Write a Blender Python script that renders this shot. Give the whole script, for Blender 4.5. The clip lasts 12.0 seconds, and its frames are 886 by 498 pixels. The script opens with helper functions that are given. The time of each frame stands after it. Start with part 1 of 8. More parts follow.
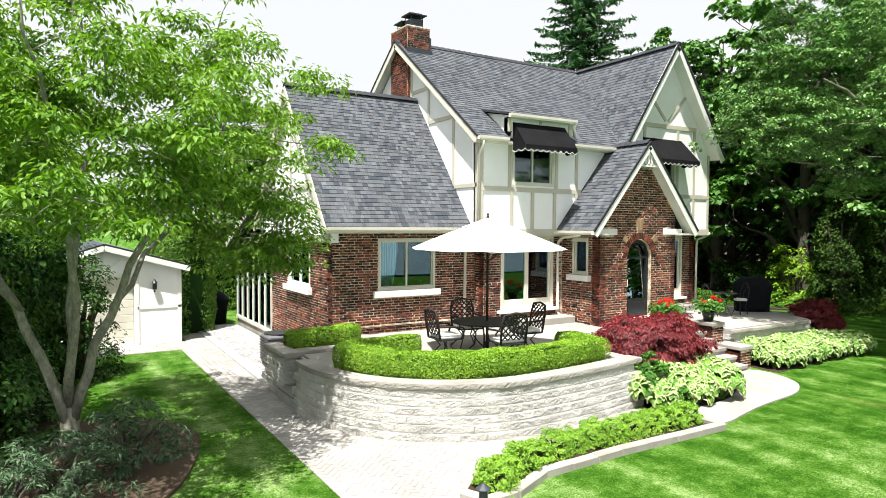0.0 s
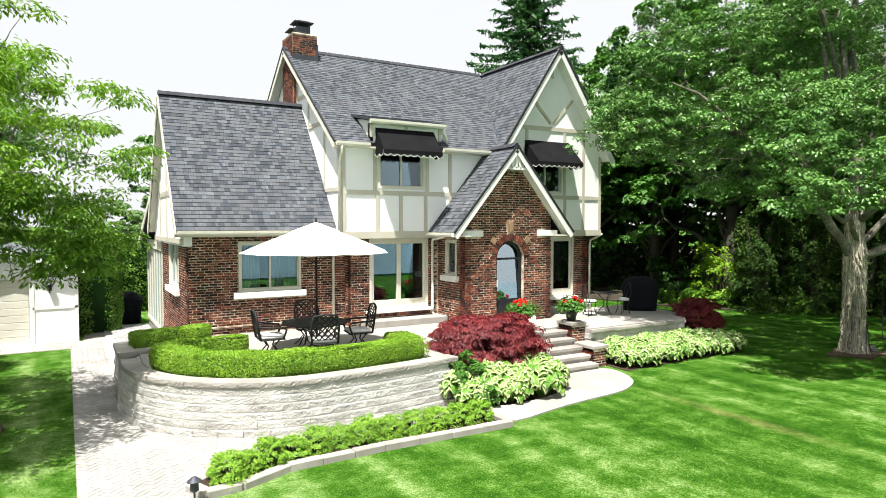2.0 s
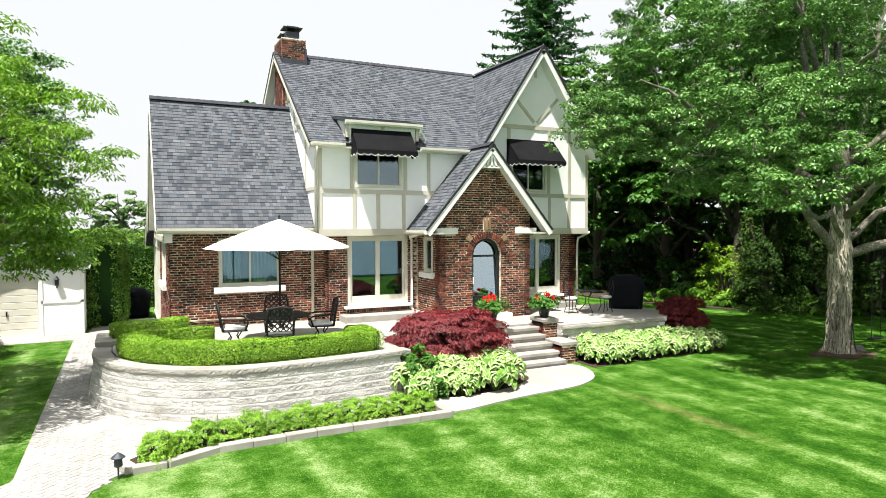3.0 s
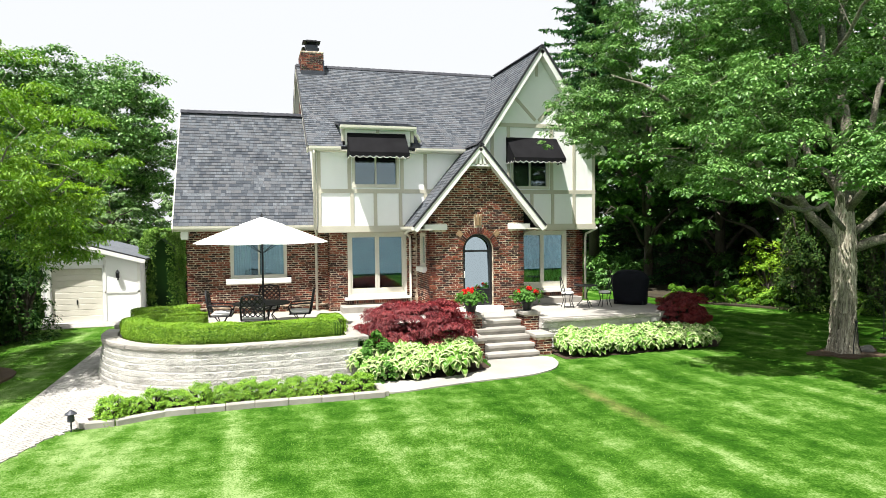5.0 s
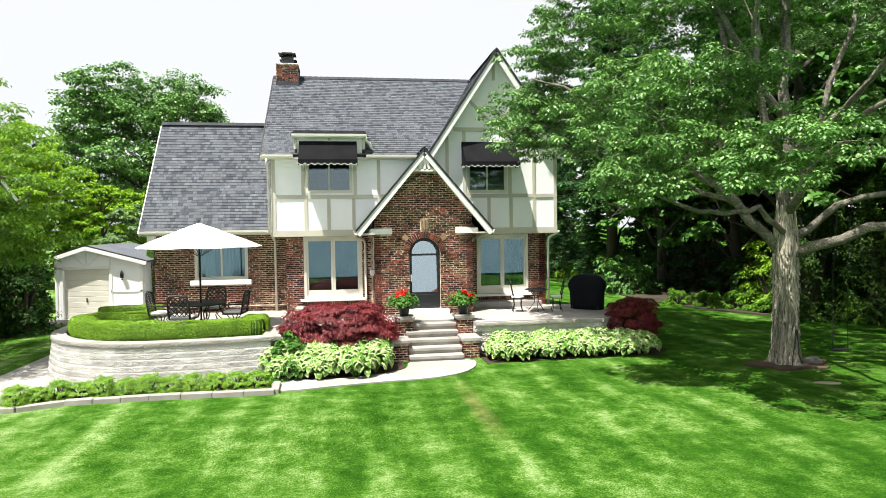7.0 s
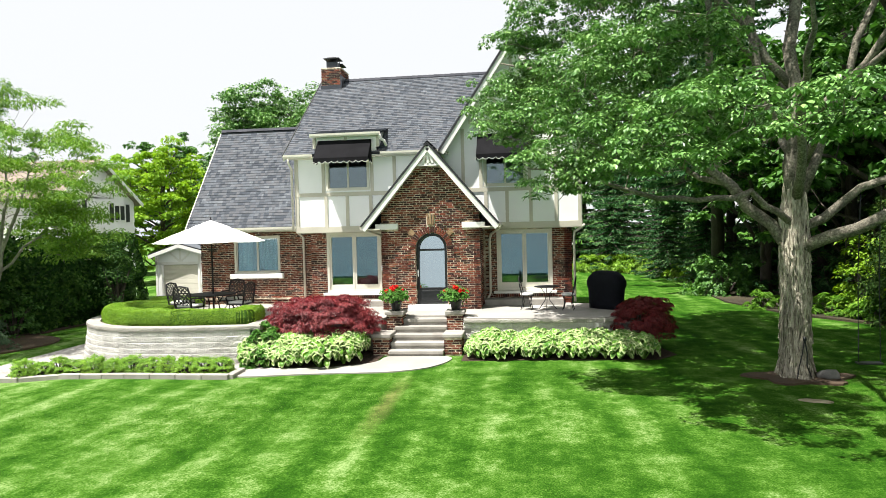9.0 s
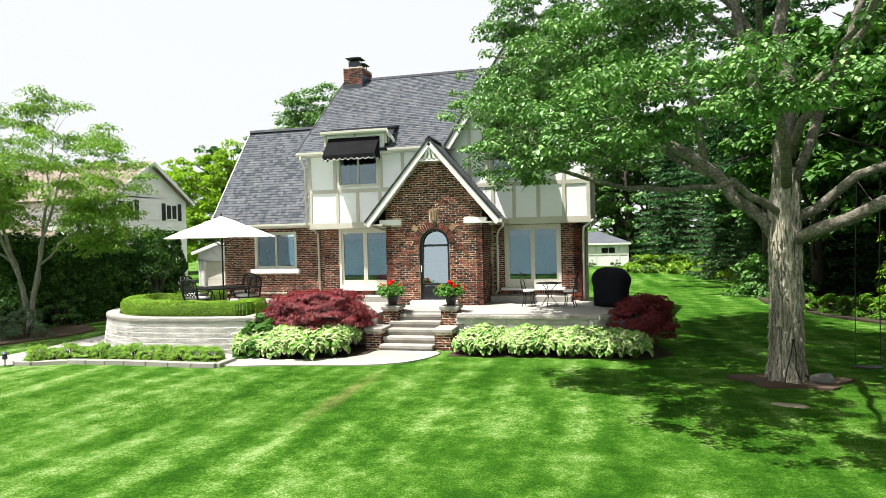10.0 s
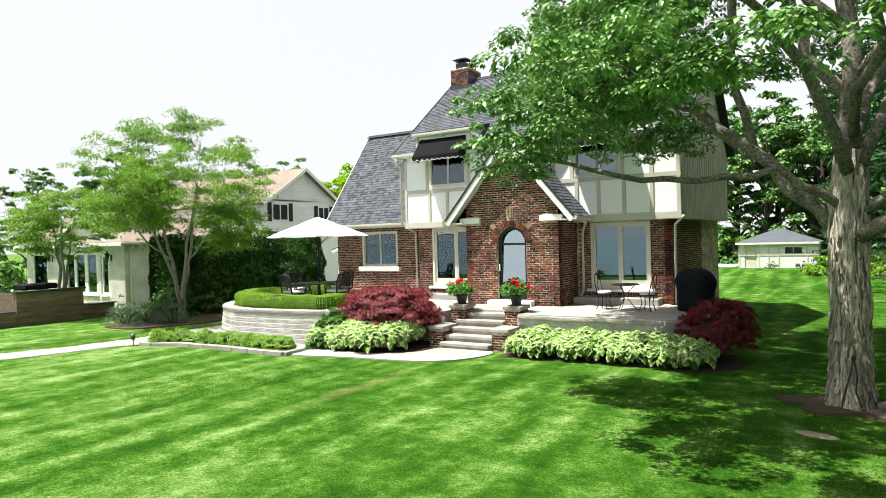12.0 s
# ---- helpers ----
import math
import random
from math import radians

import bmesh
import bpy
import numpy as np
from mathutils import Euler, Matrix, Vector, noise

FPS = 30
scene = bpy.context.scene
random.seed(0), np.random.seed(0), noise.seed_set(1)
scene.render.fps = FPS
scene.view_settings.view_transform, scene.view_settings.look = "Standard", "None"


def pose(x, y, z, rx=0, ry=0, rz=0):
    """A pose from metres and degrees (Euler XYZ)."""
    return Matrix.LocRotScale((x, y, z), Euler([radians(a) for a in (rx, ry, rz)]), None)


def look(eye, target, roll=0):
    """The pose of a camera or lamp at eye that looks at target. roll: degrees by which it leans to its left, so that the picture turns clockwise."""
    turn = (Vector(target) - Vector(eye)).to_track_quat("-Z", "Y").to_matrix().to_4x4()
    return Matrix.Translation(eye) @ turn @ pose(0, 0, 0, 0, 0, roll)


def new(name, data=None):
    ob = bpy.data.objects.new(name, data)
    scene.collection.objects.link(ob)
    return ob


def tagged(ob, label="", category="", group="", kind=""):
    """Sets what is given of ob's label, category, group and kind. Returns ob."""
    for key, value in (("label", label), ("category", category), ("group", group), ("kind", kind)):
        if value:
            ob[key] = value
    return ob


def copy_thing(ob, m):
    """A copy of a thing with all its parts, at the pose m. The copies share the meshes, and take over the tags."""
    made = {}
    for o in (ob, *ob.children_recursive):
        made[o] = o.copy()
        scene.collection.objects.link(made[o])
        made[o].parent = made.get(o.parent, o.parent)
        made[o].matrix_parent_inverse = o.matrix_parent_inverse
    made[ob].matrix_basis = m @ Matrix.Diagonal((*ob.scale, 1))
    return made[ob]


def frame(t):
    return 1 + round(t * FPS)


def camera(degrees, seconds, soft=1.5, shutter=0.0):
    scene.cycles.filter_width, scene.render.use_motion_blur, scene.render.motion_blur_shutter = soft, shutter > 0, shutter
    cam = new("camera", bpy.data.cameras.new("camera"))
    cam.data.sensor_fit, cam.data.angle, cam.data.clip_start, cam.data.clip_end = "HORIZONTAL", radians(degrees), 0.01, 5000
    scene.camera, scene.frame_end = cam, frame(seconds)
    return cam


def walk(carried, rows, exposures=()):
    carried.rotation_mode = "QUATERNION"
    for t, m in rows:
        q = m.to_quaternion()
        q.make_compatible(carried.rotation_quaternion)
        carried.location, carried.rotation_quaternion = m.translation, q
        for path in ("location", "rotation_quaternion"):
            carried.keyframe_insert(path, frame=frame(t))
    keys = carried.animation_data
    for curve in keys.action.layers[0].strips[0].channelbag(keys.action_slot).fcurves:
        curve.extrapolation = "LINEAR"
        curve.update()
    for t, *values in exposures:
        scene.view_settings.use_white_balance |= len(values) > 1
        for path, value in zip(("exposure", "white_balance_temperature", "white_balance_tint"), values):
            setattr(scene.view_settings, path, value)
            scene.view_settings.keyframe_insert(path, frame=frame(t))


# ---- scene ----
cam = camera(69.0, 12.0, soft=0.55)
PATH = [
    (0, (-14.778, -13.026, 3.747), (-13.729, -11.326, 3.674), 0.3),
    (0.5, (-14.227, -13.457, 3.766), (-13.176, -11.757, 3.693), 0.2),
    (1, (-13.321, -14.139, 3.797), (-12.276, -12.436, 3.723), 0.1),
    (1.5, (-12.361, -14.886, 3.876), (-11.328, -13.176, 3.797), 0.1),
    (2, (-11.45, -15.601, 3.902), (-10.44, -13.877, 3.821), 0.0),
    (2.5, (-10.611, -16.301, 3.838), (-9.659, -14.544, 3.762), -0.1),
    (3, (-9.844, -16.92, 3.786), (-8.957, -15.129, 3.71), -0.1),
    (5, (-6.744, -19.188, 3.655), (-6.183, -17.269, 3.581), -0.6),
    (5.5, (-5.868, -19.597, 3.655), (-5.353, -17.666, 3.58), -0.6),
    (6, (-4.781, -19.944, 3.663), (-4.319, -17.999, 3.59), -0.7),
    (6.5, (-3.668, -20.296, 3.717), (-3.273, -18.337, 3.645), -0.8),
    (7, (-2.468, -20.503, 3.716), (-2.171, -18.527, 3.647), -0.8),
    (7.5, (-1.12, -20.604, 3.726), (-0.954, -18.612, 3.659), -1.0),
    (9.5, (4.175, -20.022, 3.277), (3.806, -18.057, 3.227), -1.4),
    (10, (5.315, -19.715, 3.167), (4.823, -17.777, 3.122), -1.4),
    (10.5, (6.385, -19.308, 3.116), (5.719, -17.422, 3.075), -1.5),
    (11, (7.249, -18.956, 3.072), (6.449, -17.124, 3.036), -1.5),
    (11.5, (8.042, -18.521, 3.024), (7.087, -16.765, 2.993), -1.5),
    (12, (8.765, -18.13, 3.032), (7.711, -16.431, 3.002), -1.6),
]
walk(cam, [(t, look(eye, target, roll)) for t, eye, target, roll in PATH])

# ---- sun, sky and exposure ----
SUN_TO = Vector((-0.33, -0.27, 1.0)).normalized()
world = bpy.data.worlds.new("sky")
scene.world = world
world.use_nodes = True
wn, wl = world.node_tree.nodes, world.node_tree.links
wn.clear()
w_out = wn.new("ShaderNodeOutputWorld")
w_bg = wn.new("ShaderNodeBackground")
w_sky = wn.new("ShaderNodeTexSky")
w_sky.sky_type = "NISHITA"
w_sky.sun_disc = False
w_sky.sun_elevation = math.asin(SUN_TO.z)
w_sky.sun_rotation = math.atan2(SUN_TO.x, SUN_TO.y)
w_sky.dust_density = 4.0
w_sky.air_density = 1.0
w_mix = wn.new("ShaderNodeMixRGB")          # thin bright high cloud over the blue
w_mix.inputs[0].default_value = 0.88
w_mix.inputs[2].default_value = (9.5, 9.65, 9.8, 1)
wl.new(w_sky.outputs[0], w_mix.inputs[1])
wl.new(w_mix.outputs[0], w_bg.inputs[0])
w_bg.inputs[1].default_value = 0.0485
wl.new(w_bg.outputs[0], w_out.inputs[0])
sun_data = bpy.data.lights.new("sun", "SUN")
sun_data.energy, sun_data.angle, sun_data.color = 5.0, radians(0.6), (1.0, 0.96, 0.9)
sun = new("sun", sun_data)
sun.matrix_world = look(SUN_TO * 60, (0, 0, 0))
scene.view_settings.exposure = 1.2

# ---- materials ----
def nodes_of(name):
    m = bpy.data.materials.new(name)
    m.use_nodes = True
    nt = m.node_tree
    return m, nt.nodes, nt.links, nt.nodes["Principled BSDF"]


def ramp(nodes, stops):
    r = nodes.new("ShaderNodeValToRGB")
    els = r.color_ramp.elements
    while len(els) < len(stops):
        els.new(0.5)
    for e, (at, col) in zip(els, stops):
        e.position, e.color = at, (*col, 1)
    return r


def piece_random(nodes, links):
    """One random number for each piece, whether it is an object or an island of a joined mesh."""
    oi, ge = nodes.new("ShaderNodeObjectInfo"), nodes.new("ShaderNodeNewGeometry")
    add, fr = nodes.new("ShaderNodeMath"), nodes.new("ShaderNodeMath")
    add.operation, fr.operation = "ADD", "FRACT"
    links.new(oi.outputs["Random"], add.inputs[0])
    links.new(ge.outputs["Random Per Island"], add.inputs[1])
    links.new(add.outputs[0], fr.inputs[0])
    return fr.outputs[0], ge.outputs["Position"]


def surface(name, stops, rough=0.7, scale=3.0, fine=40.0, bump=0.2, metal=0.0, pieces=0.0, stain=0.25, dist=0.01, stretch=(1, 1, 1), spec=0.4):
    """A surface whose colour runs over the stops by the piece and by grain, with stains and fine relief."""
    m, n, l, p = nodes_of(name)
    rnd, pos = piece_random(n, l)
    mp = n.new("ShaderNodeMapping")
    mp.inputs["Scale"].default_value = stretch
    l.new(pos, mp.inputs[0])
    big, small = n.new("ShaderNodeTexNoise"), n.new("ShaderNodeTexNoise")
    big.inputs["Scale"].default_value, small.inputs["Scale"].default_value = scale, fine
    big.inputs["Detail"].default_value, small.inputs["Detail"].default_value = 4, 5
    small.inputs["Roughness"].default_value = 0.65
    l.new(mp.outputs[0], big.inputs[0])
    l.new(mp.outputs[0], small.inputs[0])
    mix = n.new("ShaderNodeMix")
    mix.inputs[0].default_value = pieces
    l.new(small.outputs[0], mix.inputs[2])
    l.new(rnd, mix.inputs[3])
    r = ramp(n, stops)
    l.new(mix.outputs[0], r.inputs[0])
    st = n.new("ShaderNodeMapRange")
    st.inputs["From Min"].default_value, st.inputs["From Max"].default_value = 0.3, 0.7
    st.inputs["To Min"].default_value, st.inputs["To Max"].default_value = 1.0 - stain, 1.0 + stain * 0.4
    l.new(big.outputs[0], st.inputs[0])
    mul = n.new("ShaderNodeMixRGB")
    mul.blend_type = "MULTIPLY"
    mul.inputs[0].default_value = 1
    l.new(r.outputs[0], mul.inputs[1])
    l.new(st.outputs[0], mul.inputs[2])
    l.new(mul.outputs[0], p.inputs["Base Color"])
    b = n.new("ShaderNodeBump")
    b.inputs["Strength"].default_value, b.inputs["Distance"].default_value = bump, dist
    l.new(small.outputs[0], b.inputs["Height"])
    l.new(b.outputs[0], p.inputs["Normal"])
    rr = n.new("ShaderNodeMapRange")
    rr.inputs["To Min"].default_value, rr.inputs["To Max"].default_value = max(rough - 0.12, 0.03), min(rough + 0.12, 1)
    l.new(small.outputs[0], rr.inputs[0])
    l.new(rr.outputs[0], p.inputs["Roughness"])
    p.inputs["Metallic"].default_value = metal
    p.inputs["Specular IOR Level"].default_value = spec
    return m


def leaf_material(name, stops, through_light=0.35, rough=0.5, patch=0.6, spec=0.1):
    """Leaves: each its own tint, clumps lighter and darker, and light shining through."""
    m, n, l, p = nodes_of(name)
    rnd, pos = piece_random(n, l)
    big = n.new("ShaderNodeTexNoise")
    big.inputs["Scale"].default_value = patch
    l.new(pos, big.inputs[0])
    mix = n.new("ShaderNodeMix")
    mix.inputs[0].default_value = 0.55
    l.new(rnd, mix.inputs[2])
    l.new(big.outputs[0], mix.inputs[3])
    r = ramp(n, stops)
    l.new(mix.outputs[0], r.inputs[0])
    l.new(r.outputs[0], p.inputs["Base Color"])
    p.inputs["Roughness"].default_value = rough
    p.inputs["Specular IOR Level"].default_value = spec
    t = n.new("ShaderNodeBsdfTranslucent")
    hs = n.new("ShaderNodeHueSaturation")
    hs.inputs["Saturation"].default_value, hs.inputs["Value"].default_value = 1.1, 1.3
    l.new(r.outputs[0], hs.inputs["Color"])
    l.new(hs.outputs[0], t.inputs[0])
    ms = n.new("ShaderNodeMixShader")
    ms.inputs[0].default_value = through_light
    l.new(p.outputs[0], ms.inputs[1])
    l.new(t.outputs[0], ms.inputs[2])
    l.new(ms.outputs[0], n["Material Output"].inputs[0])
    return m


def glass_material(name, tint, ior=1.9):
    m, n, l, p = nodes_of(name)
    n.remove(p)
    tr, gl, fr, mx = n.new("ShaderNodeBsdfTransparent"), n.new("ShaderNodeBsdfGlossy"), n.new("ShaderNodeFresnel"), n.new("ShaderNodeMixShader")
    tr.inputs[0].default_value = (*tint, 1)
    gl.inputs["Roughness"].default_value = 0.01
    gl.inputs["Color"].default_value = (0.78, 0.93, 1.0, 1)
    fr.inputs[0].default_value = ior
    l.new(fr.outputs[0], mx.inputs[0])
    l.new(tr.outputs[0], mx.inputs[1])
    l.new(gl.outputs[0], mx.inputs[2])
    l.new(mx.outputs[0], n["Material Output"].inputs[0])
    return m


BRICK = surface("clinker_brick", [(0.0, (0.010, 0.007, 0.007)), (0.28, (0.038, 0.013, 0.010)), (0.5, (0.115, 0.029, 0.017)), (0.76, (0.215, 0.054, 0.028)), (0.92, (0.25, 0.092, 0.048)), (1.0, (0.46, 0.33, 0.22))], 0.85, 1.2, 32, 0.9, pieces=0.76, stain=0.5)
TAN_BRICK = surface("tan_face_brick", [(0.0, (0.16, 0.095, 0.05)), (1.0, (0.36, 0.25, 0.14))], 0.85, 2, 40, 0.5, pieces=0.6)
MORTAR = surface("pale_mortar", [(0.28, (0.14, 0.105, 0.075)), (0.46, (0.42, 0.34, 0.25)), (0.62, (0.76, 0.67, 0.52))], 0.95, 1.1, 6, 0.5, stain=0.45)
STUCCO = surface("white_stucco", [(0.2, (0.82, 0.83, 0.825)), (0.8, (0.88, 0.89, 0.885))], 0.9, 0.8, 90, 0.25, stain=0.07)
TIMBER = surface("beige_painted_timber", [(0.2, (0.47, 0.45, 0.37)), (0.8, (0.56, 0.53, 0.44))], 0.6, 1.2, 30, 0.15, stain=0.12, stretch=(1, 1, 1))
CREAM = surface("cream_painted_trim", [(0.2, (0.60, 0.58, 0.49)), (0.8, (0.68, 0.66, 0.57))], 0.5, 1.5, 25, 0.08, stain=0.1)
WHITE = surface("white_painted_trim", [(0.2, (0.74, 0.74, 0.70)), (0.8, (0.80, 0.80, 0.77))], 0.5, 2.0, 25, 0.06, stain=0.08)
SHINGLE = surface("grey_asphalt_shingle", [(0.0, (0.030, 0.036, 0.046)), (0.3, (0.058, 0.066, 0.079)), (0.5, (0.108, 0.112, 0.121)), (0.7, (0.088, 0.100, 0.116)), (1.0, (0.22, 0.225, 0.235))], 0.95, 1.5, 24, 0.8, pieces=0.58, stain=0.16, spec=0.15)
RIDGE = surface("dark_ridge_shingle", [(0.0, (0.018, 0.020, 0.028)), (1.0, (0.05, 0.052, 0.062))], 0.95, 2, 100, 0.4, pieces=0.5)
BLACK_EDGE = surface("black_drip_edge", [(0.0, (0.012, 0.013, 0.016)), (1.0, (0.03, 0.03, 0.035))], 0.6)
LIME = surface("rough_limestone", [(0.0, (0.30, 0.29, 0.265)), (0.45, (0.50, 0.49, 0.455)), (1.0, (0.67, 0.66, 0.625))], 0.95, 2.5, 34, 1.0, pieces=0.35, stain=0.25, dist=0.025)
CAPSTONE = surface("pale_cap_stone", [(0.0, (0.24, 0.225, 0.20)), (1.0, (0.40, 0.38, 0.345))], 0.9, 2.0, 35, 0.5, pieces=0.4, stain=0.28)
PATIO = surface("pale_patio_concrete", [(0.0, (0.27, 0.255, 0.23)), (1.0, (0.38, 0.365, 0.335))], 0.9, 0.7, 40, 0.3, stain=0.25)
PAVER = surface("washed_pale_paver", [(0.0, (0.30, 0.288, 0.268)), (0.5, (0.35, 0.338, 0.315)), (1.0, (0.40, 0.385, 0.36))], 0.9, 0.9, 35, 0.35, pieces=0.7, stain=0.25)
JOINT = surface("sandy_paver_joint", [(0.0, (0.27, 0.25, 0.22)), (1.0, (0.36, 0.34, 0.31))], 1.0, 2, 60, 0.4)
DRY_SAND = surface("pale_dry_sand", [(0.0, (0.30, 0.25, 0.17)), (1.0, (0.46, 0.40, 0.29))], 1.0, 3, 50, 0.5)
ROCK = surface("grey_field_stone", [(0.0, (0.10, 0.10, 0.095)), (1.0, (0.24, 0.235, 0.22))], 0.9, 4, 30, 0.6)
GRAVEL = surface("white_gravel_stone", [(0.0, (0.26, 0.255, 0.25)), (1.0, (0.58, 0.57, 0.555))], 0.9, 2, 50, 0.3, pieces=0.8)
SOIL = surface("dark_bed_soil", [(0.0, (0.020, 0.013, 0.008)), (1.0, (0.075, 0.045, 0.028))], 1.0, 2, 30, 1.0, dist=0.04)
LITTER = surface("dark_leaf_litter", [(0.0, (0.018, 0.014, 0.009)), (0.5, (0.05, 0.040, 0.022)), (1.0, (0.10, 0.10, 0.035))], 1.0, 0.6, 25, 1.0, stain=0.5, dist=0.05)
WALL_PLANK = surface("brown_weathered_plank", [(0.0, (0.09, 0.065, 0.04)), (0.5, (0.17, 0.125, 0.08)), (1.0, (0.28, 0.21, 0.14))], 0.9, 2, 30, 0.5, pieces=0.5, stain=0.4, stretch=(4, 0.6, 4))
MULCH = surface("brown_mulch", [(0.0, (0.035, 0.023, 0.014)), (0.5, (0.095, 0.064, 0.040)), (1.0, (0.22, 0.155, 0.10))], 1.0, 2, 45, 1.0, dist=0.04)
UNIT_GREY = surface("grey_enamelled_steel", [(0.0, (0.11, 0.118, 0.125)), (1.0, (0.17, 0.18, 0.19))], 0.5, 3, 30, 0.1, metal=0.2)
IRON = surface("black_wrought_iron", [(0.0, (0.010, 0.010, 0.011)), (1.0, (0.025, 0.025, 0.028))], 0.6, 4, 60, 0.1, metal=0.1, spec=0.3)
CUSHION = surface("white_seat_cushion", [(0.0, (0.66, 0.65, 0.63)), (1.0, (0.76, 0.75, 0.73))], 0.95, 6, 120, 0.2, stain=0.1)
CANVAS = surface("white_canvas", [(0.0, (0.76, 0.755, 0.73)), (1.0, (0.82, 0.815, 0.79))], 0.95, 1.5, 200, 0.1, stain=0.06)
AWNING = surface("black_awning_canvas", [(0.0, (0.006, 0.006, 0.007)), (1.0, (0.016, 0.016, 0.018))], 0.95, 3, 150, 0.15, spec=0.08)
BLACK = surface("black_painted_wood", [(0.0, (0.006, 0.007, 0.009)), (1.0, (0.016, 0.017, 0.02))], 0.4, 3, 40, 0.06)
COVER = surface("black_vinyl_cover", [(0.0, (0.004, 0.005, 0.008)), (1.0, (0.010, 0.011, 0.016))], 0.8, 3, 12, 0.6, dist=0.03, spec=0.12)
LEAD = surface("dark_lead_flashing", [(0.0, (0.03, 0.035, 0.045)), (1.0, (0.07, 0.075, 0.09))], 0.5, 3, 30, 0.2, metal=0.3)
BARK = surface("grey_shaggy_bark", [(0.33, (0.055, 0.046, 0.034)), (0.43, (0.29, 0.26, 0.195)), (0.6, (0.60, 0.555, 0.44))], 0.95, 1.2, 9, 1.0, stain=0.5, dist=0.05, stretch=(3.0, 3.0, 0.45))
BARK_LIMB = surface("grey_limb_bark", [(0.3, (0.055, 0.048, 0.036)), (0.5, (0.17, 0.155, 0.12)), (0.7, (0.36, 0.335, 0.26))], 0.95, 2.5, 22, 0.9, stain=0.45, dist=0.02)
BARK_SMOOTH = surface("mottled_grey_bark", [(0.15, (0.10, 0.10, 0.07)), (0.55, (0.24, 0.235, 0.19)), (0.9, (0.38, 0.37, 0.31))], 0.9, 3, 12, 0.7, stain=0.35, dist=0.02, stretch=(2, 2, 0.8))
BARK_DARK = surface("dark_bark", [(0.2, (0.03, 0.024, 0.018)), (0.8, (0.10, 0.085, 0.07))], 0.95, 2, 14, 0.8, dist=0.03, stretch=(2, 2, 0.6))
PLASTER_IN = surface("dim_interior_paint", [(0.0, (0.30, 0.28, 0.25)), (1.0, (0.36, 0.34, 0.30))], 0.9, 1, 20, 0.05)
CURTAIN = surface("white_curtain", [(0.0, (0.70, 0.70, 0.68)), (1.0, (0.80, 0.80, 0.78))], 0.9, 2, 60, 0.1)
GLASS = glass_material("window_glass", (0.72, 0.80, 0.81), 2.15)
DOOR_GLASS = glass_material("coated_door_glass", (0.35, 0.42, 0.42), 6.5)
SCREEN_GLASS = glass_material("porch_glass", (0.16, 0.22, 0.20), 1.6)
SIDING = surface("white_lap_siding", [(0.0, (0.74, 0.73, 0.72)), (1.0, (0.82, 0.81, 0.80))], 0.6, 1, 30, 0.08, stain=0.1)
PAINTED_BRICK = surface("white_painted_brick", [(0.0, (0.62, 0.59, 0.53)), (1.0, (0.76, 0.74, 0.68))], 0.7, 1.2, 30, 0.2, stain=0.25)
RED_MULCH = surface("red_brown_bark_mulch", [(0.0, (0.07, 0.022, 0.010)), (0.5, (0.20, 0.070, 0.032)), (1.0, (0.36, 0.15, 0.075))], 1.0, 2, 45, 1.0, dist=0.04)
BROWN_ROOF = surface("brown_asphalt_roof", [(0.0, (0.14, 0.11, 0.085)), (1.0, (0.30, 0.245, 0.195))], 0.95, 1, 25, 0.4)
WATER = surface("lake_water", [(0.0, (0.06, 0.19, 0.23)), (1.0, (0.10, 0.27, 0.31))], 0.12, 0.05, 0.8, 0.08, dist=0.2, spec=0.5)

L_BOX = leaf_material("box_leaf", [(0.2, (0.095, 0.21, 0.012)), (0.5, (0.185, 0.345, 0.026)), (0.8, (0.30, 0.47, 0.05))], 0.2, 0.42, 2.5, 0.3)
L_SHRUB = leaf_material("small_box_shrub_leaf", [(0.2, (0.080, 0.20, 0.014)), (0.5, (0.18, 0.36, 0.032)), (0.8, (0.33, 0.52, 0.06))], 0.2, 0.42, 2.5, 0.3)
L_MAPLE = leaf_material("shade_maple_leaf", [(0.22, (0.030, 0.092, 0.018)), (0.5, (0.100, 0.230, 0.048)), (0.78, (0.235, 0.395, 0.115))], 0.14, 0.38, 1.3, 0.5)
L_OLIVE = leaf_material("light_feathery_leaf", [(0.2, (0.060, 0.150, 0.014)), (0.5, (0.125, 0.25, 0.028)), (0.8, (0.23, 0.37, 0.060))], 0.33, 0.45, 0.6, 0.25)
L_FAR = leaf_material("woodland_leaf", [(0.2, (0.026, 0.085, 0.013)), (0.5, (0.060, 0.165, 0.026)), (0.8, (0.13, 0.27, 0.05))], 0.2, 0.5, 0.35, 0.35)
L_LIME = leaf_material("lime_green_leaf", [(0.2, (0.12, 0.24, 0.02)), (0.5, (0.21, 0.36, 0.035)), (0.85, (0.32, 0.47, 0.06))], 0.35, 0.5, 0.35)
# arborvitae green made darker, with the shade of the wood's edge in the colour
L_ARBOR = leaf_material("darkened_arborvitae_leaf", [(0.2, (0.010, 0.034, 0.006)), (0.55, (0.032, 0.075, 0.012)), (0.85, (0.12, 0.18, 0.032))], 0.12, 0.6, 0.5)
L_SPRUCE = leaf_material("spruce_needle", [(0.2, (0.016, 0.060, 0.022)), (0.5, (0.042, 0.12, 0.042)), (0.85, (0.14, 0.25, 0.085))], 0.2, 0.6, 0.5)
L_HEDGE = leaf_material("arborvitae_leaf", [(0.25, (0.008, 0.028, 0.006)), (0.5, (0.020, 0.065, 0.010)), (0.8, (0.085, 0.17, 0.03))], 0.2, 0.6, 0.7)
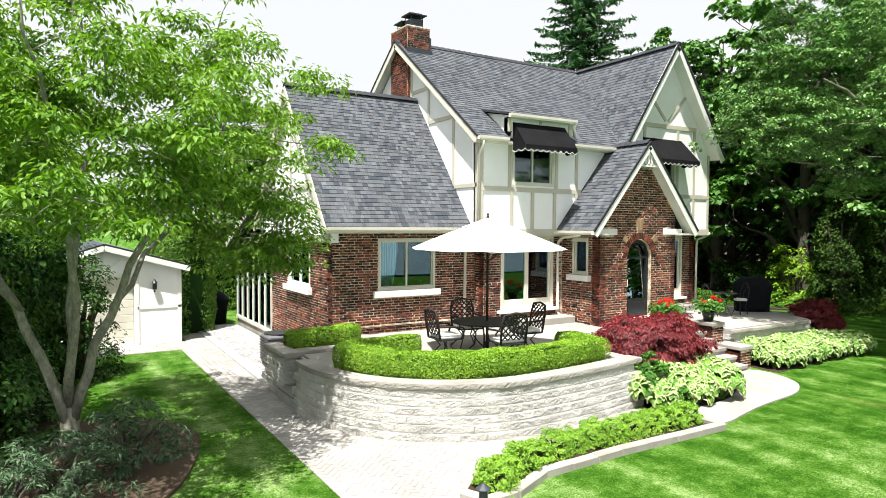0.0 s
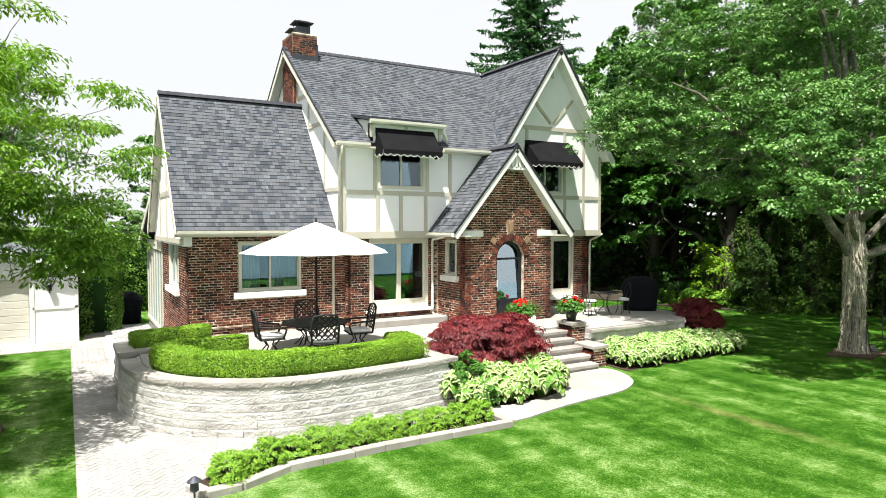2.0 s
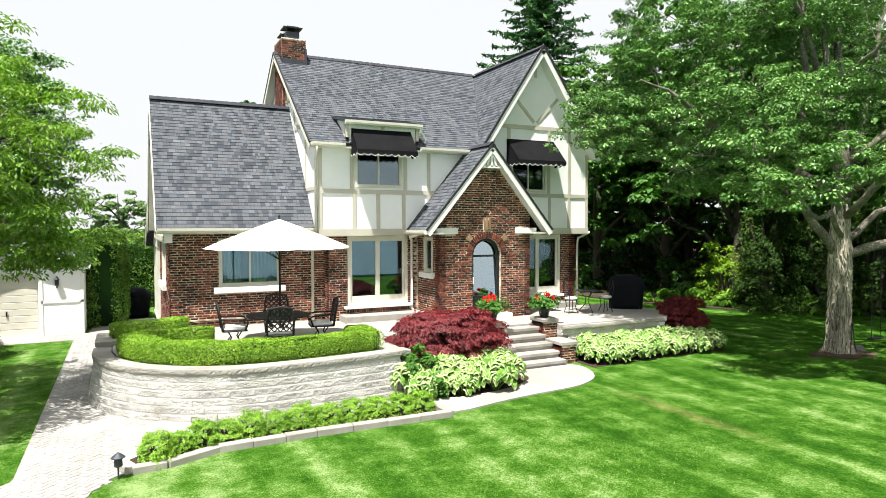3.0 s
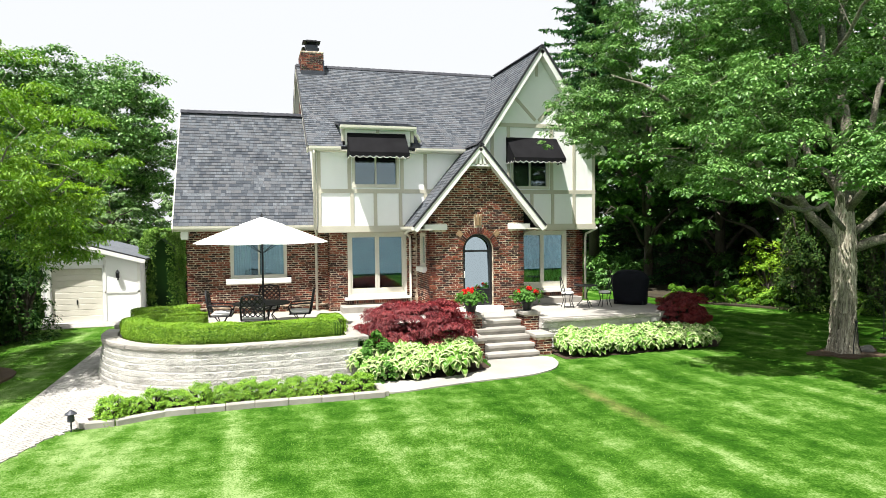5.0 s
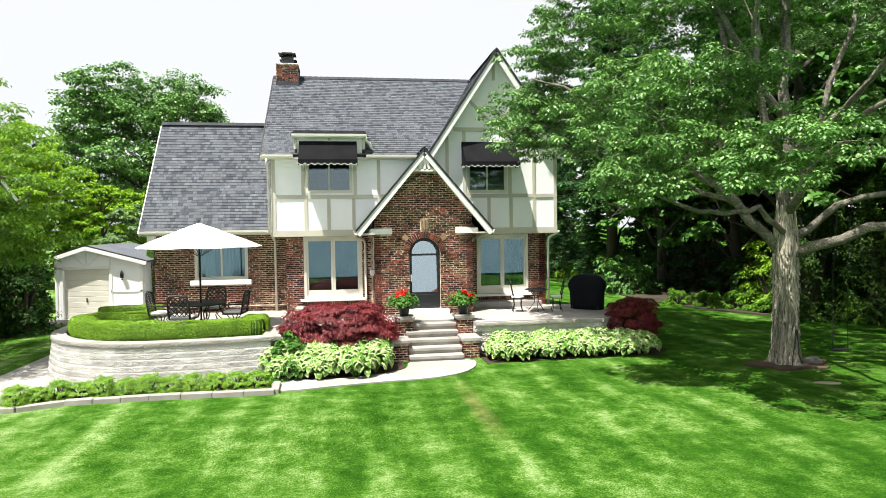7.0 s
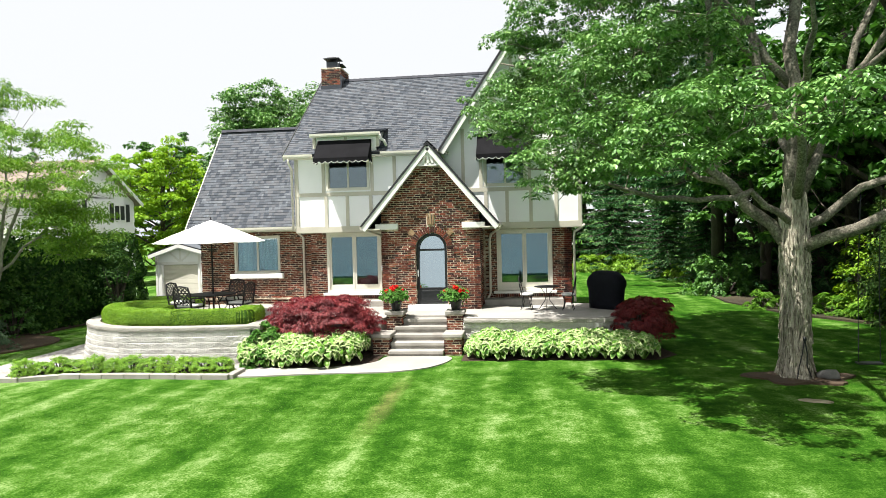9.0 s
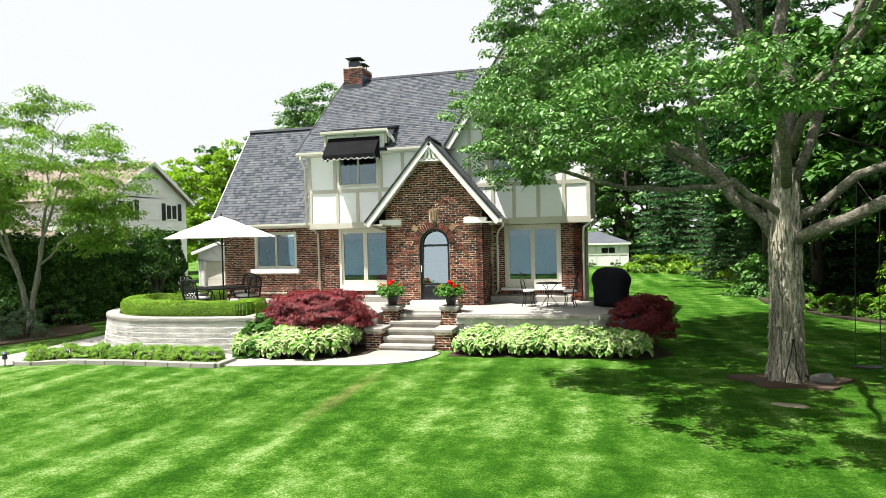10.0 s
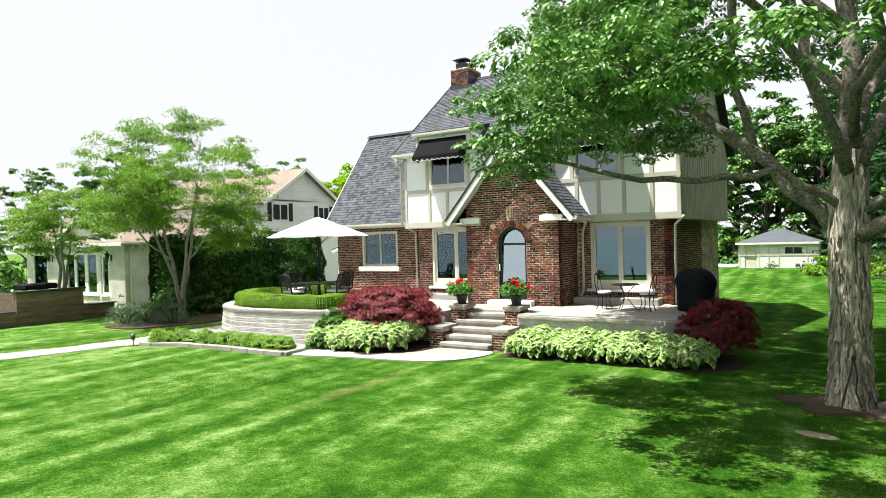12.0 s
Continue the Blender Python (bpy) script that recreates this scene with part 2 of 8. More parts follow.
L_ARB = leaf_material("clipped_arborvitae_leaf", [(0.2, (0.034, 0.090, 0.012)), (0.5, (0.092, 0.19, 0.028)), (0.8, (0.21, 0.34, 0.065))], 0.2, 0.55, 1.2)
L_RED = leaf_material("dark_red_maple_leaf", [(0.2, (0.062, 0.007, 0.011)), (0.5, (0.175, 0.021, 0.028)), (0.8, (0.37, 0.072, 0.070))], 0.28, 0.45, 2.0, 0.35)
L_SAGE = leaf_material("grey_green_leaf", [(0.2, (0.050, 0.105, 0.055)), (0.5, (0.105, 0.175, 0.095)), (0.85, (0.19, 0.26, 0.16))], 0.25, 0.6, 1.5)
L_PALE = leaf_material("pale_willow_leaf", [(0.2, (0.09, 0.17, 0.06)), (0.5, (0.17, 0.27, 0.11)), (0.85, (0.28, 0.38, 0.18))], 0.3, 0.5, 0.8)
L_FERN = leaf_material("fern_leaf", [(0.2, (0.05, 0.13, 0.015)), (0.5, (0.11, 0.24, 0.03)), (0.85, (0.20, 0.36, 0.06))], 0.4, 0.5, 1.5)
L_HOSTA = leaf_material("hosta_green_leaf", [(0.2, (0.055, 0.165, 0.020)), (0.5, (0.125, 0.285, 0.034)), (0.85, (0.23, 0.42, 0.07))], 0.2, 0.4, 1.5, 0.35)
L_HOSTA_RIM = leaf_material("hosta_cream_margin", [(0.2, (0.33, 0.43, 0.16)), (0.5, (0.44, 0.53, 0.25)), (0.85, (0.56, 0.62, 0.36))], 0.25, 0.4, 1.5)
L_GERANIUM = leaf_material("geranium_leaf", [(0.2, (0.04, 0.12, 0.02)), (0.85, (0.12, 0.27, 0.05))], 0.3, 0.5, 3)
PETAL = leaf_material("red_geranium_petal", [(0.2, (0.55, 0.012, 0.012)), (0.85, (0.75, 0.04, 0.03))], 0.2, 0.5, 3)


def lawn_material():
    """Mown turf: stripes of lean, dry patches and fine blades."""
    m, n, l, p = nodes_of("mown_lawn")
    ge = n.new("ShaderNodeNewGeometry")
    small, mid, patch, big = (n.new("ShaderNodeTexNoise") for _ in range(4))
    for nd, sc in ((small, 34), (mid, 10), (patch, 1.9), (big, 0.3)):
        nd.inputs["Scale"].default_value = sc
        nd.inputs["Detail"].default_value = 5
        nd.inputs["Roughness"].default_value = 0.68
        l.new(ge.outputs["Position"], nd.inputs[0])
    # mowing lines run askew, broken and uneven
    mp = n.new("ShaderNodeMapping")
    mp.inputs["Rotation"].default_value = (0, 0, radians(-3))
    mp.inputs["Scale"].default_value = (1.5, 0.22, 1)
    l.new(ge.outputs["Position"], mp.inputs[0])
    wv = n.new("ShaderNodeTexNoise")
    wv.inputs["Scale"].default_value, wv.inputs["Detail"].default_value, wv.inputs["Roughness"].default_value = 0.8, 4, 0.6
    l.new(mp.outputs[0], wv.inputs[0])
    def mixed(a, b, f):
        x = n.new("ShaderNodeMix")
        x.inputs[0].default_value = f
        l.new(a, x.inputs[2])
        l.new(b, x.inputs[3])
        return x.outputs[0]
    band = n.new("ShaderNodeTexWave")       # passes of the mower, to and fro
    band.wave_type, band.bands_direction, band.wave_profile = "BANDS", "X", "SIN"
    band.inputs["Scale"].default_value, band.inputs["Distortion"].default_value = 0.27, 4.0
    band.inputs["Detail"].default_value, band.inputs["Detail Scale"].default_value = 3, 1.5
    turned = n.new("ShaderNodeMapping")
    turned.inputs["Rotation"].default_value = (0, 0, radians(-4))
    l.new(ge.outputs["Position"], turned.inputs[0])
    l.new(turned.outputs[0], band.inputs[0])
    f = mixed(mixed(small.outputs[0], mid.outputs[0], 0.25), mixed(patch.outputs[0], mixed(big.outputs[0], wv.outputs[0], 0.62), 0.58), 0.62)
    f = mixed(f, band.outputs["Fac"], 0.026)
    # a worn strip that runs from the steps to the lake
    xyz = n.new("ShaderNodeSeparateXYZ")
    l.new(ge.outputs["Position"], xyz.inputs[0])

    def sums(op, a, b):
        x = n.new("ShaderNodeMath")
        x.operation = op
        for i, v in enumerate((a, b)):
            if isinstance(v, (int, float)):
                x.inputs[i].default_value = v
            else:
                l.new(v, x.inputs[i])
        return x.outputs[0]
    off = sums("ABSOLUTE", sums("ADD", sums("SUBTRACT", xyz.outputs[0], 0.35), sums("MULTIPLY", patch.outputs[0], 0.4)), 0)
    strip = n.new("ShaderNodeMapRange")
    strip.inputs["From Min"].default_value, strip.inputs["From Max"].default_value = 0.05, 0.26
    strip.inputs["To Min"].default_value, strip.inputs["To Max"].default_value = 0.75, 0.0
    l.new(off, strip.inputs[0])
    ends = n.new("ShaderNodeMapRange")
    ends.inputs["From Min"].default_value, ends.inputs["From Max"].default_value = 2.6, 0.6
    l.new(sums("ABSOLUTE", sums("ADD", xyz.outputs[1], 7.6), 0), ends.inputs[0])
    worn = sums("MULTIPLY", sums("MULTIPLY", strip.outputs[0], sums("POWER", patch.outputs[0], 1.5)), ends.outputs[0])
    # the turf runs from paler in the west to deeper green in the east
    tone_x = n.new("ShaderNodeMapRange")
    tone_x.inputs["From Min"].default_value, tone_x.inputs["From Max"].default_value = -9, 8
    tone_x.inputs["To Min"].default_value, tone_x.inputs["To Max"].default_value = 0.017, -0.017
    l.new(xyz.outputs[0], tone_x.inputs[0])
    f = sums("ADD", f, tone_x.outputs[0])
    r = ramp(n, [(0.40, (0.010, 0.046, 0.003)), (0.47, (0.025, 0.086, 0.006)), (0.52, (0.068, 0.160, 0.018)), (0.592, (0.235, 0.335, 0.125))])
    l.new(f, r.inputs[0])
    dry = n.new("ShaderNodeMixRGB")
    dry.inputs[2].default_value = (0.27, 0.20, 0.095, 1)
    l.new(worn, dry.inputs[0])
    l.new(r.outputs[0], dry.inputs[1])
    l.new(dry.outputs[0], p.inputs["Base Color"])
    p.inputs["Roughness"].default_value = 0.95
    p.inputs["Specular IOR Level"].default_value = 0.03
    b = n.new("ShaderNodeBump")
    b.inputs["Strength"].default_value, b.inputs["Distance"].default_value = 0.9, 0.04
    l.new(small.outputs[0], b.inputs["Height"])
    l.new(b.outputs[0], p.inputs["Normal"])
    return m


LAWN = lawn_material()
L_GRASS = leaf_material("grass_blade", [(0.25, (0.030, 0.105, 0.005)), (0.5, (0.066, 0.180, 0.013)), (0.75, (0.20, 0.31, 0.08))], 0.25, 0.8, 1.1, 0.03)

# ---- building helpers ----
rng = np.random.default_rng(7)
UP = Vector((0, 0, 1))


def mesh_of(name, verts, faces, mats=(), face_mats=None, smooth=False):
    me = bpy.data.meshes.new(name)
    me.from_pydata([tuple(v) for v in verts], [], [tuple(f) for f in faces])
    for m in mats:
        me.materials.append(m)
    if face_mats is not None:
        me.polygons.foreach_set("material_index", face_mats)
    if smooth:
        me.polygons.foreach_set("use_smooth", [True] * len(me.polygons))
    me.update()
    return me


def quick_mesh(name, verts, faces, mat):
    """A large mesh of equal-sided faces straight from arrays."""
    verts, faces = np.asarray(verts, np.float32), np.asarray(faces, np.int32)
    k = faces.shape[1]
    me = bpy.data.meshes.new(name)
    me.vertices.add(len(verts))
    me.vertices.foreach_set("co", verts.ravel())
    me.loops.add(faces.size)
    me.loops.foreach_set("vertex_index", faces.ravel())
    me.polygons.add(len(faces))
    me.polygons.foreach_set("loop_start", np.arange(0, faces.size, k, dtype=np.int32))
    me.update(calc_edges=True)
    me.materials.append(mat)
    return me


def thing(name, label, category, at=(0, 0, 0), turn=0, group="", kind=""):
    ob = new(name)
    ob.matrix_basis = pose(*at, 0, 0, turn)
    return tagged(ob, label, category, group, kind)


def under(ob, parent):
    ob.parent = parent
    return ob


def part(name, bm, material, parent, label="", smooth=False, kind=""):
    me = bpy.data.meshes.new(name)
    bmesh.ops.recalc_face_normals(bm, faces=bm.faces)
    bm.to_mesh(me)
    bm.free()
    for m in (material if isinstance(material, (list, tuple)) else [material]):
        me.materials.append(m)
    if smooth:
        me.polygons.foreach_set("use_smooth", [True] * len(me.polygons))
    ob = new(name, me)
    if parent is not None:
        ob.parent = parent
    return tagged(ob, label, "", "", kind)


def part_of(name, me, parent, label="", kind="", at=None):
    ob = new(name, me)
    ob.parent = parent
    if at is not None:
        ob.matrix_basis = at
    return tagged(ob, label, "", "", kind)


def box(bm, x0, x1, y0, y1, z0, z1, bevel=0.0, m=None):
    """A box, its edges rounded by bevel, laid through the pose m."""
    co = [(x, y, z) for x in (x0, x1) for y in (y0, y1) for z in (z0, z1)]
    vs = [bm.verts.new(c) for c in co]
    fs = [bm.faces.new([vs[i] for i in q]) for q in ((0, 1, 3, 2), (4, 6, 7, 5), (0, 4, 5, 1), (2, 3, 7, 6), (0, 2, 6, 4), (1, 5, 7, 3))]
    geo = vs
    if bevel:
        es = list({e for f in fs for e in f.edges})
        res = bmesh.ops.bevel(bm, geom=es, offset=bevel, segments=1, affect="EDGES")
        geo = list({v for f in res["faces"] for v in f.verts} | {v for v in vs if v.is_valid})
    if m is not None:
        bmesh.ops.transform(bm, matrix=m, verts=geo)
    return geo


def boxed(*args, **kw):
    bm = bmesh.new()
    box(bm, *args, **kw)
    return bm


def slab(bm, pts, thick):
    """A flat polygon given by its corners in space, made thick along its normal, downwards."""
    pts = [Vector(p) for p in pts]
    nrm = (pts[1] - pts[0]).cross(pts[2] - pts[0]).normalized()
    a = [bm.verts.new(p) for p in pts]
    b = [bm.verts.new(p - nrm * thick) for p in pts]
    k = len(pts)
    bm.faces.new(a)
    bm.faces.new(b[::-1])
    for i in range(k):
        bm.faces.new((a[i], b[i], b[(i + 1) % k], a[(i + 1) % k]))
    return a + b


def beam(bm, a, b, w, t, nrm=(0, -1, 0)):
    """A board from a to b, w wide across and t thick along nrm."""
    a, b, nrm = Vector(a), Vector(b), Vector(nrm).normalized()
    d = (b - a).normalized()
    s = d.cross(nrm).normalized() * (w / 2)
    n2 = nrm * t
    vs = [bm.verts.new(p) for p in (a - s, a + s, a + s + n2, a - s + n2, b - s, b + s, b + s + n2, b - s + n2)]
    for q in ((0, 1, 2, 3), (7, 6, 5, 4), (0, 4, 5, 1), (1, 5, 6, 2), (2, 6, 7, 3), (3, 7, 4, 0)):
        bm.faces.new([vs[i] for i in q])


def tube(bm, pts, radii, sides=8, cap=True):
    """A round tube along points with a radius for each."""
    pts = [Vector(p) for p in pts]
    if not hasattr(radii, "__len__"):
        radii = [radii] * len(pts)
    rings, side = [], None
    for i, p in enumerate(pts):
        d = (pts[min(i + 1, len(pts) - 1)] - pts[max(i - 1, 0)]).normalized()
        if side is None:
            side = d.cross(Vector((0.31, 0.17, 0.93))).normalized()
        side = (side - d * side.dot(d)).normalized()
        o = d.cross(side)
        rings.append([bm.verts.new(p + (side * math.cos(2 * math.pi * k / sides) + o * math.sin(2 * math.pi * k / sides)) * radii[i]) for k in range(sides)])
    for r0, r1 in zip(rings, rings[1:]):
        for k in range(sides):
            bm.faces.new((r0[k], r0[(k + 1) % sides], r1[(k + 1) % sides], r1[k]))
    if cap:
        bm.faces.new(rings[0][::-1])
        bm.faces.new(rings[-1])


def lathe(bm, profile, sides=20, m=None):
    """A turned shape from (radius, height) pairs."""
    rings = []
    for r, z in profile:
        rings.append([bm.verts.new((r * math.cos(2 * math.pi * k / sides), r * math.sin(2 * math.pi * k / sides), z)) for k in range(sides)])
    for r0, r1 in zip(rings, rings[1:]):
        for k in range(sides):
            bm.faces.new((r0[k], r0[(k + 1) % sides], r1[(k + 1) % sides], r1[k]))
    bm.faces.new(rings[0][::-1])
    bm.faces.new(rings[-1])
    if m is not None:
        bmesh.ops.transform(bm, matrix=m, verts=[v for r in rings for v in r])


def leaf_cloud(name, centres, normals, length, width, mat, fold=0.25, jitter=0.9, gen=None):
    """Pointed leaves, each folded along its rib, at the centres; normals lean them outwards."""
    g = gen or rng
    c = np.asarray(centres, float)
    n = len(c)
    nr = np.asarray(normals, float) + g.normal(0, jitter, (n, 3))
    nr /= np.linalg.norm(nr, axis=1, keepdims=True) + 1e-9
    d = g.normal(0, 1, (n, 3))
    d -= nr * np.sum(d * nr, axis=1, keepdims=True)
    d /= np.linalg.norm(d, axis=1, keepdims=True) + 1e-9
    s = np.cross(nr, d)
    L = (length * g.uniform(0.7, 1.3, n))[:, None]
    W = (width * g.uniform(0.7, 1.3, n))[:, None]
    v = np.stack([c - d * L * 0.5, c + s * W * 0.5 + nr * W * fold, c + d * L * 0.5, c - s * W * 0.5 + nr * W * fold], 1).reshape(-1, 3)
    i = np.arange(n)[:, None] * 4
    f = np.concatenate([i + [0, 1, 2], i + [0, 2, 3]], 1).reshape(-1, 3)
    return quick_mesh(name, v, f, mat)


OVAL = (((0.0, -0.5, 0.0), (0.5, 0.0, 0.12), (0.0, 0.5, -0.06), (-0.5, 0.0, 0.12)), ((0, 1, 2), (0, 2, 3)))


def laid_leaves(name, centres, normals, tips, size, mat, g, shape=OVAL, narrow=1.0):
    """Leaves of one outline, each facing its normal and pointing along its tip direction."""
    n = len(centres)
    nr = normals / (np.linalg.norm(normals, axis=1, keepdims=True) + 1e-9)
    d = tips - nr * np.sum(tips * nr, axis=1, keepdims=True)
    d /= np.linalg.norm(d, axis=1, keepdims=True) + 1e-9
    side = np.cross(nr, d)
    L = (size * g.uniform(0.65, 1.3, n))[:, None]
    pts, tris = shape
    v = np.stack([centres + side * L * (p * narrow) + d * L * q + nr * L * k for p, q, k in pts], 1).reshape(-1, 3)
    f = (np.arange(n)[:, None, None] * len(pts) + np.array(tris)[None]).reshape(-1, 3)
    return quick_mesh(name, v, f, mat)


def tufts(centres, radius, per, g, flat=0.65, droop=0.7, loose=0.28, low=-0.25):
    """Leaf places round many twig ends: each a small dome of leaves that hang outwards. Gives places, normals and tips."""
    c = np.asarray(centres, float)
    n = len(c)
    az, z = g.uniform(0, 2 * np.pi, (n, per)), g.uniform(low, 1.0, (n, per))
    h = np.sqrt(1 - z * z)
    q = np.stack([h * np.cos(az), h * np.sin(az), z], 2)
    r = radius * g.uniform(0.6, 1.25, (n, 1, 1)) * g.uniform(0.5, 1.05, (n, per, 1))
    pos = c[:, None, :] + q * np.array([1, 1, flat]) * r
    nr = q * 0.6 + np.array([0, 0, 0.7]) + g.normal(0, loose, (n, per, 3))
    tip = q * np.array([1, 1, 0.3]) + np.array([0, 0, -droop]) + g.normal(0, loose, (n, per, 3))
    return pos.reshape(-1, 3), nr.reshape(-1, 3), tip.reshape(-1, 3)


# ---- polygons, walls, bricks and shingles ----
def inside(poly, x, y):
    hit, j = False, len(poly) - 1
    for i in range(len(poly)):
        (xi, yi), (xj, yj) = poly[i], poly[j]
        if (yi > y) != (yj > y) and x < (xj - xi) * (y - yi) / (yj - yi) + xi:
            hit = not hit
        j = i
    return hit


def clip(poly, hull):
    """The part of poly that lies in the convex hull (counter-clockwise)."""
    out = list(poly)
    for (ax, ay), (bx, by) in zip(hull, hull[1:] + hull[:1]):
        src, out = out, []
        for (px, py), (qx, qy) in zip(src, src[1:] + src[:1]):
            sp = (bx - ax) * (py - ay) - (by - ay) * (px - ax)
            sq = (bx - ax) * (qy - ay) - (by - ay) * (qx - ax)
            if sp >= 0:
                out.append((px, py))
            if (sp >= 0) != (sq >= 0):
                k = sp / (sp - sq)
                out.append((px + (qx - px) * k, py + (qy - py) * k))
        if len(out) < 3:
            return []
    return out


def sheet(poly, z0, z1):
    """A flat polygon seen from above, made thick from z0 to z1."""
    bm = bmesh.new()
    vs = [bm.verts.new((x, y, z1)) for x, y in poly]
    es = [bm.edges.new((a, b)) for a, b in zip(vs, vs[1:] + vs[:1])]
    fill = bmesh.ops.triangle_fill(bm, use_beauty=True, edges=es)
    fs = [f for f in fill["geom"] if isinstance(f, bmesh.types.BMFace)]
    ex = bmesh.ops.extrude_face_region(bm, geom=fs)
    bmesh.ops.translate(bm, vec=(0, 0, z0 - z1), verts=[v for v in ex["geom"] if isinstance(v, bmesh.types.BMVert)])
    return bm


def wall_bm(outline, holes=(), thick=0.25):
    """A wall with openings through it: front at y = 0, back at y = thick; outline and holes in (x, z)."""
    bm = bmesh.new()
    es = []
    for loop in (outline, *holes):
        vs = [bm.verts.new((x, 0, z)) for x, z in loop]
        es += [bm.edges.new((a, b)) for a, b in zip(vs, vs[1:] + vs[:1])]
    fill = bmesh.ops.triangle_fill(bm, use_beauty=True, edges=es)
    fs = [f for f in fill["geom"] if isinstance(f, bmesh.types.BMFace)]
    ex = bmesh.ops.extrude_face_region(bm, geom=fs)
    bmesh.ops.translate(bm, vec=(0, thick, 0), verts=[v for v in ex["geom"] if isinstance(v, bmesh.types.BMVert)])
    return bm


def rect(x0, x1, z0, z1):
    return [(x0, z0), (x1, z0), (x1, z1), (x0, z1)]


WEST, EAST = -90, 90


def brick_verts(x0, x1, z0, z1, out, skew, g):
    j = g.uniform(-skew, skew, 4)
    return [(x0, 0.01, z0), (x0, 0.01, z1), (x0 + 0.003, -out, z0 + 0.003 + j[0]), (x0 + 0.003, -out, z1 - 0.003 + j[1]),
            (x1, 0.01, z0), (x1, 0.01, z1), (x1 - 0.003, -out, z0 + 0.003 + j[2]), (x1 - 0.003, -out, z1 - 0.003 + j[3])]


BF = ((2, 6, 7, 3), (0, 2, 3, 1), (4, 5, 7, 6), (0, 4, 6, 2), (1, 3, 7, 5))
BRICK_KINDS = []
for _k in range(8):
    _v = brick_verts(-0.096, 0.096, -0.0262, 0.0262, (0.003, 0.005, 0.008, 0.004, 0.012, 0.005, 0.026, 0.004)[_k], 0.006, rng)
    BRICK_KINDS.append(mesh_of("brick", _v, BF, [BRICK]))


def lay_bricks(wall, x0, x1, z0, z1, allow=None, holes=(), near=0.0, budget=300, span=None, chord=None):
    """Courses of bricks on the front of a wall; those nearest to x = near are parts of their own, the others one joined mesh."""
    course, step = 0.068, 0.21
    whole, cut = [], []
    for r in range(int((z1 - z0) / course)):
        zc = z0 + (r + 0.5) * course
        x = x0 - (step / 2 if r % 2 else 0) - (step / 4 if r % 6 == 5 else 0)
        e0, e1 = span(zc) if span else (x0, x1)
        while x < x1:
            a, b = max(x + 0.007, e0), min(x + step - 0.007, e1)
            x += step
            spans = [(a, b)]
            gap = chord(zc) if chord else None
            for hx0, hx1, hz0, hz1 in (*holes, *([(gap[0], gap[1], -9, 99)] if gap else [])):
                if hz0 - 0.02 < zc < hz1 + 0.02:
                    spans = [s for p, q in spans for s in ((p, min(q, hx0)), (max(p, hx1), q)) if s[1] - s[0] > 0.03]
            for p, q in spans:
                if q - p < 0.03 or (allow and not (allow(p, zc) and allow(q, zc))):
                    continue
                (whole if abs(q - p - 0.196) < 0.002 else cut).append((p, q, zc))
    whole.sort(key=lambda s: abs((s[0] + s[1]) / 2 - near))
    for p, q, zc in whole[:budget]:
        part_of("brick", BRICK_KINDS[rng.integers(8)], wall, at=pose((p + q) / 2 + rng.uniform(-0.004, 0.004), 0, zc + rng.uniform(-0.004, 0.004), 0, rng.normal(0, 1.0), 0))
    vs, fs = [], []
    for p, q, zc in whole[budget:] + cut:
        k = len(vs)
        out = rng.choice([0.003, 0.005, 0.007, 0.012, 0.026], p=[0.3, 0.3, 0.2, 0.15, 0.05])
        dz = rng.uniform(-0.004, 0.004)
        vs += brick_verts(p, q, zc - 0.0262 + dz, zc + 0.0262 + dz, out, 0.006, rng)
        fs += [[i + k for i in f] for f in BF]
    if vs:
        part_of("brickwork", mesh_of("brickwork", vs, fs, [BRICK]), wall, kind="stuff")


def wall_part(name, parent, place, outline, holes, mat, thick=0.25, label=""):
    ob = part(name, wall_bm(outline, holes, thick), mat, parent, label)
    ob.matrix_basis = place
    return ob


SHINGLE_SIZES = (0.08, 0.12, 0.15, 0.19)
TAB, LAP = 0.132, 0.139


def shingle_mesh(w):
    lo, hi = 0.017, 0.004
    v = [(0.003, 0, lo), (w - 0.003, 0, lo), (w - 0.003, LAP, hi), (0.003, LAP, hi), (0.003, 0, -0.002), (w - 0.003, 0, -0.002)]
    return mesh_of("shingle", v, [(0, 1, 2, 3), (4, 5, 1, 0), (5, 2, 1), (4, 0, 3)], [SHINGLE])


SHINGLE_KINDS = [shingle_mesh(w) for w in SHINGLE_SIZES]


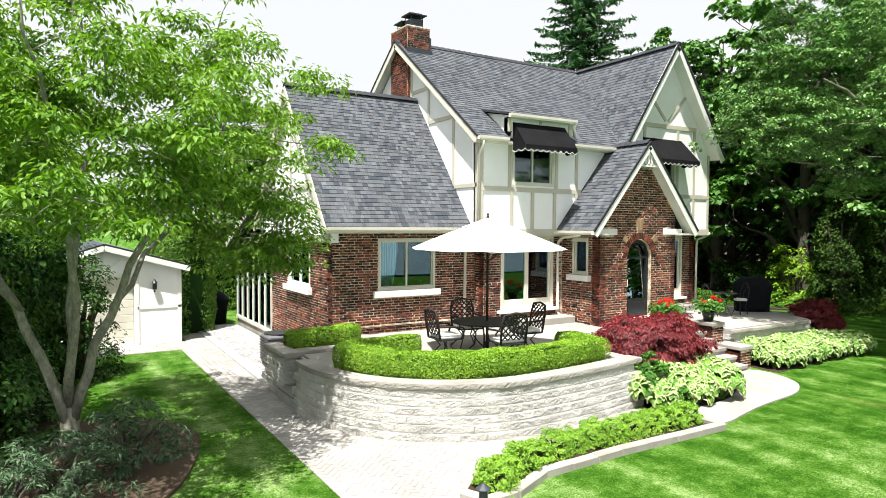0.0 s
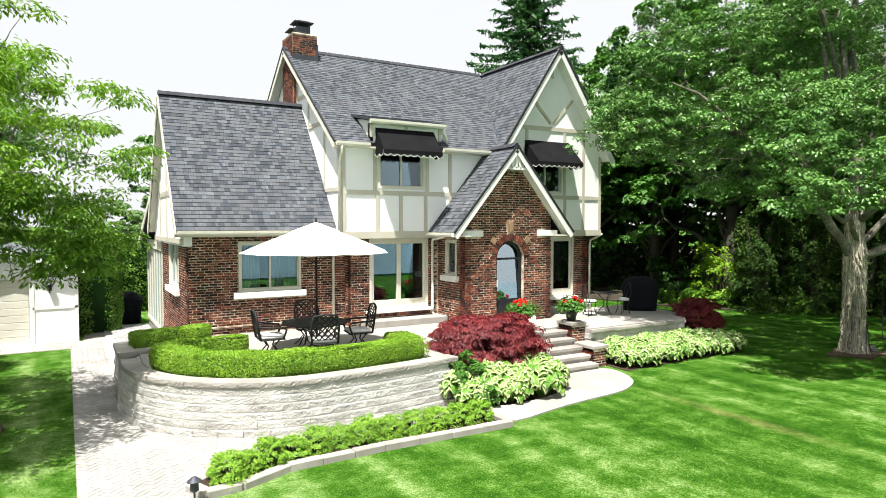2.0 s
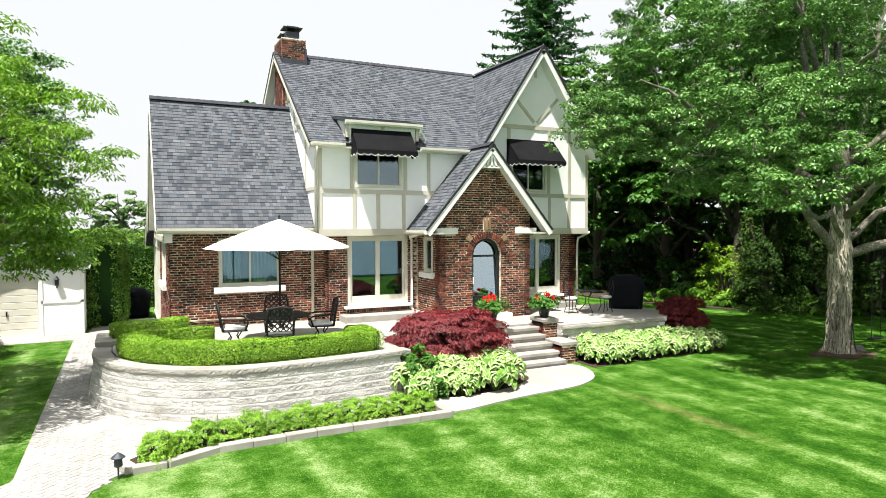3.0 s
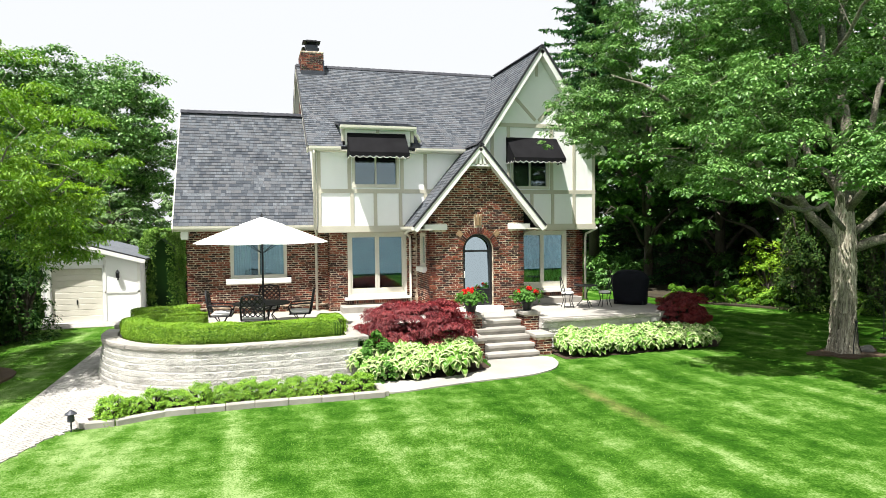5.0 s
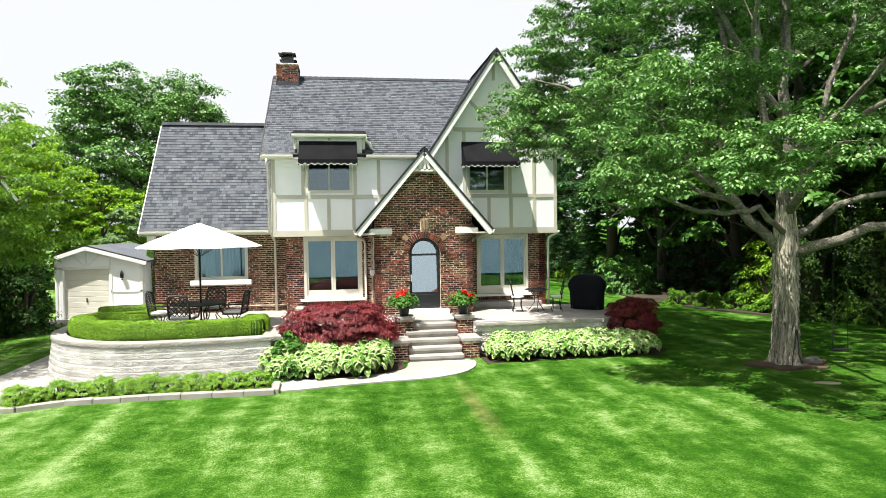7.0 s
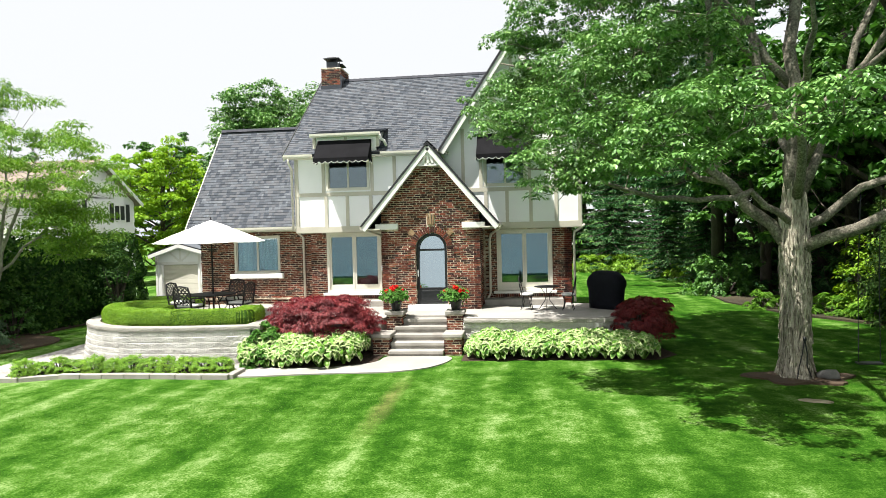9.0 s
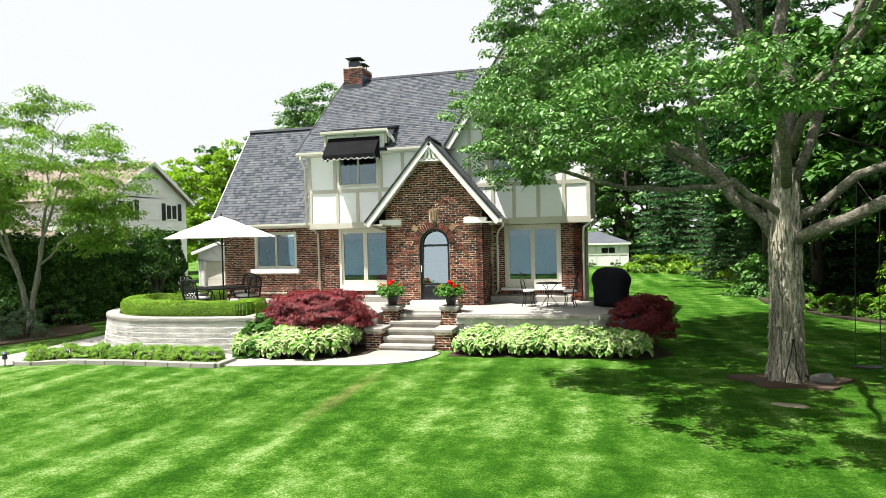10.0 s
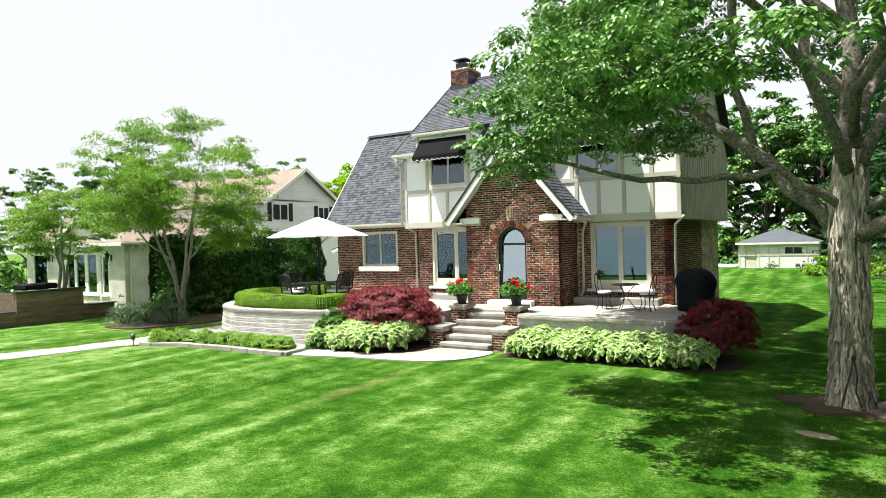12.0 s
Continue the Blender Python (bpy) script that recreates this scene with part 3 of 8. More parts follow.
def roof_face(parent, o, u, v, poly, budget=300, thick=0.1, label=""):
    """One slope of a roof: a slab with its shingles. poly holds corners as (along u, up v), counter-clockwise."""
    o, u, v = Vector(o), Vector(u).normalized(), Vector(v).normalized()
    nrm = u.cross(v)
    bm = bmesh.new()
    slab(bm, [o + u * a + v * b for a, b in poly], thick)
    roof = part("roof", bm, RIDGE, parent, label)
    basis = Matrix((u, v, nrm)).transposed().to_4x4()
    whole, cut = [], []
    top, bot = max(p[1] for p in poly), min(p[1] for p in poly)
    left, right = min(p[0] for p in poly), max(p[0] for p in poly)
    r = 0
    while bot + r * TAB < top - 0.02:
        b, a = bot + r * TAB, left - rng.uniform(0, 0.3)
        while a < right:
            k = rng.integers(4)
            w = SHINGLE_SIZES[k]
            q = clip([(a, b), (a + w, b), (a + w, min(b + LAP, top)), (a, min(b + LAP, top))], list(poly))
            area = abs(sum(x0 * y1 - x1 * y0 for (x0, y0), (x1, y1) in zip(q, q[1:] + q[:1]))) / 2 if q else 0
            if area > w * LAP * 0.995:
                whole.append((a, b, k))
            elif area > 0.001:
                cut.append((q, b))
            a += w
        r += 1
    for a, b, k in whole[:budget]:
        part_of("shingle", SHINGLE_KINDS[k], roof, at=Matrix.Translation(o + u * a + v * b) @ basis)
    vs, fs = [], []
    for a, b, k in whole[budget:]:
        w = SHINGLE_SIZES[k]
        cut.append(([(a + 0.003, b), (a + w - 0.003, b), (a + w - 0.003, b + LAP), (a + 0.003, b + LAP)], b))
    for q, b in cut:
        k, n = len(vs), len(q)
        vs += [o + u * x + v * y + nrm * (0.017 - 0.013 * (y - b) / LAP) for x, y in q] + [o + u * x + v * y - nrm * 0.002 for x, y in q]
        fs.append([k + i for i in range(n)])
        fs += [(k + n + i, k + n + (i + 1) % n, k + (i + 1) % n, k + i) for i in range(n)]
    if vs:
        part_of("shingle_field", mesh_of("shingle_field", vs, fs, [SHINGLE]), roof, kind="stuff")
    return roof


RIDGE_CAP = mesh_of("ridge_cap", [(-0.13, 0, -0.10), (0, 0, 0.02), (0.13, 0, -0.10), (-0.13, 0.26, -0.115), (0, 0.26, 0.004), (0.13, 0.26, -0.115), (-0.13, 0, -0.12), (0, 0, -0.002), (0.13, 0, -0.12)],
                    [(0, 1, 4, 3), (1, 2, 5, 4), (6, 7, 1, 0), (7, 8, 2, 1)], [RIDGE])


def ridge_row(parent, a, b):
    a, b = Vector(a), Vector(b)
    d = (b - a).normalized()
    s = d.cross(UP).normalized()
    basis = Matrix((s, d, UP)).transposed().to_4x4()
    for i in range(int((b - a).length / 0.22)):
        part_of("ridge_cap", RIDGE_CAP, parent, at=Matrix.Translation(a + d * 0.22 * i) @ basis)


def window_unit(parent, place, x0, x1, z0, z1, lights=2, fw=0.075, sill=True, deep=0.09, mat=None, bottom=None, name="window", label="", st=0.028):
    """A window in a wall's own frame: outer frame, sashes with panes, sill."""
    mat = mat or CREAM
    b0 = bottom or fw
    win = part(name, wall_bm(rect(x0 + 0.002, x1 - 0.002, z0 + 0.002, z1 - 0.002), [rect(x0 + fw, x1 - fw, z0 + fw, z1 - fw)], 0.14), mat, parent, label)
    win.matrix_basis = place @ Matrix.Translation((0, -0.02, 0))
    w = (x1 - x0 - 2 * fw) / lights
    for i in range(lights):
        a = x0 + fw + w * i
        s = part("sash", wall_bm(rect(a + 0.002, a + w - 0.002, z0 + fw + 0.002, z1 - fw - 0.002), [rect(a + st, a + w - st, z0 + b0 + st, z1 - fw - st)], 0.045), mat, win)
        s.matrix_basis = Matrix.Translation((0, 0.045 + 0.012 * (i % 2), 0))
        g = part("pane", boxed(a + st - 0.006, a + w - st + 0.006, deep - 0.008, deep - 0.002, z0 + b0 + st - 0.006, z1 - fw - st + 0.006), GLASS, win)
        g.visible_shadow = False
    if sill:
        part("sill", boxed(x0 - 0.14, x1 + 0.12, -0.11, 0.10, z0 - 0.17, z0 - 0.004, bevel=0.012), WHITE, win, "white stone sill")
    return win


# ---- ground, lawn, lake ----
def ground_mesh():
    bm = bmesh.new()
    cuts = [-700, -250, -110, -60, -40] + list(range(-30, 31, 3)) + [40, 60, 110, 250, 700]
    grid = [[bm.verts.new((x, y, 0.05 * noise.noise(Vector((x * 0.11, y * 0.11, 3.0))) if y < -6.5 or x > 8 else 0.0)) for x in cuts] for y in cuts]
    for a, b in zip(grid, grid[1:]):
        for i in range(len(a) - 1):
            bm.faces.new((a[i], a[i + 1], b[i + 1], b[i]))
    return bm


ground = part("ground", ground_mesh(), LAWN, None, smooth=True)
tagged(ground, "sunlit striped mown green lawn reaching to the woods", "lawn", kind="structure")
lake = part("water", boxed(-690, 690, -690, -24.5, -0.2, 0.12), WATER, None)
tagged(lake, "open blue lake beyond the lawn", "lake", kind="structure")

litter = part("forest_floor", sheet([(11.6, 9.0), (12.6, 5.0), (14.2, 2.4), (17.0, 0.2), (21.0, -1.6), (34.0, -4.0), (70.0, -6.0), (70.0, 60.0), (20.0, 44.0), (13.0, 30.0), (12.4, 18.0), (11.8, 13.0)], -0.1, 0.07), LITTER, None)
tagged(litter, "dark leaf-strewn ground under the woods", "woodland floor", kind="structure")

# ---- paths and beds ----
PATH_EDGE = [(-11.38, 7.3), (-11.38, -5.6), (-11.75, -7.3), (-12.5, -9.0), (-14.6, -13.2), (-13.5, -13.8), (-11.2, -9.5), (-10.3, -6.6), (-9.95, -6.05), (-9.2, -5.0), (-7.4, -4.72), (-4.3, -4.8), (-4.3, -4.0), (-7.3, -3.7), (-9.3, -2.8), (-10.2, -0.9), (-10.35, 2.2), (-10.2, 9.6), (-9.4, 15.5), (-10.6, 15.5), (-11.0, 9.0), (-11.0, 8.66), (-14.9, 8.66), (-14.9, 7.3)]
path_bed = part("pavement", sheet(PATH_EDGE, -0.1, 0.012), JOINT, None)
tagged(path_bed, "pale herringbone paver path beside the retaining wall", "path", kind="structure")
HOSTA_LEFT = [(-4.35, -4.45), (-3.1, -4.66), (-2.0, -4.5), (-1.0, -3.95), (-0.95, -2.1), (-4.3, -2.1)]
WALK = [(-4.25, -5.66), (-2.1, -5.16), (-0.4, -5.0), (0.45, -4.55), (0.85, -3.95), (1.02, -3.25), (0.72, -2.9), (-0.85, -2.9), (-0.95, -3.9), (-2.0, -4.46), (-3.1, -4.62), (-4.3, -4.4)]
for _ in range(2):      # ease the curve of the edge
    WALK = [q for (ax, ay), (bx, by) in zip(WALK, WALK[1:] + WALK[:1]) for q in ((0.8 * ax + 0.2 * bx, 0.8 * ay + 0.2 * by), (0.2 * ax + 0.8 * bx, 0.2 * ay + 0.8 * by))]
front_walk = part("front_walk", sheet(WALK, -0.1, 0.03), PATIO, None)
tagged(front_walk, "pale concrete walk curving to the front steps", "walk", kind="structure")
bed_left = part("flower_bed", sheet(HOSTA_LEFT, -0.1, 0.012), SOIL, None)
tagged(bed_left, "dark soil bed under the hostas", "flower bed", kind="structure")
bed_right = part("flower_bed", sheet([(1.25, -3.55), (4.5, -3.35), (6.3, -3.35), (6.9, -2.7), (6.6, -1.3), (5.2, -2.0), (1.25, -2.05)], -0.1, 0.012), SOIL, None)
tagged(bed_right, "dark soil bed along the right patio wall", "flower bed", kind="structure")
bed_kerb = part("flower_bed", sheet([(-4.3, -5.55), (-6.8, -5.52), (-8.5, -5.6), (-9.3, -5.95), (-9.75, -6.0), (-9.85, -5.7), (-9.1, -5.0), (-7.4, -4.78), (-4.3, -4.86)], -0.1, 0.07), SOIL, None)
tagged(bed_kerb, "dark soil bed behind the low stone kerb", "flower bed", kind="structure")
bed_tree = part("mulch_ring", sheet([(8.9 + (1.0 + 0.2 * math.sin(3 * a) + 0.12 * math.sin(7 * a)) * math.cos(a), -5.4 + (0.72 + 0.12 * math.cos(2 * a) + 0.1 * math.sin(5 * a)) * math.sin(a)) for a in [k * math.pi / 14 for k in range(28)]], -0.1, 0.045), MULCH, None)
tagged(bed_tree, "worn brown mulch ring round the big tree", "mulch bed", kind="structure")
bed_shrub = part("mulch_bed", sheet([(-14.6 + (2.0 + 0.2 * math.sin(3 * a)) * math.cos(a), -1.7 + (2.6 + 0.2 * math.cos(2 * a)) * math.sin(a)) for a in [k * math.pi / 14 for k in range(28)]], -0.1, 0.05), MULCH, None)
tagged(bed_shrub, "brown mulch bed round the small tree", "mulch bed", kind="structure")
bed_hedge = part("hedge_bed", sheet([(-17.9, -1.2), (-15.6, -1.2), (-14.7, 0), (-14.3, 6.8), (-17.5, 6.8)], -0.1, 0.03), SOIL, None)
tagged(bed_hedge, "dark soil strip under the tall hedge", "flower bed", kind="structure")
gravel_bed = part("gravel_bed", sheet([(-10.5, 1.8), (-8.8, 1.8), (-8.8, 11.3), (-10.3, 11.3)], -0.1, 0.06), GRAVEL, None)
tagged(gravel_bed, "white gravel strip along the house wall", "gravel bed", kind="structure")

# ---- retaining wall ----
def wall_line():
    pts = [Vector((-10.45, y, 0)) for y in np.linspace(-0.55, -0.9, 3)]
    pts += [Vector((-7.3 + 3.15 * math.cos(a), -0.9 + 3.15 * math.sin(a), 0)) for a in np.linspace(math.pi, 1.5 * math.pi, 40)[1:]]
    pts += [Vector((x, -4.05 + 0.30 * ((x + 7.3) / 3.0) ** 2, 0)) for x in np.linspace(-7.3, -4.3, 14)[1:]]
    return pts


def along(pts, s):
    for a, b in zip(pts, pts[1:]):
        d = (b - a).length
        if s <= d:
            return a.lerp(b, s / d), (b - a) / d
        s -= d
    return pts[-1].copy(), (pts[-1] - pts[-2]).normalized()


def rough_block(w, h, deep, amount, seed, nx=14, nz=4):
    """A split-face stone: its front broken and its edges chipped."""
    g = np.random.default_rng(seed)
    vs, fs = [], []
    for i in range(nx + 1):
        for k in range(nz + 1):
            edge = i in (0, nx) or k in (0, nz)
            x, z = -w / 2 + w * i / nx, h * k / nz
            big = noise.noise(Vector((x * 6 + seed * 7.1, z * 11, seed))) * amount * 0.9
            y = (-amount * 0.15 if k in (0, nz) else -amount * 0.45 + big * 0.6) if edge else -amount * 0.5 + big * 0.6 + g.uniform(-1, 1) * amount * 0.5
            if not edge:
                x += g.uniform(-0.3, 0.3) * w / nx
                z += g.uniform(-0.3, 0.3) * h / nz
            vs.append((x, y, z))
    st = nz + 1
    for i in range(nx):
        for k in range(nz):
            a = i * st + k
            fs.append((a, a + st, a + st + 1, a + 1))
    c = len(vs)
    vs += [(-w / 2, deep, 0), (w / 2, deep, 0), (w / 2, deep, h), (-w / 2, deep, h)]
    fs += [(c + 1, c, c + 3, c + 2), tuple([i * st + nz for i in range(nx + 1)] + [c + 2, c + 3]), tuple([i * st for i in range(nx, -1, -1)] + [c, c + 1]),
           (0, nz, c + 3, c), (nx * st + nz, nx * st, c + 1, c + 2)]
    return mesh_of("block", vs, fs, [LIME])


COURSE, BATTER = 0.148, 0.022
BLOCKS = [rough_block(0.468, COURSE - 0.004, 0.22, 0.019, s + 3, nx=20, nz=6) for s in range(9)]
SHORT = [rough_block(0.236, COURSE - 0.004, 0.22, 0.019, s + 30, nx=10, nz=6) for s in range(4)]
CAPS = [rough_block(0.490, 0.105, 0.36, 0.016, s + 50, nx=18, nz=4) for s in range(5)]
for me_ in CAPS:
    me_.materials[0] = CAPSTONE

LINE = wall_line()
LINE_LEN = sum((b - a).length for a, b in zip(LINE, LINE[1:]))
retaining = thing("retaining_wall", "curved retaining wall of pale split-face limestone blocks with cap stones", "retaining wall")


def block_row(parent, line, total, z, out, kinds, w, start, name):
    s = start
    while s < total - 0.05:
        p, d = along(line, s)
        nrm = Vector((d.y, -d.x, 0))
        basis = Matrix((d, -nrm, UP)).transposed().to_4x4()
        part_of(name, kinds[rng.integers(len(kinds))], parent, at=Matrix.Translation(p + nrm * out + UP * z) @ basis)
        s += w


for c in range(6):
    block_row(retaining, LINE, LINE_LEN, c * COURSE + 0.004, BATTER * (6 - c), BLOCKS, 0.4555, 0.23 * (c % 2), "block")
block_row(retaining, LINE, LINE_LEN + 0.25, 6 * COURSE + 0.006, 0.05, CAPS, 0.478, 0.1, "cap_stone")
# the end of the wall runs back to the steps, square
RETURN = [Vector((-4.3, -3.72, 0)), Vector((-4.3, -1.9, 0))]
for c in range(6):
    block_row(retaining, RETURN, 1.8, c * COURSE + 0.004, BATTER * (6 - c) - 0.06, BLOCKS, 0.4555, 0.12 + 0.23 * (c % 2), "block")
block_row(retaining, RETURN, 1.9, 6 * COURSE + 0.006, 0.03, CAPS, 0.478, 0.24, "cap_stone")

# square pier at the path with a planting ledge on it
pier_wall = thing("planter_wall", "square planter wall of pale split-face stone beside the path", "retaining wall")
PIER = [Vector((-10.45, 1.75, 0)), Vector((-10.45, 0.45, 0)), Vector((-9.2, 0.45, 0))]
for c in range(6):
    z, lean = c * COURSE + 0.004, 0.006 * (6 - c)
    if c % 2:
        block_row(pier_wall, PIER[:2], 1.2, z, lean, BLOCKS, 0.4555, -0.05, "block")
        block_row(pier_wall, PIER[:2], 1.26, z, lean, SHORT, 0.4555, 1.2, "block")
        block_row(pier_wall, PIER[1:], 1.3, z, lean, BLOCKS, 0.4555, 0.2, "block")
    else:
        block_row(pier_wall, PIER[:2], 1.3, z, lean, BLOCKS, 0.4555, 0.17, "block")
        block_row(pier_wall, PIER[1:], 0.2, z, lean, SHORT, 0.4555, 0.1, "block")
        block_row(pier_wall, PIER[1:], 1.3, z, lean, BLOCKS, 0.4555, 0.43, "block")
block_row(pier_wall, PIER[:2], 1.3, 6 * COURSE + 0.006, 0.05, CAPS, 0.478, 0.2, "cap_stone")
block_row(pier_wall, PIER[1:], 1.3, 6 * COURSE + 0.006, 0.05, CAPS, 0.478, 0.21, "cap_stone")
part("core", boxed(-10.3, -8.85, 0.55, 1.98, 0, 0.97), SOIL, pier_wall)
low = thing("stone_ledge", "low split-face stone ledge between the planter walls", "stone ledge")
for c in range(2):
    block_row(low, [Vector((-10.55, 0.4, 0)), Vector((-10.55, -0.5, 0))], 0.9, c * COURSE * 0.6 + 0.004, 0.0, BLOCKS, 0.4555, 0.2, "block")
part("ledge_cap", boxed(-10.6, -10.1, -0.55, 0.42, 0.24, 0.29, bevel=0.01), CAPSTONE, low)
back_low = [Vector((-10.12, 0.5, 0)), Vector((-10.12, -0.62, 0))]
for c in range(6):
    block_row(low, back_low, 1.1, c * COURSE + 0.004, 0.0, BLOCKS, 0.4555, 0.2, "block")

# patio: one raised slab, scored into large flags
PATIO_EDGE = [(-10.05, 0.5), (-10.1, -0.7), (-9.95, -1.7), (-9.3, -2.8), (-8.3, -3.45), (-7.3, -3.68), (-4.45, -3.4), (-4.45, -2.05), (-1.2, -2.05), (-1.05, -1.45), (1.15, -1.45), (1.2, -2.12), (5.1, -2.12), (6.1, -1.2), (6.1, 1.3), (4.45, 1.3), (4.45, 1.6), (1.5, 1.6), (1.5, 0.1), (-1.5, 0.1), (-1.5, 1.6), (-4.4, 1.6), (-4.6, 2.05), (-8.8, 2.05), (-8.85, 0.5)]
patio = part("patio_floor", sheet(PATIO_EDGE, 0.0, 0.93), PATIO, None)
tagged(patio, "raised pale stone patio before the house", "patio", kind="structure")

# front edge of the right patio
edge_wall = thing("patio_wall", "low pale stone wall edging the right-hand patio", "retaining wall")
RW = [Vector((1.22, -2.14, 0)), Vector((5.1, -2.14, 0)), Vector((6.12, -1.2, 0)), Vector((6.12, 1.3, 0))]
RWL = sum((b - a).length for a, b in zip(RW, RW[1:]))
for c in range(5):
    block_row(edge_wall, RW, RWL, c * COURSE + 0.055, 0.02, BLOCKS, 0.46, 0.2 + 0.23 * (c % 2), "block")
block_row(edge_wall, RW, RWL, 0.80, 0.08, CAPS, 0.478, 0.24, "cap_stone")

# ---- front steps and piers ----
steps = thing("front_steps", "pale stone front steps between brick piers", "steps")
for i in range(5):
    part("tread", boxed(-0.80, 0.72, -3.05 + 0.31 * i, -2.60 + 0.31 * i if i < 4 else -1.30, 0.1 + 0.175 * i - 0.02, 0.175 * (i + 1), bevel=0.014), CAPSTONE, steps, "worn stone tread")
    part("riser", boxed(-0.78, 0.70, -3.01 + 0.31 * i, -1.5, 0.175 * i - 0.05 if i else 0, 0.175 * i + 0.085), CAPSTONE, steps)


def brick_pier(x0, x1, y0, y1, top):
    p = thing("brick_pier", "low red brick pier with a pale stone cap beside the steps", "pier", group="piers beside the steps")
    part("core", boxed(x0 + 0.012, x1 - 0.012, y0 + 0.012, y1 - 0.012, 0, top - 0.1), MORTAR, p)
    face = part("face", boxed(x0 + 0.012, x1 - 0.012, y0 + 0.010, y0 + 0.03, 0.0, top - 0.11), MORTAR, p)
    face.matrix_basis = Matrix.Identity(4)
    for nm, place, w in (("front_face", pose(0, y0 + 0.012, 0), (x0, x1)), ("west_face", pose(x0 + 0.012, 0, 0, 0, 0, WEST), (-y1, -y0)), ("east_face", pose(x1 - 0.012, 0, 0, 0, 0, EAST), (y0, y1))):
        f = part(nm, wall_bm(rect(w[0] + 0.012, w[1] - 0.012, 0.0, top - 0.1), (), 0.02), MORTAR, p)
        f.matrix_basis = place
        lay_bricks(f, w[0], w[1], 0.03, top - 0.1, budget=40)
    part("cap", boxed(x0 - 0.04, x1 + 0.04, y0 - 0.04, y1 + 0.04, top - 0.1, top, bevel=0.014), CAPSTONE, p, "pale cut stone cap")
    return p


brick_pier(0.72, 1.2, -2.82, -2.12, 0.60)
brick_pier(-1.28, -0.80, -2.82, -2.12, 0.60)
brick_pier(0.70, 1.18, -1.98, -1.40, 1.12)
brick_pier(-1.06, -0.58, -1.98, -1.40, 1.12)

# ---- kerb ----
kerb = thing("stone_kerb", "low pale stone kerb edging the shrub bed", "kerb")
KERB = [Vector((-4.15, -4.9, 0)), Vector((-4.12, -5.68, 0)), Vector((-6.8, -5.64, 0)), Vector((-8.5, -5.72, 0)), Vector((-9.3, -6.08, 0)), Vector((-9.8, -6.12, 0)), Vector((-9.95, -5.75, 0))]
for a, b in zip(KERB, KERB[1:]):
    d = (b - a).normalized()
    n_ = max(1, round((b - a).length / 0.6))
    for i in range(n_):
        L = (b - a).length / n_
        p = a + d * (L * (i + 0.5))
        k = part("kerb_stone", boxed(-L / 2 + 0.004, L / 2 - 0.004, -0.09, 0.09, -0.05, 0.115 + 0.008 * rng.uniform(-1, 1), bevel=0.012), CAPSTONE, kerb)
        k.matrix_basis = Matrix.Translation(p) @ Matrix((d, Vector((-d.y, d.x, 0)), UP)).transposed().to_4x4()

# ---- the house ----
house = thing("house", "two-storey brick and white half-timbered house with steep grey shingle roofs", "house")
LOW_Y, UP_Y, WING_Y = 1.55, 1.24, 2.0

# ground floor, brick
FD1, FD2 = (-3.88, -1.94, 1.36, 3.44), (2.03, 3.88, 1.36, 3.42)
front_low = wall_part("wall", house, pose(0, LOW_Y, 0), rect(-4.45, 4.52, 0, 3.46), [rect(*FD1), rect(*FD2)], MORTAR, label="ground floor wall of dark red clinker brick")
lay_bricks(front_low, -4.45, 4.52, 0.93, 3.46, holes=[FD1, FD2], allow=lambda x, z: not -1.55 < x < 1.55, near=-2.9)
east_low = wall_part("wall", house, pose(4.52, 0, 0, 0, 0, EAST), rect(1.55, 9.6, 0, 3.46), [], MORTAR, label="shaded side wall of dark red brick")
lay_bricks(east_low, 1.55, 6.0, 0.93, 3.46, near=1.6, budget=120)
west_low = wall_part("wall", house, pose(-4.45, 0, 0, 0, 0, WEST), rect(-2.2, -1.56, 0, 3.46), [], MORTAR)
lay_bricks(west_low, -2.2, -1.55, 0.93, 3.46, budget=60, near=-1.6)
wall_part("wall", house, pose(0, 9.6, 0, 0, 0, 180), rect(-4.5, 8.7, 0, 3.46), [], MORTAR)

# wing, brick below
W1 = (-7.48, -5.76, 2.04, 3.40)
WW = (-5.35, -3.5, 2.04, 3.36)
wing_front = wall_part("wall", house, pose(0, WING_Y, 0), rect(-8.75, -4.4, 0, 3.62), [rect(*W1)], MORTAR, label="wing wall of dark red clinker brick")
lay_bricks(wing_front, -8.76, -4.42, 0.95, 3.56, holes=[W1, (-7.62, -5.64, 1.86, 2.04)], near=-7.5)
wing_west = wall_part("wall", house, pose(-8.75, 0, 0, 0, 0, WEST), rect(-6.9, -WING_Y - 0.002, 0, 3.34), [rect(*WW)], MORTAR, label="west wall of dark red clinker brick")
lay_bricks(wing_west, -6.9, 0.014 - WING_Y, 0.10, 3.30, holes=[WW, (WW[0] - 0.14, WW[1] + 0.12, 1.86, 2.04)], near=-2.0)
part("stone_course", boxed(-8.77, -4.5, 1.955, 2.0, 1.12, 1.16), MORTAR, house)

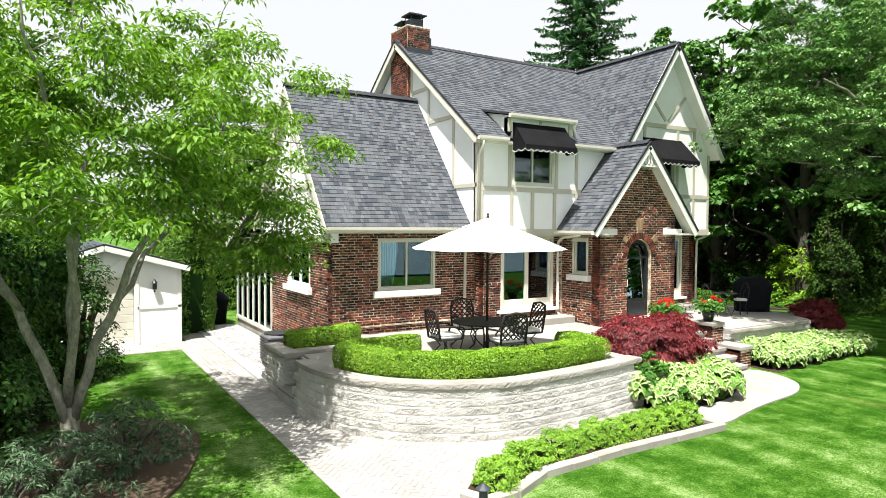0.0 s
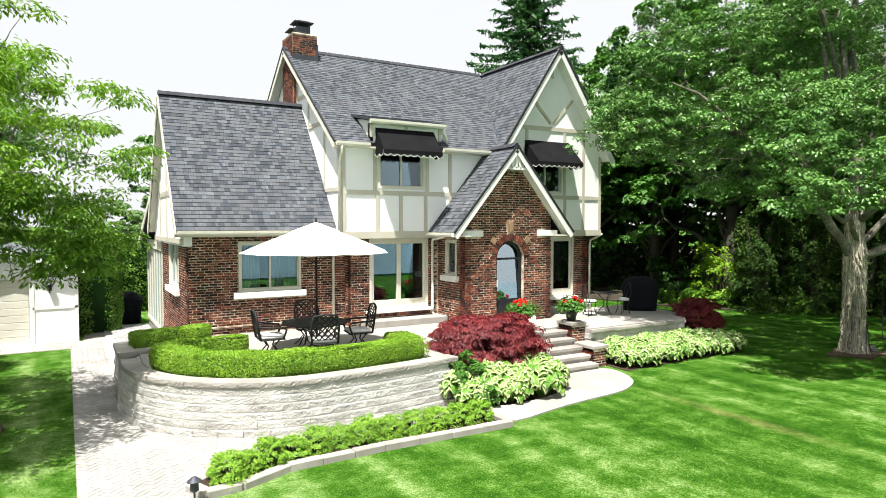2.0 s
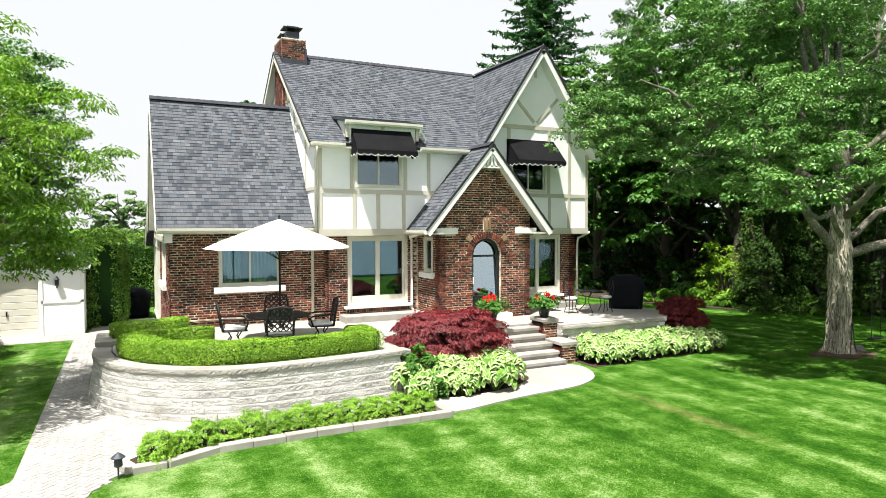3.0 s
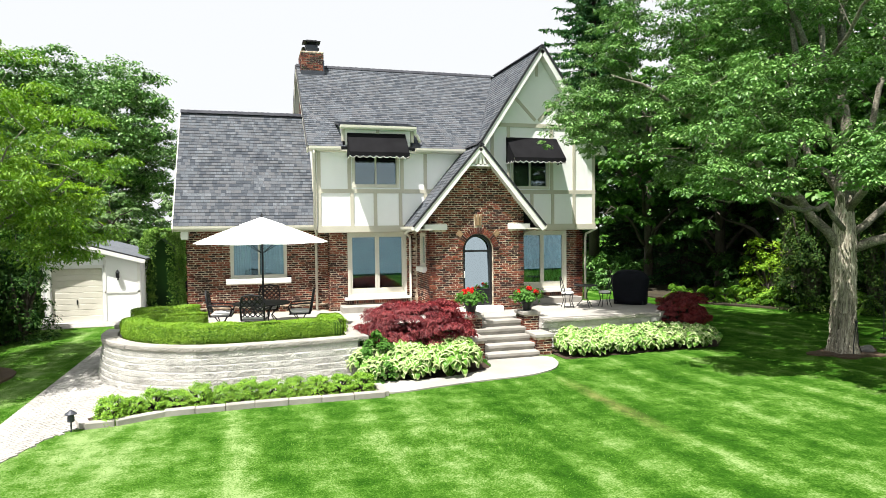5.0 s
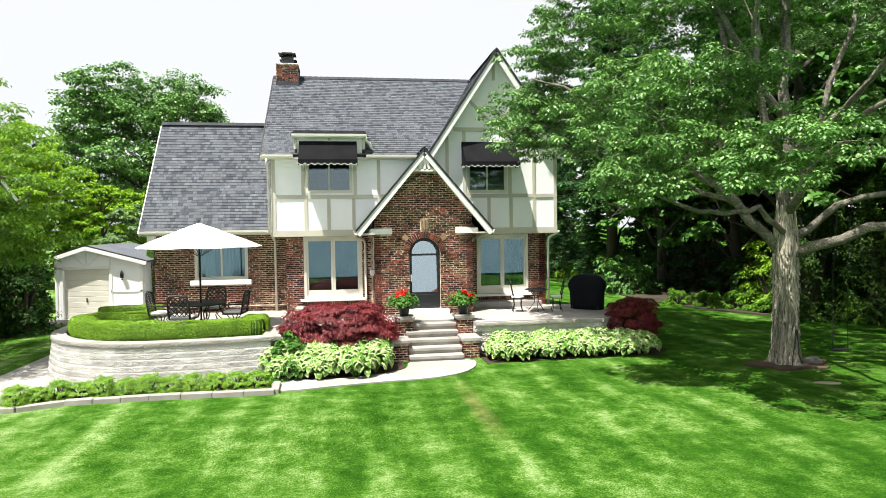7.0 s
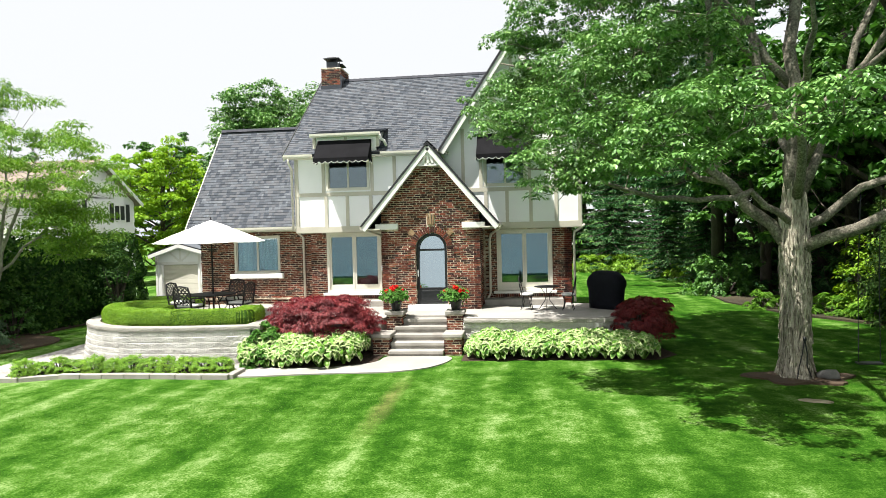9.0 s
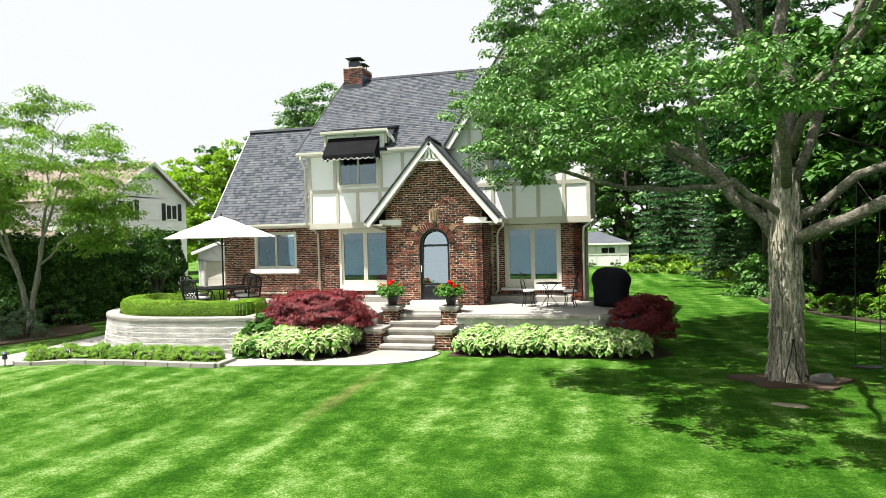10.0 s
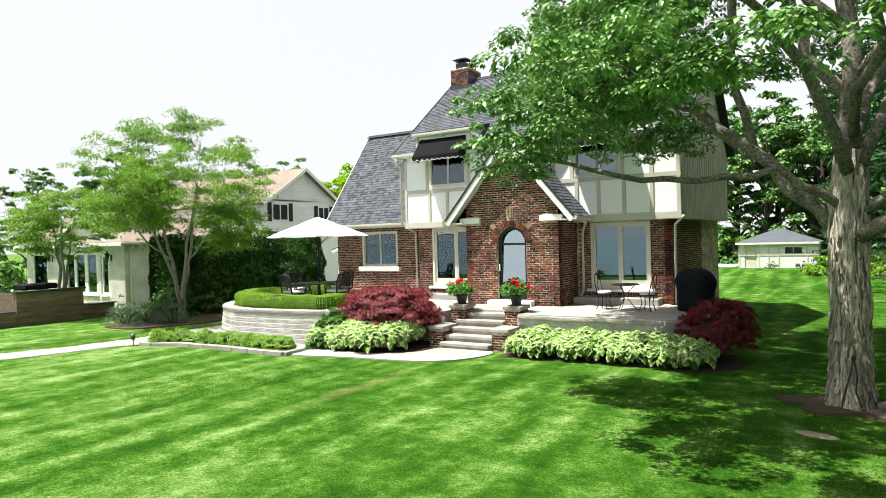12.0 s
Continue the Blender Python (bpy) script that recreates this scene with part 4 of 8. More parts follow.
# wing gable, stucco, overhanging the brick
wing_gable = wall_part("gable_wall", house, pose(-8.88, 0, 0, 0, 0, WEST), [(-7.65, 3.30), (-1.72, 3.30), (-1.72, 3.72), (-4.65, 7.45), (-7.65, 3.66)], [], STUCCO, 0.2, "white stucco gable of the wing")
for a, b in (((-1.75, 3.42), (-7.6, 3.42)), ((-2.5, 4.75), (-6.8, 4.75)), ((-3.2, 3.5), (-3.2, 5.3)), ((-4.65, 3.5), (-4.65, 7.3)), ((-6.1, 3.5), (-6.1, 5.4))):
    bm = bmesh.new()
    beam(bm, (a[0], 0, a[1]), (b[0], 0, b[1]), 0.14, 0.025)
    part("timber", bm, TIMBER, wing_gable)

# roofs
S_MAIN = math.hypot(4.65, 3.53)
main_roof = roof_face(house, (-5.12, 0.95, 6.12), (1, 0, 0), (0, 4.65, 3.53), [(0, 0), (5.43, 0), (7.77, S_MAIN), (0, S_MAIN)], label="steep grey asphalt shingle roof")
roof_face(house, (2.65, 0.95, 6.12), (1, 0, 0), (0, 4.65, 3.53), [(0, S_MAIN), (2.34, 0), (2.47, 0), (2.47, S_MAIN)], budget=20)
roof_face(house, (5.12, 10.25, 6.12), (-1, 0, 0), (0, -4.65, 3.53), [(0, 0), (10.24, 0), (10.24, S_MAIN), (0, S_MAIN)], budget=0)
S_X = math.hypot(2.36, 3.52)
cross_left = roof_face(house, (0.29, 5.6, 6.1), (0, -1, 0), (2.36, 0, 3.52), [(4.66, 0), (4.76, 0), (4.76, S_X), (0, S_X)], label="steep grey shingle roof over the front gable")
roof_face(house, (5.01, 0.84, 6.1), (0, 1, 0), (-2.36, 0, 3.52), [(0, 0), (0.1, 0), (4.76, S_X), (0, S_X)], budget=60)
S_WING = math.hypot(3.1, 3.93)
wing_roof = roof_face(house, (-9.08, 1.56, 3.70), (1, 0, 0), (0, 3.1, 3.93), [(0, 0), (4.22, 0), (4.22, S_WING), (0, S_WING)], label="steep grey asphalt shingle roof of the wing")
roof_face(house, (-4.86, 7.76, 3.70), (-1, 0, 0), (0, -3.1, 3.93), [(0, 0), (4.22, 0), (4.22, S_WING), (0, S_WING)], budget=0)
S_ENT = math.hypot(2.12, 2.56)
ent_left = roof_face(house, (-2.10, 1.24, 3.62), (0, -1, 0), (2.12, 0, 2.56), [(0, 0), (1.56, 0), (1.56, S_ENT), (0, S_ENT)], label="steep shingle roof over the brick entry")
roof_face(house, (2.14, -0.32, 3.62), (0, 1, 0), (-2.12, 0, 2.56), [(0, 0), (1.56, 0), (1.56, S_ENT), (0, S_ENT)])
for a, b, par in (((-5.12, 5.6, 9.70), (2.7, 5.6, 9.70), main_roof), ((2.65, 0.84, 9.69), (2.65, 5.6, 9.69), cross_left), ((-9.08, 4.66, 7.70), (-4.88, 4.66, 7.70), wing_roof), ((0.02, -0.32, 6.24), (0.02, 1.1, 6.24), ent_left)):
    ridge_row(par, a, b)

# upper floor, stucco
U1, U2 = (-3.74, -2.22, 4.88, 6.02), (1.66, 3.08, 4.86, 5.98)
gable_top = lambda x: 9.42 - abs(x - 2.65) * 1.492
upper = wall_part("upper_wall", house, pose(0, UP_Y, 0), [(-4.85, 3.46), (4.85, 3.46), (4.85, gable_top(4.85)), (2.65, 9.42), (0.55, gable_top(0.55)), (-4.85, 6.18)], [rect(*U1), rect(*U2)], STUCCO, label="white stucco upper wall with beige timbers")
part("jetty_floor", boxed(-4.84, 4.84, 1.26, 9.5, 3.44, 3.60), TIMBER, house)
west_up = wall_part("upper_wall", house, pose(-4.85, 0, 0, 0, 0, WEST), [(-9.96, 3.46), (-1.26, 3.46), (-1.26, 6.1), (-5.6, 9.42), (-9.96, 6.1)], [], STUCCO, label="white stucco gable end with beige timbers")
east_up = wall_part("upper_wall", house, pose(4.85, 0, 0, 0, 0, EAST), [(1.26, 3.46), (9.96, 3.46), (9.96, 6.1), (5.6, 9.42), (1.26, 6.1)], [], TIMBER, label="beige board and batten side wall")
for i in range(21):
    part("batten", boxed(1.3 + 0.4 * i, 1.345 + 0.4 * i, -0.022, 0.0, 3.5, 6.05), TIMBER, east_up)
wall_part("upper_wall", house, pose(0, 9.96, 0, 0, 0, 180), rect(-4.85, 4.85, 3.46, 6.1), [], STUCCO)
part("floor", boxed(-8.5, 4.2, 2.3, 9.3, 0.9, 0.98), PLASTER_IN, house)
part("partition", boxed(-8.5, 4.2, 5.6, 5.75, 0.98, 3.44), PLASTER_IN, house)
part("partition", boxed(-4.6, 4.6, 4.4, 4.55, 3.6, 6.1), PLASTER_IN, house)


def timbers(wall, rows, w=0.13, t=0.03):
    for x0, z0, x1, z1 in rows:
        bm = bmesh.new()
        beam(bm, (x0, 0, z0), (x1, 0, z1), w, t)
        part("timber", bm, TIMBER, wall)


timbers(upper, [(-4.85, 3.56, 4.85, 3.56)], 0.20, 0.04)
timbers(upper, [(-4.85, 4.76, 0.3, 4.76), (0.9, 4.76, 4.85, 4.76), (-4.85, 6.05, -3.9, 6.05), (-2.1, 6.05, 0.4, 6.05), (1.2, 7.02, 4.1, 7.02)])
timbers(upper, [(x, 3.66, x, 4.695) for x in (-4.78, -3.76, -3.01, -2.19, -1.35, -0.5, 1.72, 2.42, 3.2, 4.02, 4.78)], 0.11, 0.028)
timbers(upper, [(x, 4.825, x, 5.985) for x in (-4.78, -3.83, -2.13, -1.35)] + [(x, 4.825, x, z) for x, z in ((0.98, 6.8), (1.57, 6.95), (3.17, 6.95), (4.02, 6.95), (4.78, 6.2))], 0.11, 0.028)
timbers(upper, [(2.62, 8.7, 2.62, 9.3), (2.56, 7.2, 1.72, 8.05), (2.68, 7.2, 3.52, 8.05)], 0.10, 0.028)
timbers(west_up, [(-2.5, 4.9, -2.5, 6.9), (-3.9, 6.9, -3.9, 8.0), (-2.5, 6.85, -3.9, 6.85), (-3.9, 7.9, -4.95, 7.9), (-1.3, 4.85, -4.6, 4.85), (-1.33, 3.5, -1.33, 6.0), (-4.98, 7.6, -4.98, 8.8)], 0.11, 0.028)

# bargeboards, fascias, gutters
def board(pts, w, t, mat=CREAM, nrm=(0, -1, 0), name="bargeboard", parent=house):
    for a, b in zip(pts, pts[1:]):
        bm = bmesh.new()
        beam(bm, a, b, w, t, nrm)
        part(name, bm, mat, parent)


board([(5.02, 0.84, 5.98), (2.65, 0.84, 9.52)], 0.22, 0.03, WHITE)
board([(2.65, 0.84, 9.52), (0.3, 0.84, 6.0)], 0.22, 0.03, WHITE)
board([(5.12, 0.82, 6.12), (2.65, 0.82, 9.66)], 0.07, 0.035, BLACK_EDGE, name="drip_edge")
board([(2.65, 0.82, 9.66), (0.22, 0.82, 6.05)], 0.07, 0.035, BLACK_EDGE, name="drip_edge")
board([(2.14, -0.32, 3.50), (0.02, -0.32, 6.04)], 0.17, 0.03, WHITE)
board([(0.02, -0.32, 6.04), (-2.10, -0.32, 3.50)], 0.17, 0.03, WHITE)
board([(2.20, -0.34, 3.61), (0.02, -0.34, 6.17)], 0.06, 0.03, BLACK_EDGE, name="drip_edge")
board([(0.02, -0.34, 6.17), (-2.16, -0.34, 3.61)], 0.06, 0.03, BLACK_EDGE, name="drip_edge")
board([(-5.12, 0.95, 6.0), (-5.12, 5.6, 9.53)], 0.2, 0.03, CREAM, (-1, 0, 0))
board([(-5.12, 5.6, 9.53), (-5.12, 10.25, 6.0)], 0.2, 0.03, CREAM, (-1, 0, 0))
board([(-5.13, 0.9, 6.09), (-5.13, 5.6, 9.66)], 0.06, 0.035, BLACK_EDGE, (-1, 0, 0), "drip_edge")
board([(-5.13, 5.6, 9.66), (-5.13, 10.25, 6.13)], 0.06, 0.035, BLACK_EDGE, (-1, 0, 0), "drip_edge")
board([(-9.08, 1.56, 3.58), (-9.08, 4.66, 7.51)], 0.18, 0.03, CREAM, (-1, 0, 0))
board([(-9.08, 4.66, 7.51), (-9.08, 7.76, 3.58)], 0.18, 0.03, CREAM, (-1, 0, 0))
part("soffit", boxed(-5.1, 0.5, 0.97, 1.24, 5.98, 6.03), CREAM, house)
part("soffit", boxed(-9.06, -4.88, 1.58, 2.0, 3.54, 3.60), CREAM, house)
part("soffit", boxed(-2.08, -1.57, -0.3, 1.24, 3.50, 3.54), CREAM, house)
part("soffit", boxed(1.59, 2.1, -0.3, 1.24, 3.50, 3.54), CREAM, house)


def under_eave(pts, mat=WHITE):
    bm = bmesh.new()
    slab(bm, pts, 0.02)
    part("soffit", bm, mat, house)


under_eave([(0.38, 0.86, 6.06), (2.65, 0.86, 9.44), (2.65, 1.26, 9.44), (0.38, 1.26, 6.06)])
under_eave([(2.65, 0.86, 9.44), (4.93, 0.86, 6.04), (4.93, 1.26, 6.04), (2.65, 1.26, 9.44)])
under_eave([(-2.0, -0.30, 3.57), (0.02, -0.30, 6.01), (0.02, 0.02, 6.01), (-2.0, 0.02, 3.57)])
under_eave([(0.02, -0.30, 6.01), (2.04, -0.30, 3.57), (2.04, 0.02, 3.57), (0.02, 0.02, 6.01)])
under_eave([(-5.10, 1.0, 6.02), (-4.83, 1.0, 6.02), (-4.83, 5.6, 9.51), (-5.10, 5.6, 9.51)], CREAM)
under_eave([(-5.10, 5.6, 9.51), (-4.83, 5.6, 9.51), (-4.83, 10.2, 6.02), (-5.10, 10.2, 6.02)], CREAM)
under_eave([(-9.06, 1.62, 3.61), (-8.86, 1.62, 3.61), (-8.86, 4.66, 7.47), (-9.06, 4.66, 7.47)], CREAM)
under_eave([(-9.06, 4.66, 7.47), (-8.86, 4.66, 7.47), (-8.86, 7.7, 3.61), (-9.06, 7.7, 3.61)], CREAM)


def gutter(a, b, out):
    """A moulded eaves gutter from a to b, hung on the side of out."""
    a, b, out = Vector(a), Vector(b), Vector(out)
    prof = [(0, 0), (0.09, 0.0), (0.115, 0.05), (0.12, 0.115), (0.108, 0.115), (0.1, 0.055), (0.082, 0.014), (0.012, 0.014), (0.012, 0.12), (0, 0.12)]
    bm = bmesh.new()
    ra, rb = ([bm.verts.new(p + out * x + UP * z) for x, z in prof] for p in (a, b))
    for i in range(len(prof)):
        j = (i + 1) % len(prof)
        bm.faces.new((ra[i], ra[j], rb[j], rb[i]))
    bm.faces.new(ra)
    bm.faces.new(rb[::-1])
    part("gutter", bm, CREAM, house, "cream metal eaves gutter")


gutter((-5.1, 0.96, 6.0), (-4.12, 0.96, 6.0), (0, -1, 0))
gutter((-1.75, 0.96, 6.0), (0.28, 0.96, 6.0), (0, -1, 0))
gutter((-9.06, 1.57, 3.58), (-4.9, 1.57, 3.58), (0, -1, 0))
gutter((-2.10, -0.28, 3.5), (-2.10, 1.2, 3.5), (-1, 0, 0))
gutter((2.14, 1.2, 3.5), (2.14, -0.28, 3.5), (1, 0, 0))


def downspout(pts, r=0.042, mat=CREAM):
    bm = bmesh.new()
    tube(bm, pts, r, 8)
    part("downspout", bm, mat, house, "cream painted downspout", smooth=True)


downspout([(-4.96, 0.9, 6.0), (-4.95, 0.92, 5.85), (-4.93, 1.15, 5.65), (-4.93, 1.17, 3.62), (-4.86, 1.5, 3.45), (-4.84, 1.9, 3.3), (-4.84, 1.92, 0.95)])
downspout([(-2.16, 0.2, 3.5), (-2.12, 0.9, 3.42), (-1.86, 1.4, 3.30), (-1.83, 1.46, 3.15), (-1.83, 1.46, 1.2), (-1.8, 1.3, 1.05)])
downspout([(2.2, 0.3, 3.5), (2.1, 0.9, 3.42), (1.86, 1.4, 3.28), (1.80, 1.46, 3.1), (1.80, 1.46, 1.3), (1.72, 1.38, 1.12), (1.72, 1.34, 0.95)])
downspout([(4.92, 1.2, 3.52), (4.8, 1.3, 3.42), (4.62, 1.48, 3.3), (4.60, 1.5, 3.1), (4.60, 1.5, 0.95)])

# chimney on the west gable
chimney = part("chimney", boxed(-4.98, -4.18, 5.05, 6.15, 3.6, 10.02), MORTAR, house, "weathered red brick chimney")
for nm, place, w, b in (("chimney_face", pose(0, 5.05, 0), (-4.98, -4.18), 60), ("chimney_face", pose(-4.98, 0, 0, 0, 0, WEST), (-6.15, -5.05), 100), ("chimney_face", pose(-4.18, 0, 0, 0, 0, EAST), (5.05, 6.15), 60)):
    f = part(nm, wall_bm(rect(w[0], w[1], 7.0, 9.98), (), 0.02), MORTAR, chimney)
    f.matrix_basis = place @ Matrix.Translation((0, -0.004, 0))
    vs, fs, z = [], [], 7.05
    r = 0
    while z < 9.95:
        x = w[0] - (0.105 if r % 2 else 0)
        while x < w[1] - 0.03:
            a_, b_ = max(x + 0.005, w[0]), min(x + 0.205, w[1])
            k = len(vs)
            if b_ - a_ > 0.03:
                vs += brick_verts(a_, b_, z, z + 0.057, 0.012, 0.003, rng)
                fs += [[i + k for i in q] for q in BF]
            x += 0.21
        z += 0.067
        r += 1
    me_ = mesh_of("chimney_face", vs, fs, [BRICK])
    f2 = new("chimney_brickwork", me_)
    f2.parent = chimney
    f2.matrix_basis = place @ Matrix.Translation((0, -0.004, 0))
    f2["kind"] = "stuff"
part("flashing", boxed(-4.20, -4.15, 4.98, 6.22, 9.2, 9.74), LEAD, chimney, "dark lead flashing")
part("flashing", boxed(-5.0, -4.15, 4.99, 5.05, 8.95, 9.36), LEAD, chimney)
part("crown", boxed(-5.0, -4.16, 5.03, 6.17, 10.0, 10.07, bevel=0.02), MORTAR, chimney, "pale chimney crown")
for y, h in ((5.35, 0.22), (5.88, 0.10)):
    part("flue", boxed(-4.8, -4.36, y - 0.2, y + 0.2, 10.1, 10.1 + h), LEAD, chimney)
    bm = bmesh.new()
    box(bm, -4.9, -4.26, y - 0.28, y + 0.28, 10.22 + h, 10.25 + h)
    box(bm, -4.78, -4.38, y - 0.2, y + 0.2, 10.25 + h, 10.30 + h, bevel=0.02)
    for dx in (-4.8, -4.38):
        for dy in (-0.2, 0.18):
            box(bm, dx, dx + 0.02, y + dy, y + dy + 0.02, 10.1 + h, 10.23 + h)
    part("chimney_cap", bm, BLACK_EDGE, chimney, "black metal chimney cap")

# shed dormer over the left upper window
DX0, DX1 = -4.04, -1.84
bm = bmesh.new()
box(bm, DX0, DX1, 1.0, 1.22, 6.02, 6.70)
part("dormer_front", bm, WHITE, house, "white dormer front")
for x in (DX0, DX1 - 0.06):
    bm = bmesh.new()
    slab(bm, [(x + 0.06, 1.0, 6.02), (x + 0.06, 1.22, 6.02), (x + 0.06, 2.3, 6.98), (x + 0.06, 2.2, 6.98), (x + 0.06, 1.0, 6.74)], 0.06)
    part("dormer_cheek", bm, WHITE, house)
for x in (DX0, DX1, -2.95):
    part("dormer_timber", boxed(x - 0.05, x + 0.05, 0.97, 1.0, 6.3, 6.66), TIMBER, house)
roof_face(house, (DX0 - 0.12, 0.88, 6.79), (1, 0, 0), (0, 1.42, 0.30), [(0, 0), (DX1 - DX0 + 0.24, 0), (DX1 - DX0 + 0.24, 1.44), (0, 1.44)], budget=40, thick=0.05)
gutter((DX0 - 0.1, 0.89, 6.66), (DX1 + 0.1, 0.89, 6.66), (0, -1, 0))
downspout([(DX1 + 0.08, 0.86, 6.68), (DX1 + 0.09, 0.95, 6.58), (DX1 + 0.2, 1.02, 6.5), (DX1 + 0.28, 1.06, 6.32)], 0.05, WHITE)


def awning(x0, x1, ztop, zbot, y, deep, drop=0.17):
    """A sloping canvas awning with a scalloped valance trimmed in white."""
    aw = part("awning", bmesh.new(), AWNING, house, "black canvas awning with a scalloped valance")
    bm = bmesh.new()
    slab(bm, [(x0, y - deep, zbot), (x1, y - deep, zbot), (x1, y - 0.02, ztop), (x0, y - 0.02, ztop)], 0.012)
    part("canopy", bm, AWNING, aw)
    for x in (x0, x1 - 0.01):
        bm = bmesh.new()
        slab(bm, [(x + 0.01, y - deep, zbot), (x + 0.01, y - 0.02, zbot), (x + 0.01, y - 0.02, ztop)], 0.01)
        part("side_panel", bm, AWNING, aw)

    def scallops(a, b, lo, up, thick, mat, nm):
        a, b = Vector(a), Vector(b)
        d, L = (b - a).normalized(), (b - a).length
        nn = max(2, round(L / 0.21))
        seg = nn * 8
        nr = d.cross(UP).normalized() * thick
        bm = bmesh.new()
        prev = None
        for i in range(seg + 1):
            ph = (i % 8) / 8
            dip = abs(math.sin(math.pi * ph)) * 0.06
            p = a + d * (L * i / seg)
            q = [bm.verts.new(p + UP * (-lo - dip) + o) for o in (Vector(), nr)] + [bm.verts.new(p + UP * (up if up is not None else -lo - dip + 0.018) + o) for o in (nr, Vector())]
            if prev:
                for j in range(4):
                    bm.faces.new((prev[j], prev[(j + 1) % 4], q[(j + 1) % 4], q[j]))
            prev = q
        part(nm, bm, mat, aw)

    for a, b in (((x0, y - deep - 0.004, zbot), (x1, y - deep - 0.004, zbot)), ((x0 - 0.004, y - 0.03, zbot), (x0 - 0.004, y - deep, zbot)), ((x1 + 0.004, y - deep, zbot), (x1 + 0.004, y - 0.03, zbot))):
        scallops(a, b, drop - 0.06, 0.0, 0.008, AWNING, "valance")
        off = Vector((0, 0, -0.012)) + (Vector(b) - Vector(a)).normalized().cross(UP) * 0.009
        scallops(Vector(a) + off, Vector(b) + off, drop - 0.06, None, 0.004, WHITE, "valance_trim")
    return aw


awning(-3.92, -2.06, 6.56, 5.92, 1.0, 0.55)
awning(1.48, 3.34, 6.60, 5.86, UP_Y, 0.75)

# windows and doors
WP = pose(0, WING_Y, 0)
window_unit(house, WP, *W1, label="white framed sliding window with curtains")
window_unit(house, pose(-8.75, 0, 0, 0, 0, WEST), *WW, label="white framed sliding side window")
window_unit(house, pose(0, UP_Y, 0), *U1, sill=False, label="sliding upper window under an awning")
window_unit(house, pose(0, UP_Y, 0), *U2, sill=False, label="sliding upper window under an awning")
for x0, x1 in ((-7.40, -6.86), (-6.60, -5.82)):
    bm = bmesh.new()
    prev = None
    for i in range(25):
        x = x0 + (x1 - x0) * i / 24
        q = [bm.verts.new((x, 2.17 + 0.025 * math.sin(i * 1.9), z)) for z in (2.06, 3.38)]
        if prev:
            bm.faces.new((prev[0], q[0], q[1], prev[1]))
        prev = q
    c = part("curtain", bm, CURTAIN, house, "white pleated curtain")
    md = c.modifiers.new("cloth", "SOLIDIFY")
    md.thickness = 0.004
for f in (FD1, FD2):
    window_unit(house, pose(0, LOW_Y, 0), *f, fw=0.085, sill=False, bottom=0.20, st=0.07, name="french_door", label="cream framed glazed french door")
    part("door_sill", boxed(f[0] - 0.12, f[1] + 0.12, LOW_Y - 0.16, LOW_Y + 0.1, f[2] - 0.09, f[2] - 0.004, bevel=0.01), WHITE, house, "white stone door sill")
    part("soldier_course", boxed(f[0] - 0.05, f[1] + 0.05, LOW_Y - 0.10, LOW_Y - 0.02, 1.15, 1.265), MORTAR, house)
    for i in range(int((f[1] - f[0] + 0.1) / 0.075)):
        part("brick", boxed(f[0] - 0.045 + 0.075 * i, f[0] + 0.015 + 0.075 * i, LOW_Y - 0.115, LOW_Y - 0.09, 1.16, 1.262), BRICK, house)
part("stone_step", boxed(-4.15, -1.6, 0.92, 1.55, 0.92, 1.12, bevel=0.015), CAPSTONE, house, "pale stone step below the french door")
part("stone_step", boxed(1.62, 4.2, 0.98, 1.55, 0.92, 1.12, bevel=0.015), CAPSTONE, house, "pale stone step below the french door")

# ---- brick entry with arched door ----
EX = 1.57
def arch(cx, r, z0, spring, n=16):
    return [(cx - r, z0)] + [(cx - r * math.cos(math.pi * k / n), spring + r * math.sin(math.pi * k / n)) for k in range(n + 1)] + [(cx + r, z0)]


DC, DR = 0.02, 0.50
SPRING = 2.87
gz = lambda x: 5.98 - abs(x - 0.02) * 1.2075
ent_front = wall_part("entry_wall", house, pose(0, 0, 0), [(-EX, 0), (EX, 0), (EX, gz(EX)), (0.02, 5.98), (-EX, gz(-EX))], [arch(DC, DR, 1.08, SPRING)], MORTAR, 0.3, "entry gable wall of clinker brick")
lay_bricks(ent_front, -EX - 0.01, EX + 0.01, 0.93, 5.6,
           allow=lambda x, z: z < 5.48, holes=[(DC - DR - 0.004, DC + DR + 0.004, 0, SPRING), (DC - 0.14, DC + 0.14, 3.62, 4.0), (-1.8, -1.03, 3.50, 3.68), (1.03, 1.8, 3.50, 3.68)],
           span=lambda z: (max(-EX - 0.01, 0.02 - (5.95 - z) / 1.2075), min(EX + 0.01, 0.02 + (5.95 - z) / 1.2075)),
           chord=lambda z: (DC - math.sqrt((DR + 0.20) ** 2 - (z - SPRING) ** 2), DC + math.sqrt((DR + 0.20) ** 2 - (z - SPRING) ** 2)) if SPRING < z < SPRING + DR + 0.20 else None)
for k in range(25):
    a = math.pi * (k + 0.5) / 25
    b_ = part("arch_brick", boxed(-0.029, 0.029, -0.022 - 0.006 * (k % 3), 0.02, DR + 0.005, DR + 0.195, bevel=0.004), BRICK, ent_front)
    b_.matrix_basis = Matrix.Translation((DC, 0, SPRING)) @ Matrix.Rotation(a - math.pi / 2, 4, "Y").inverted()
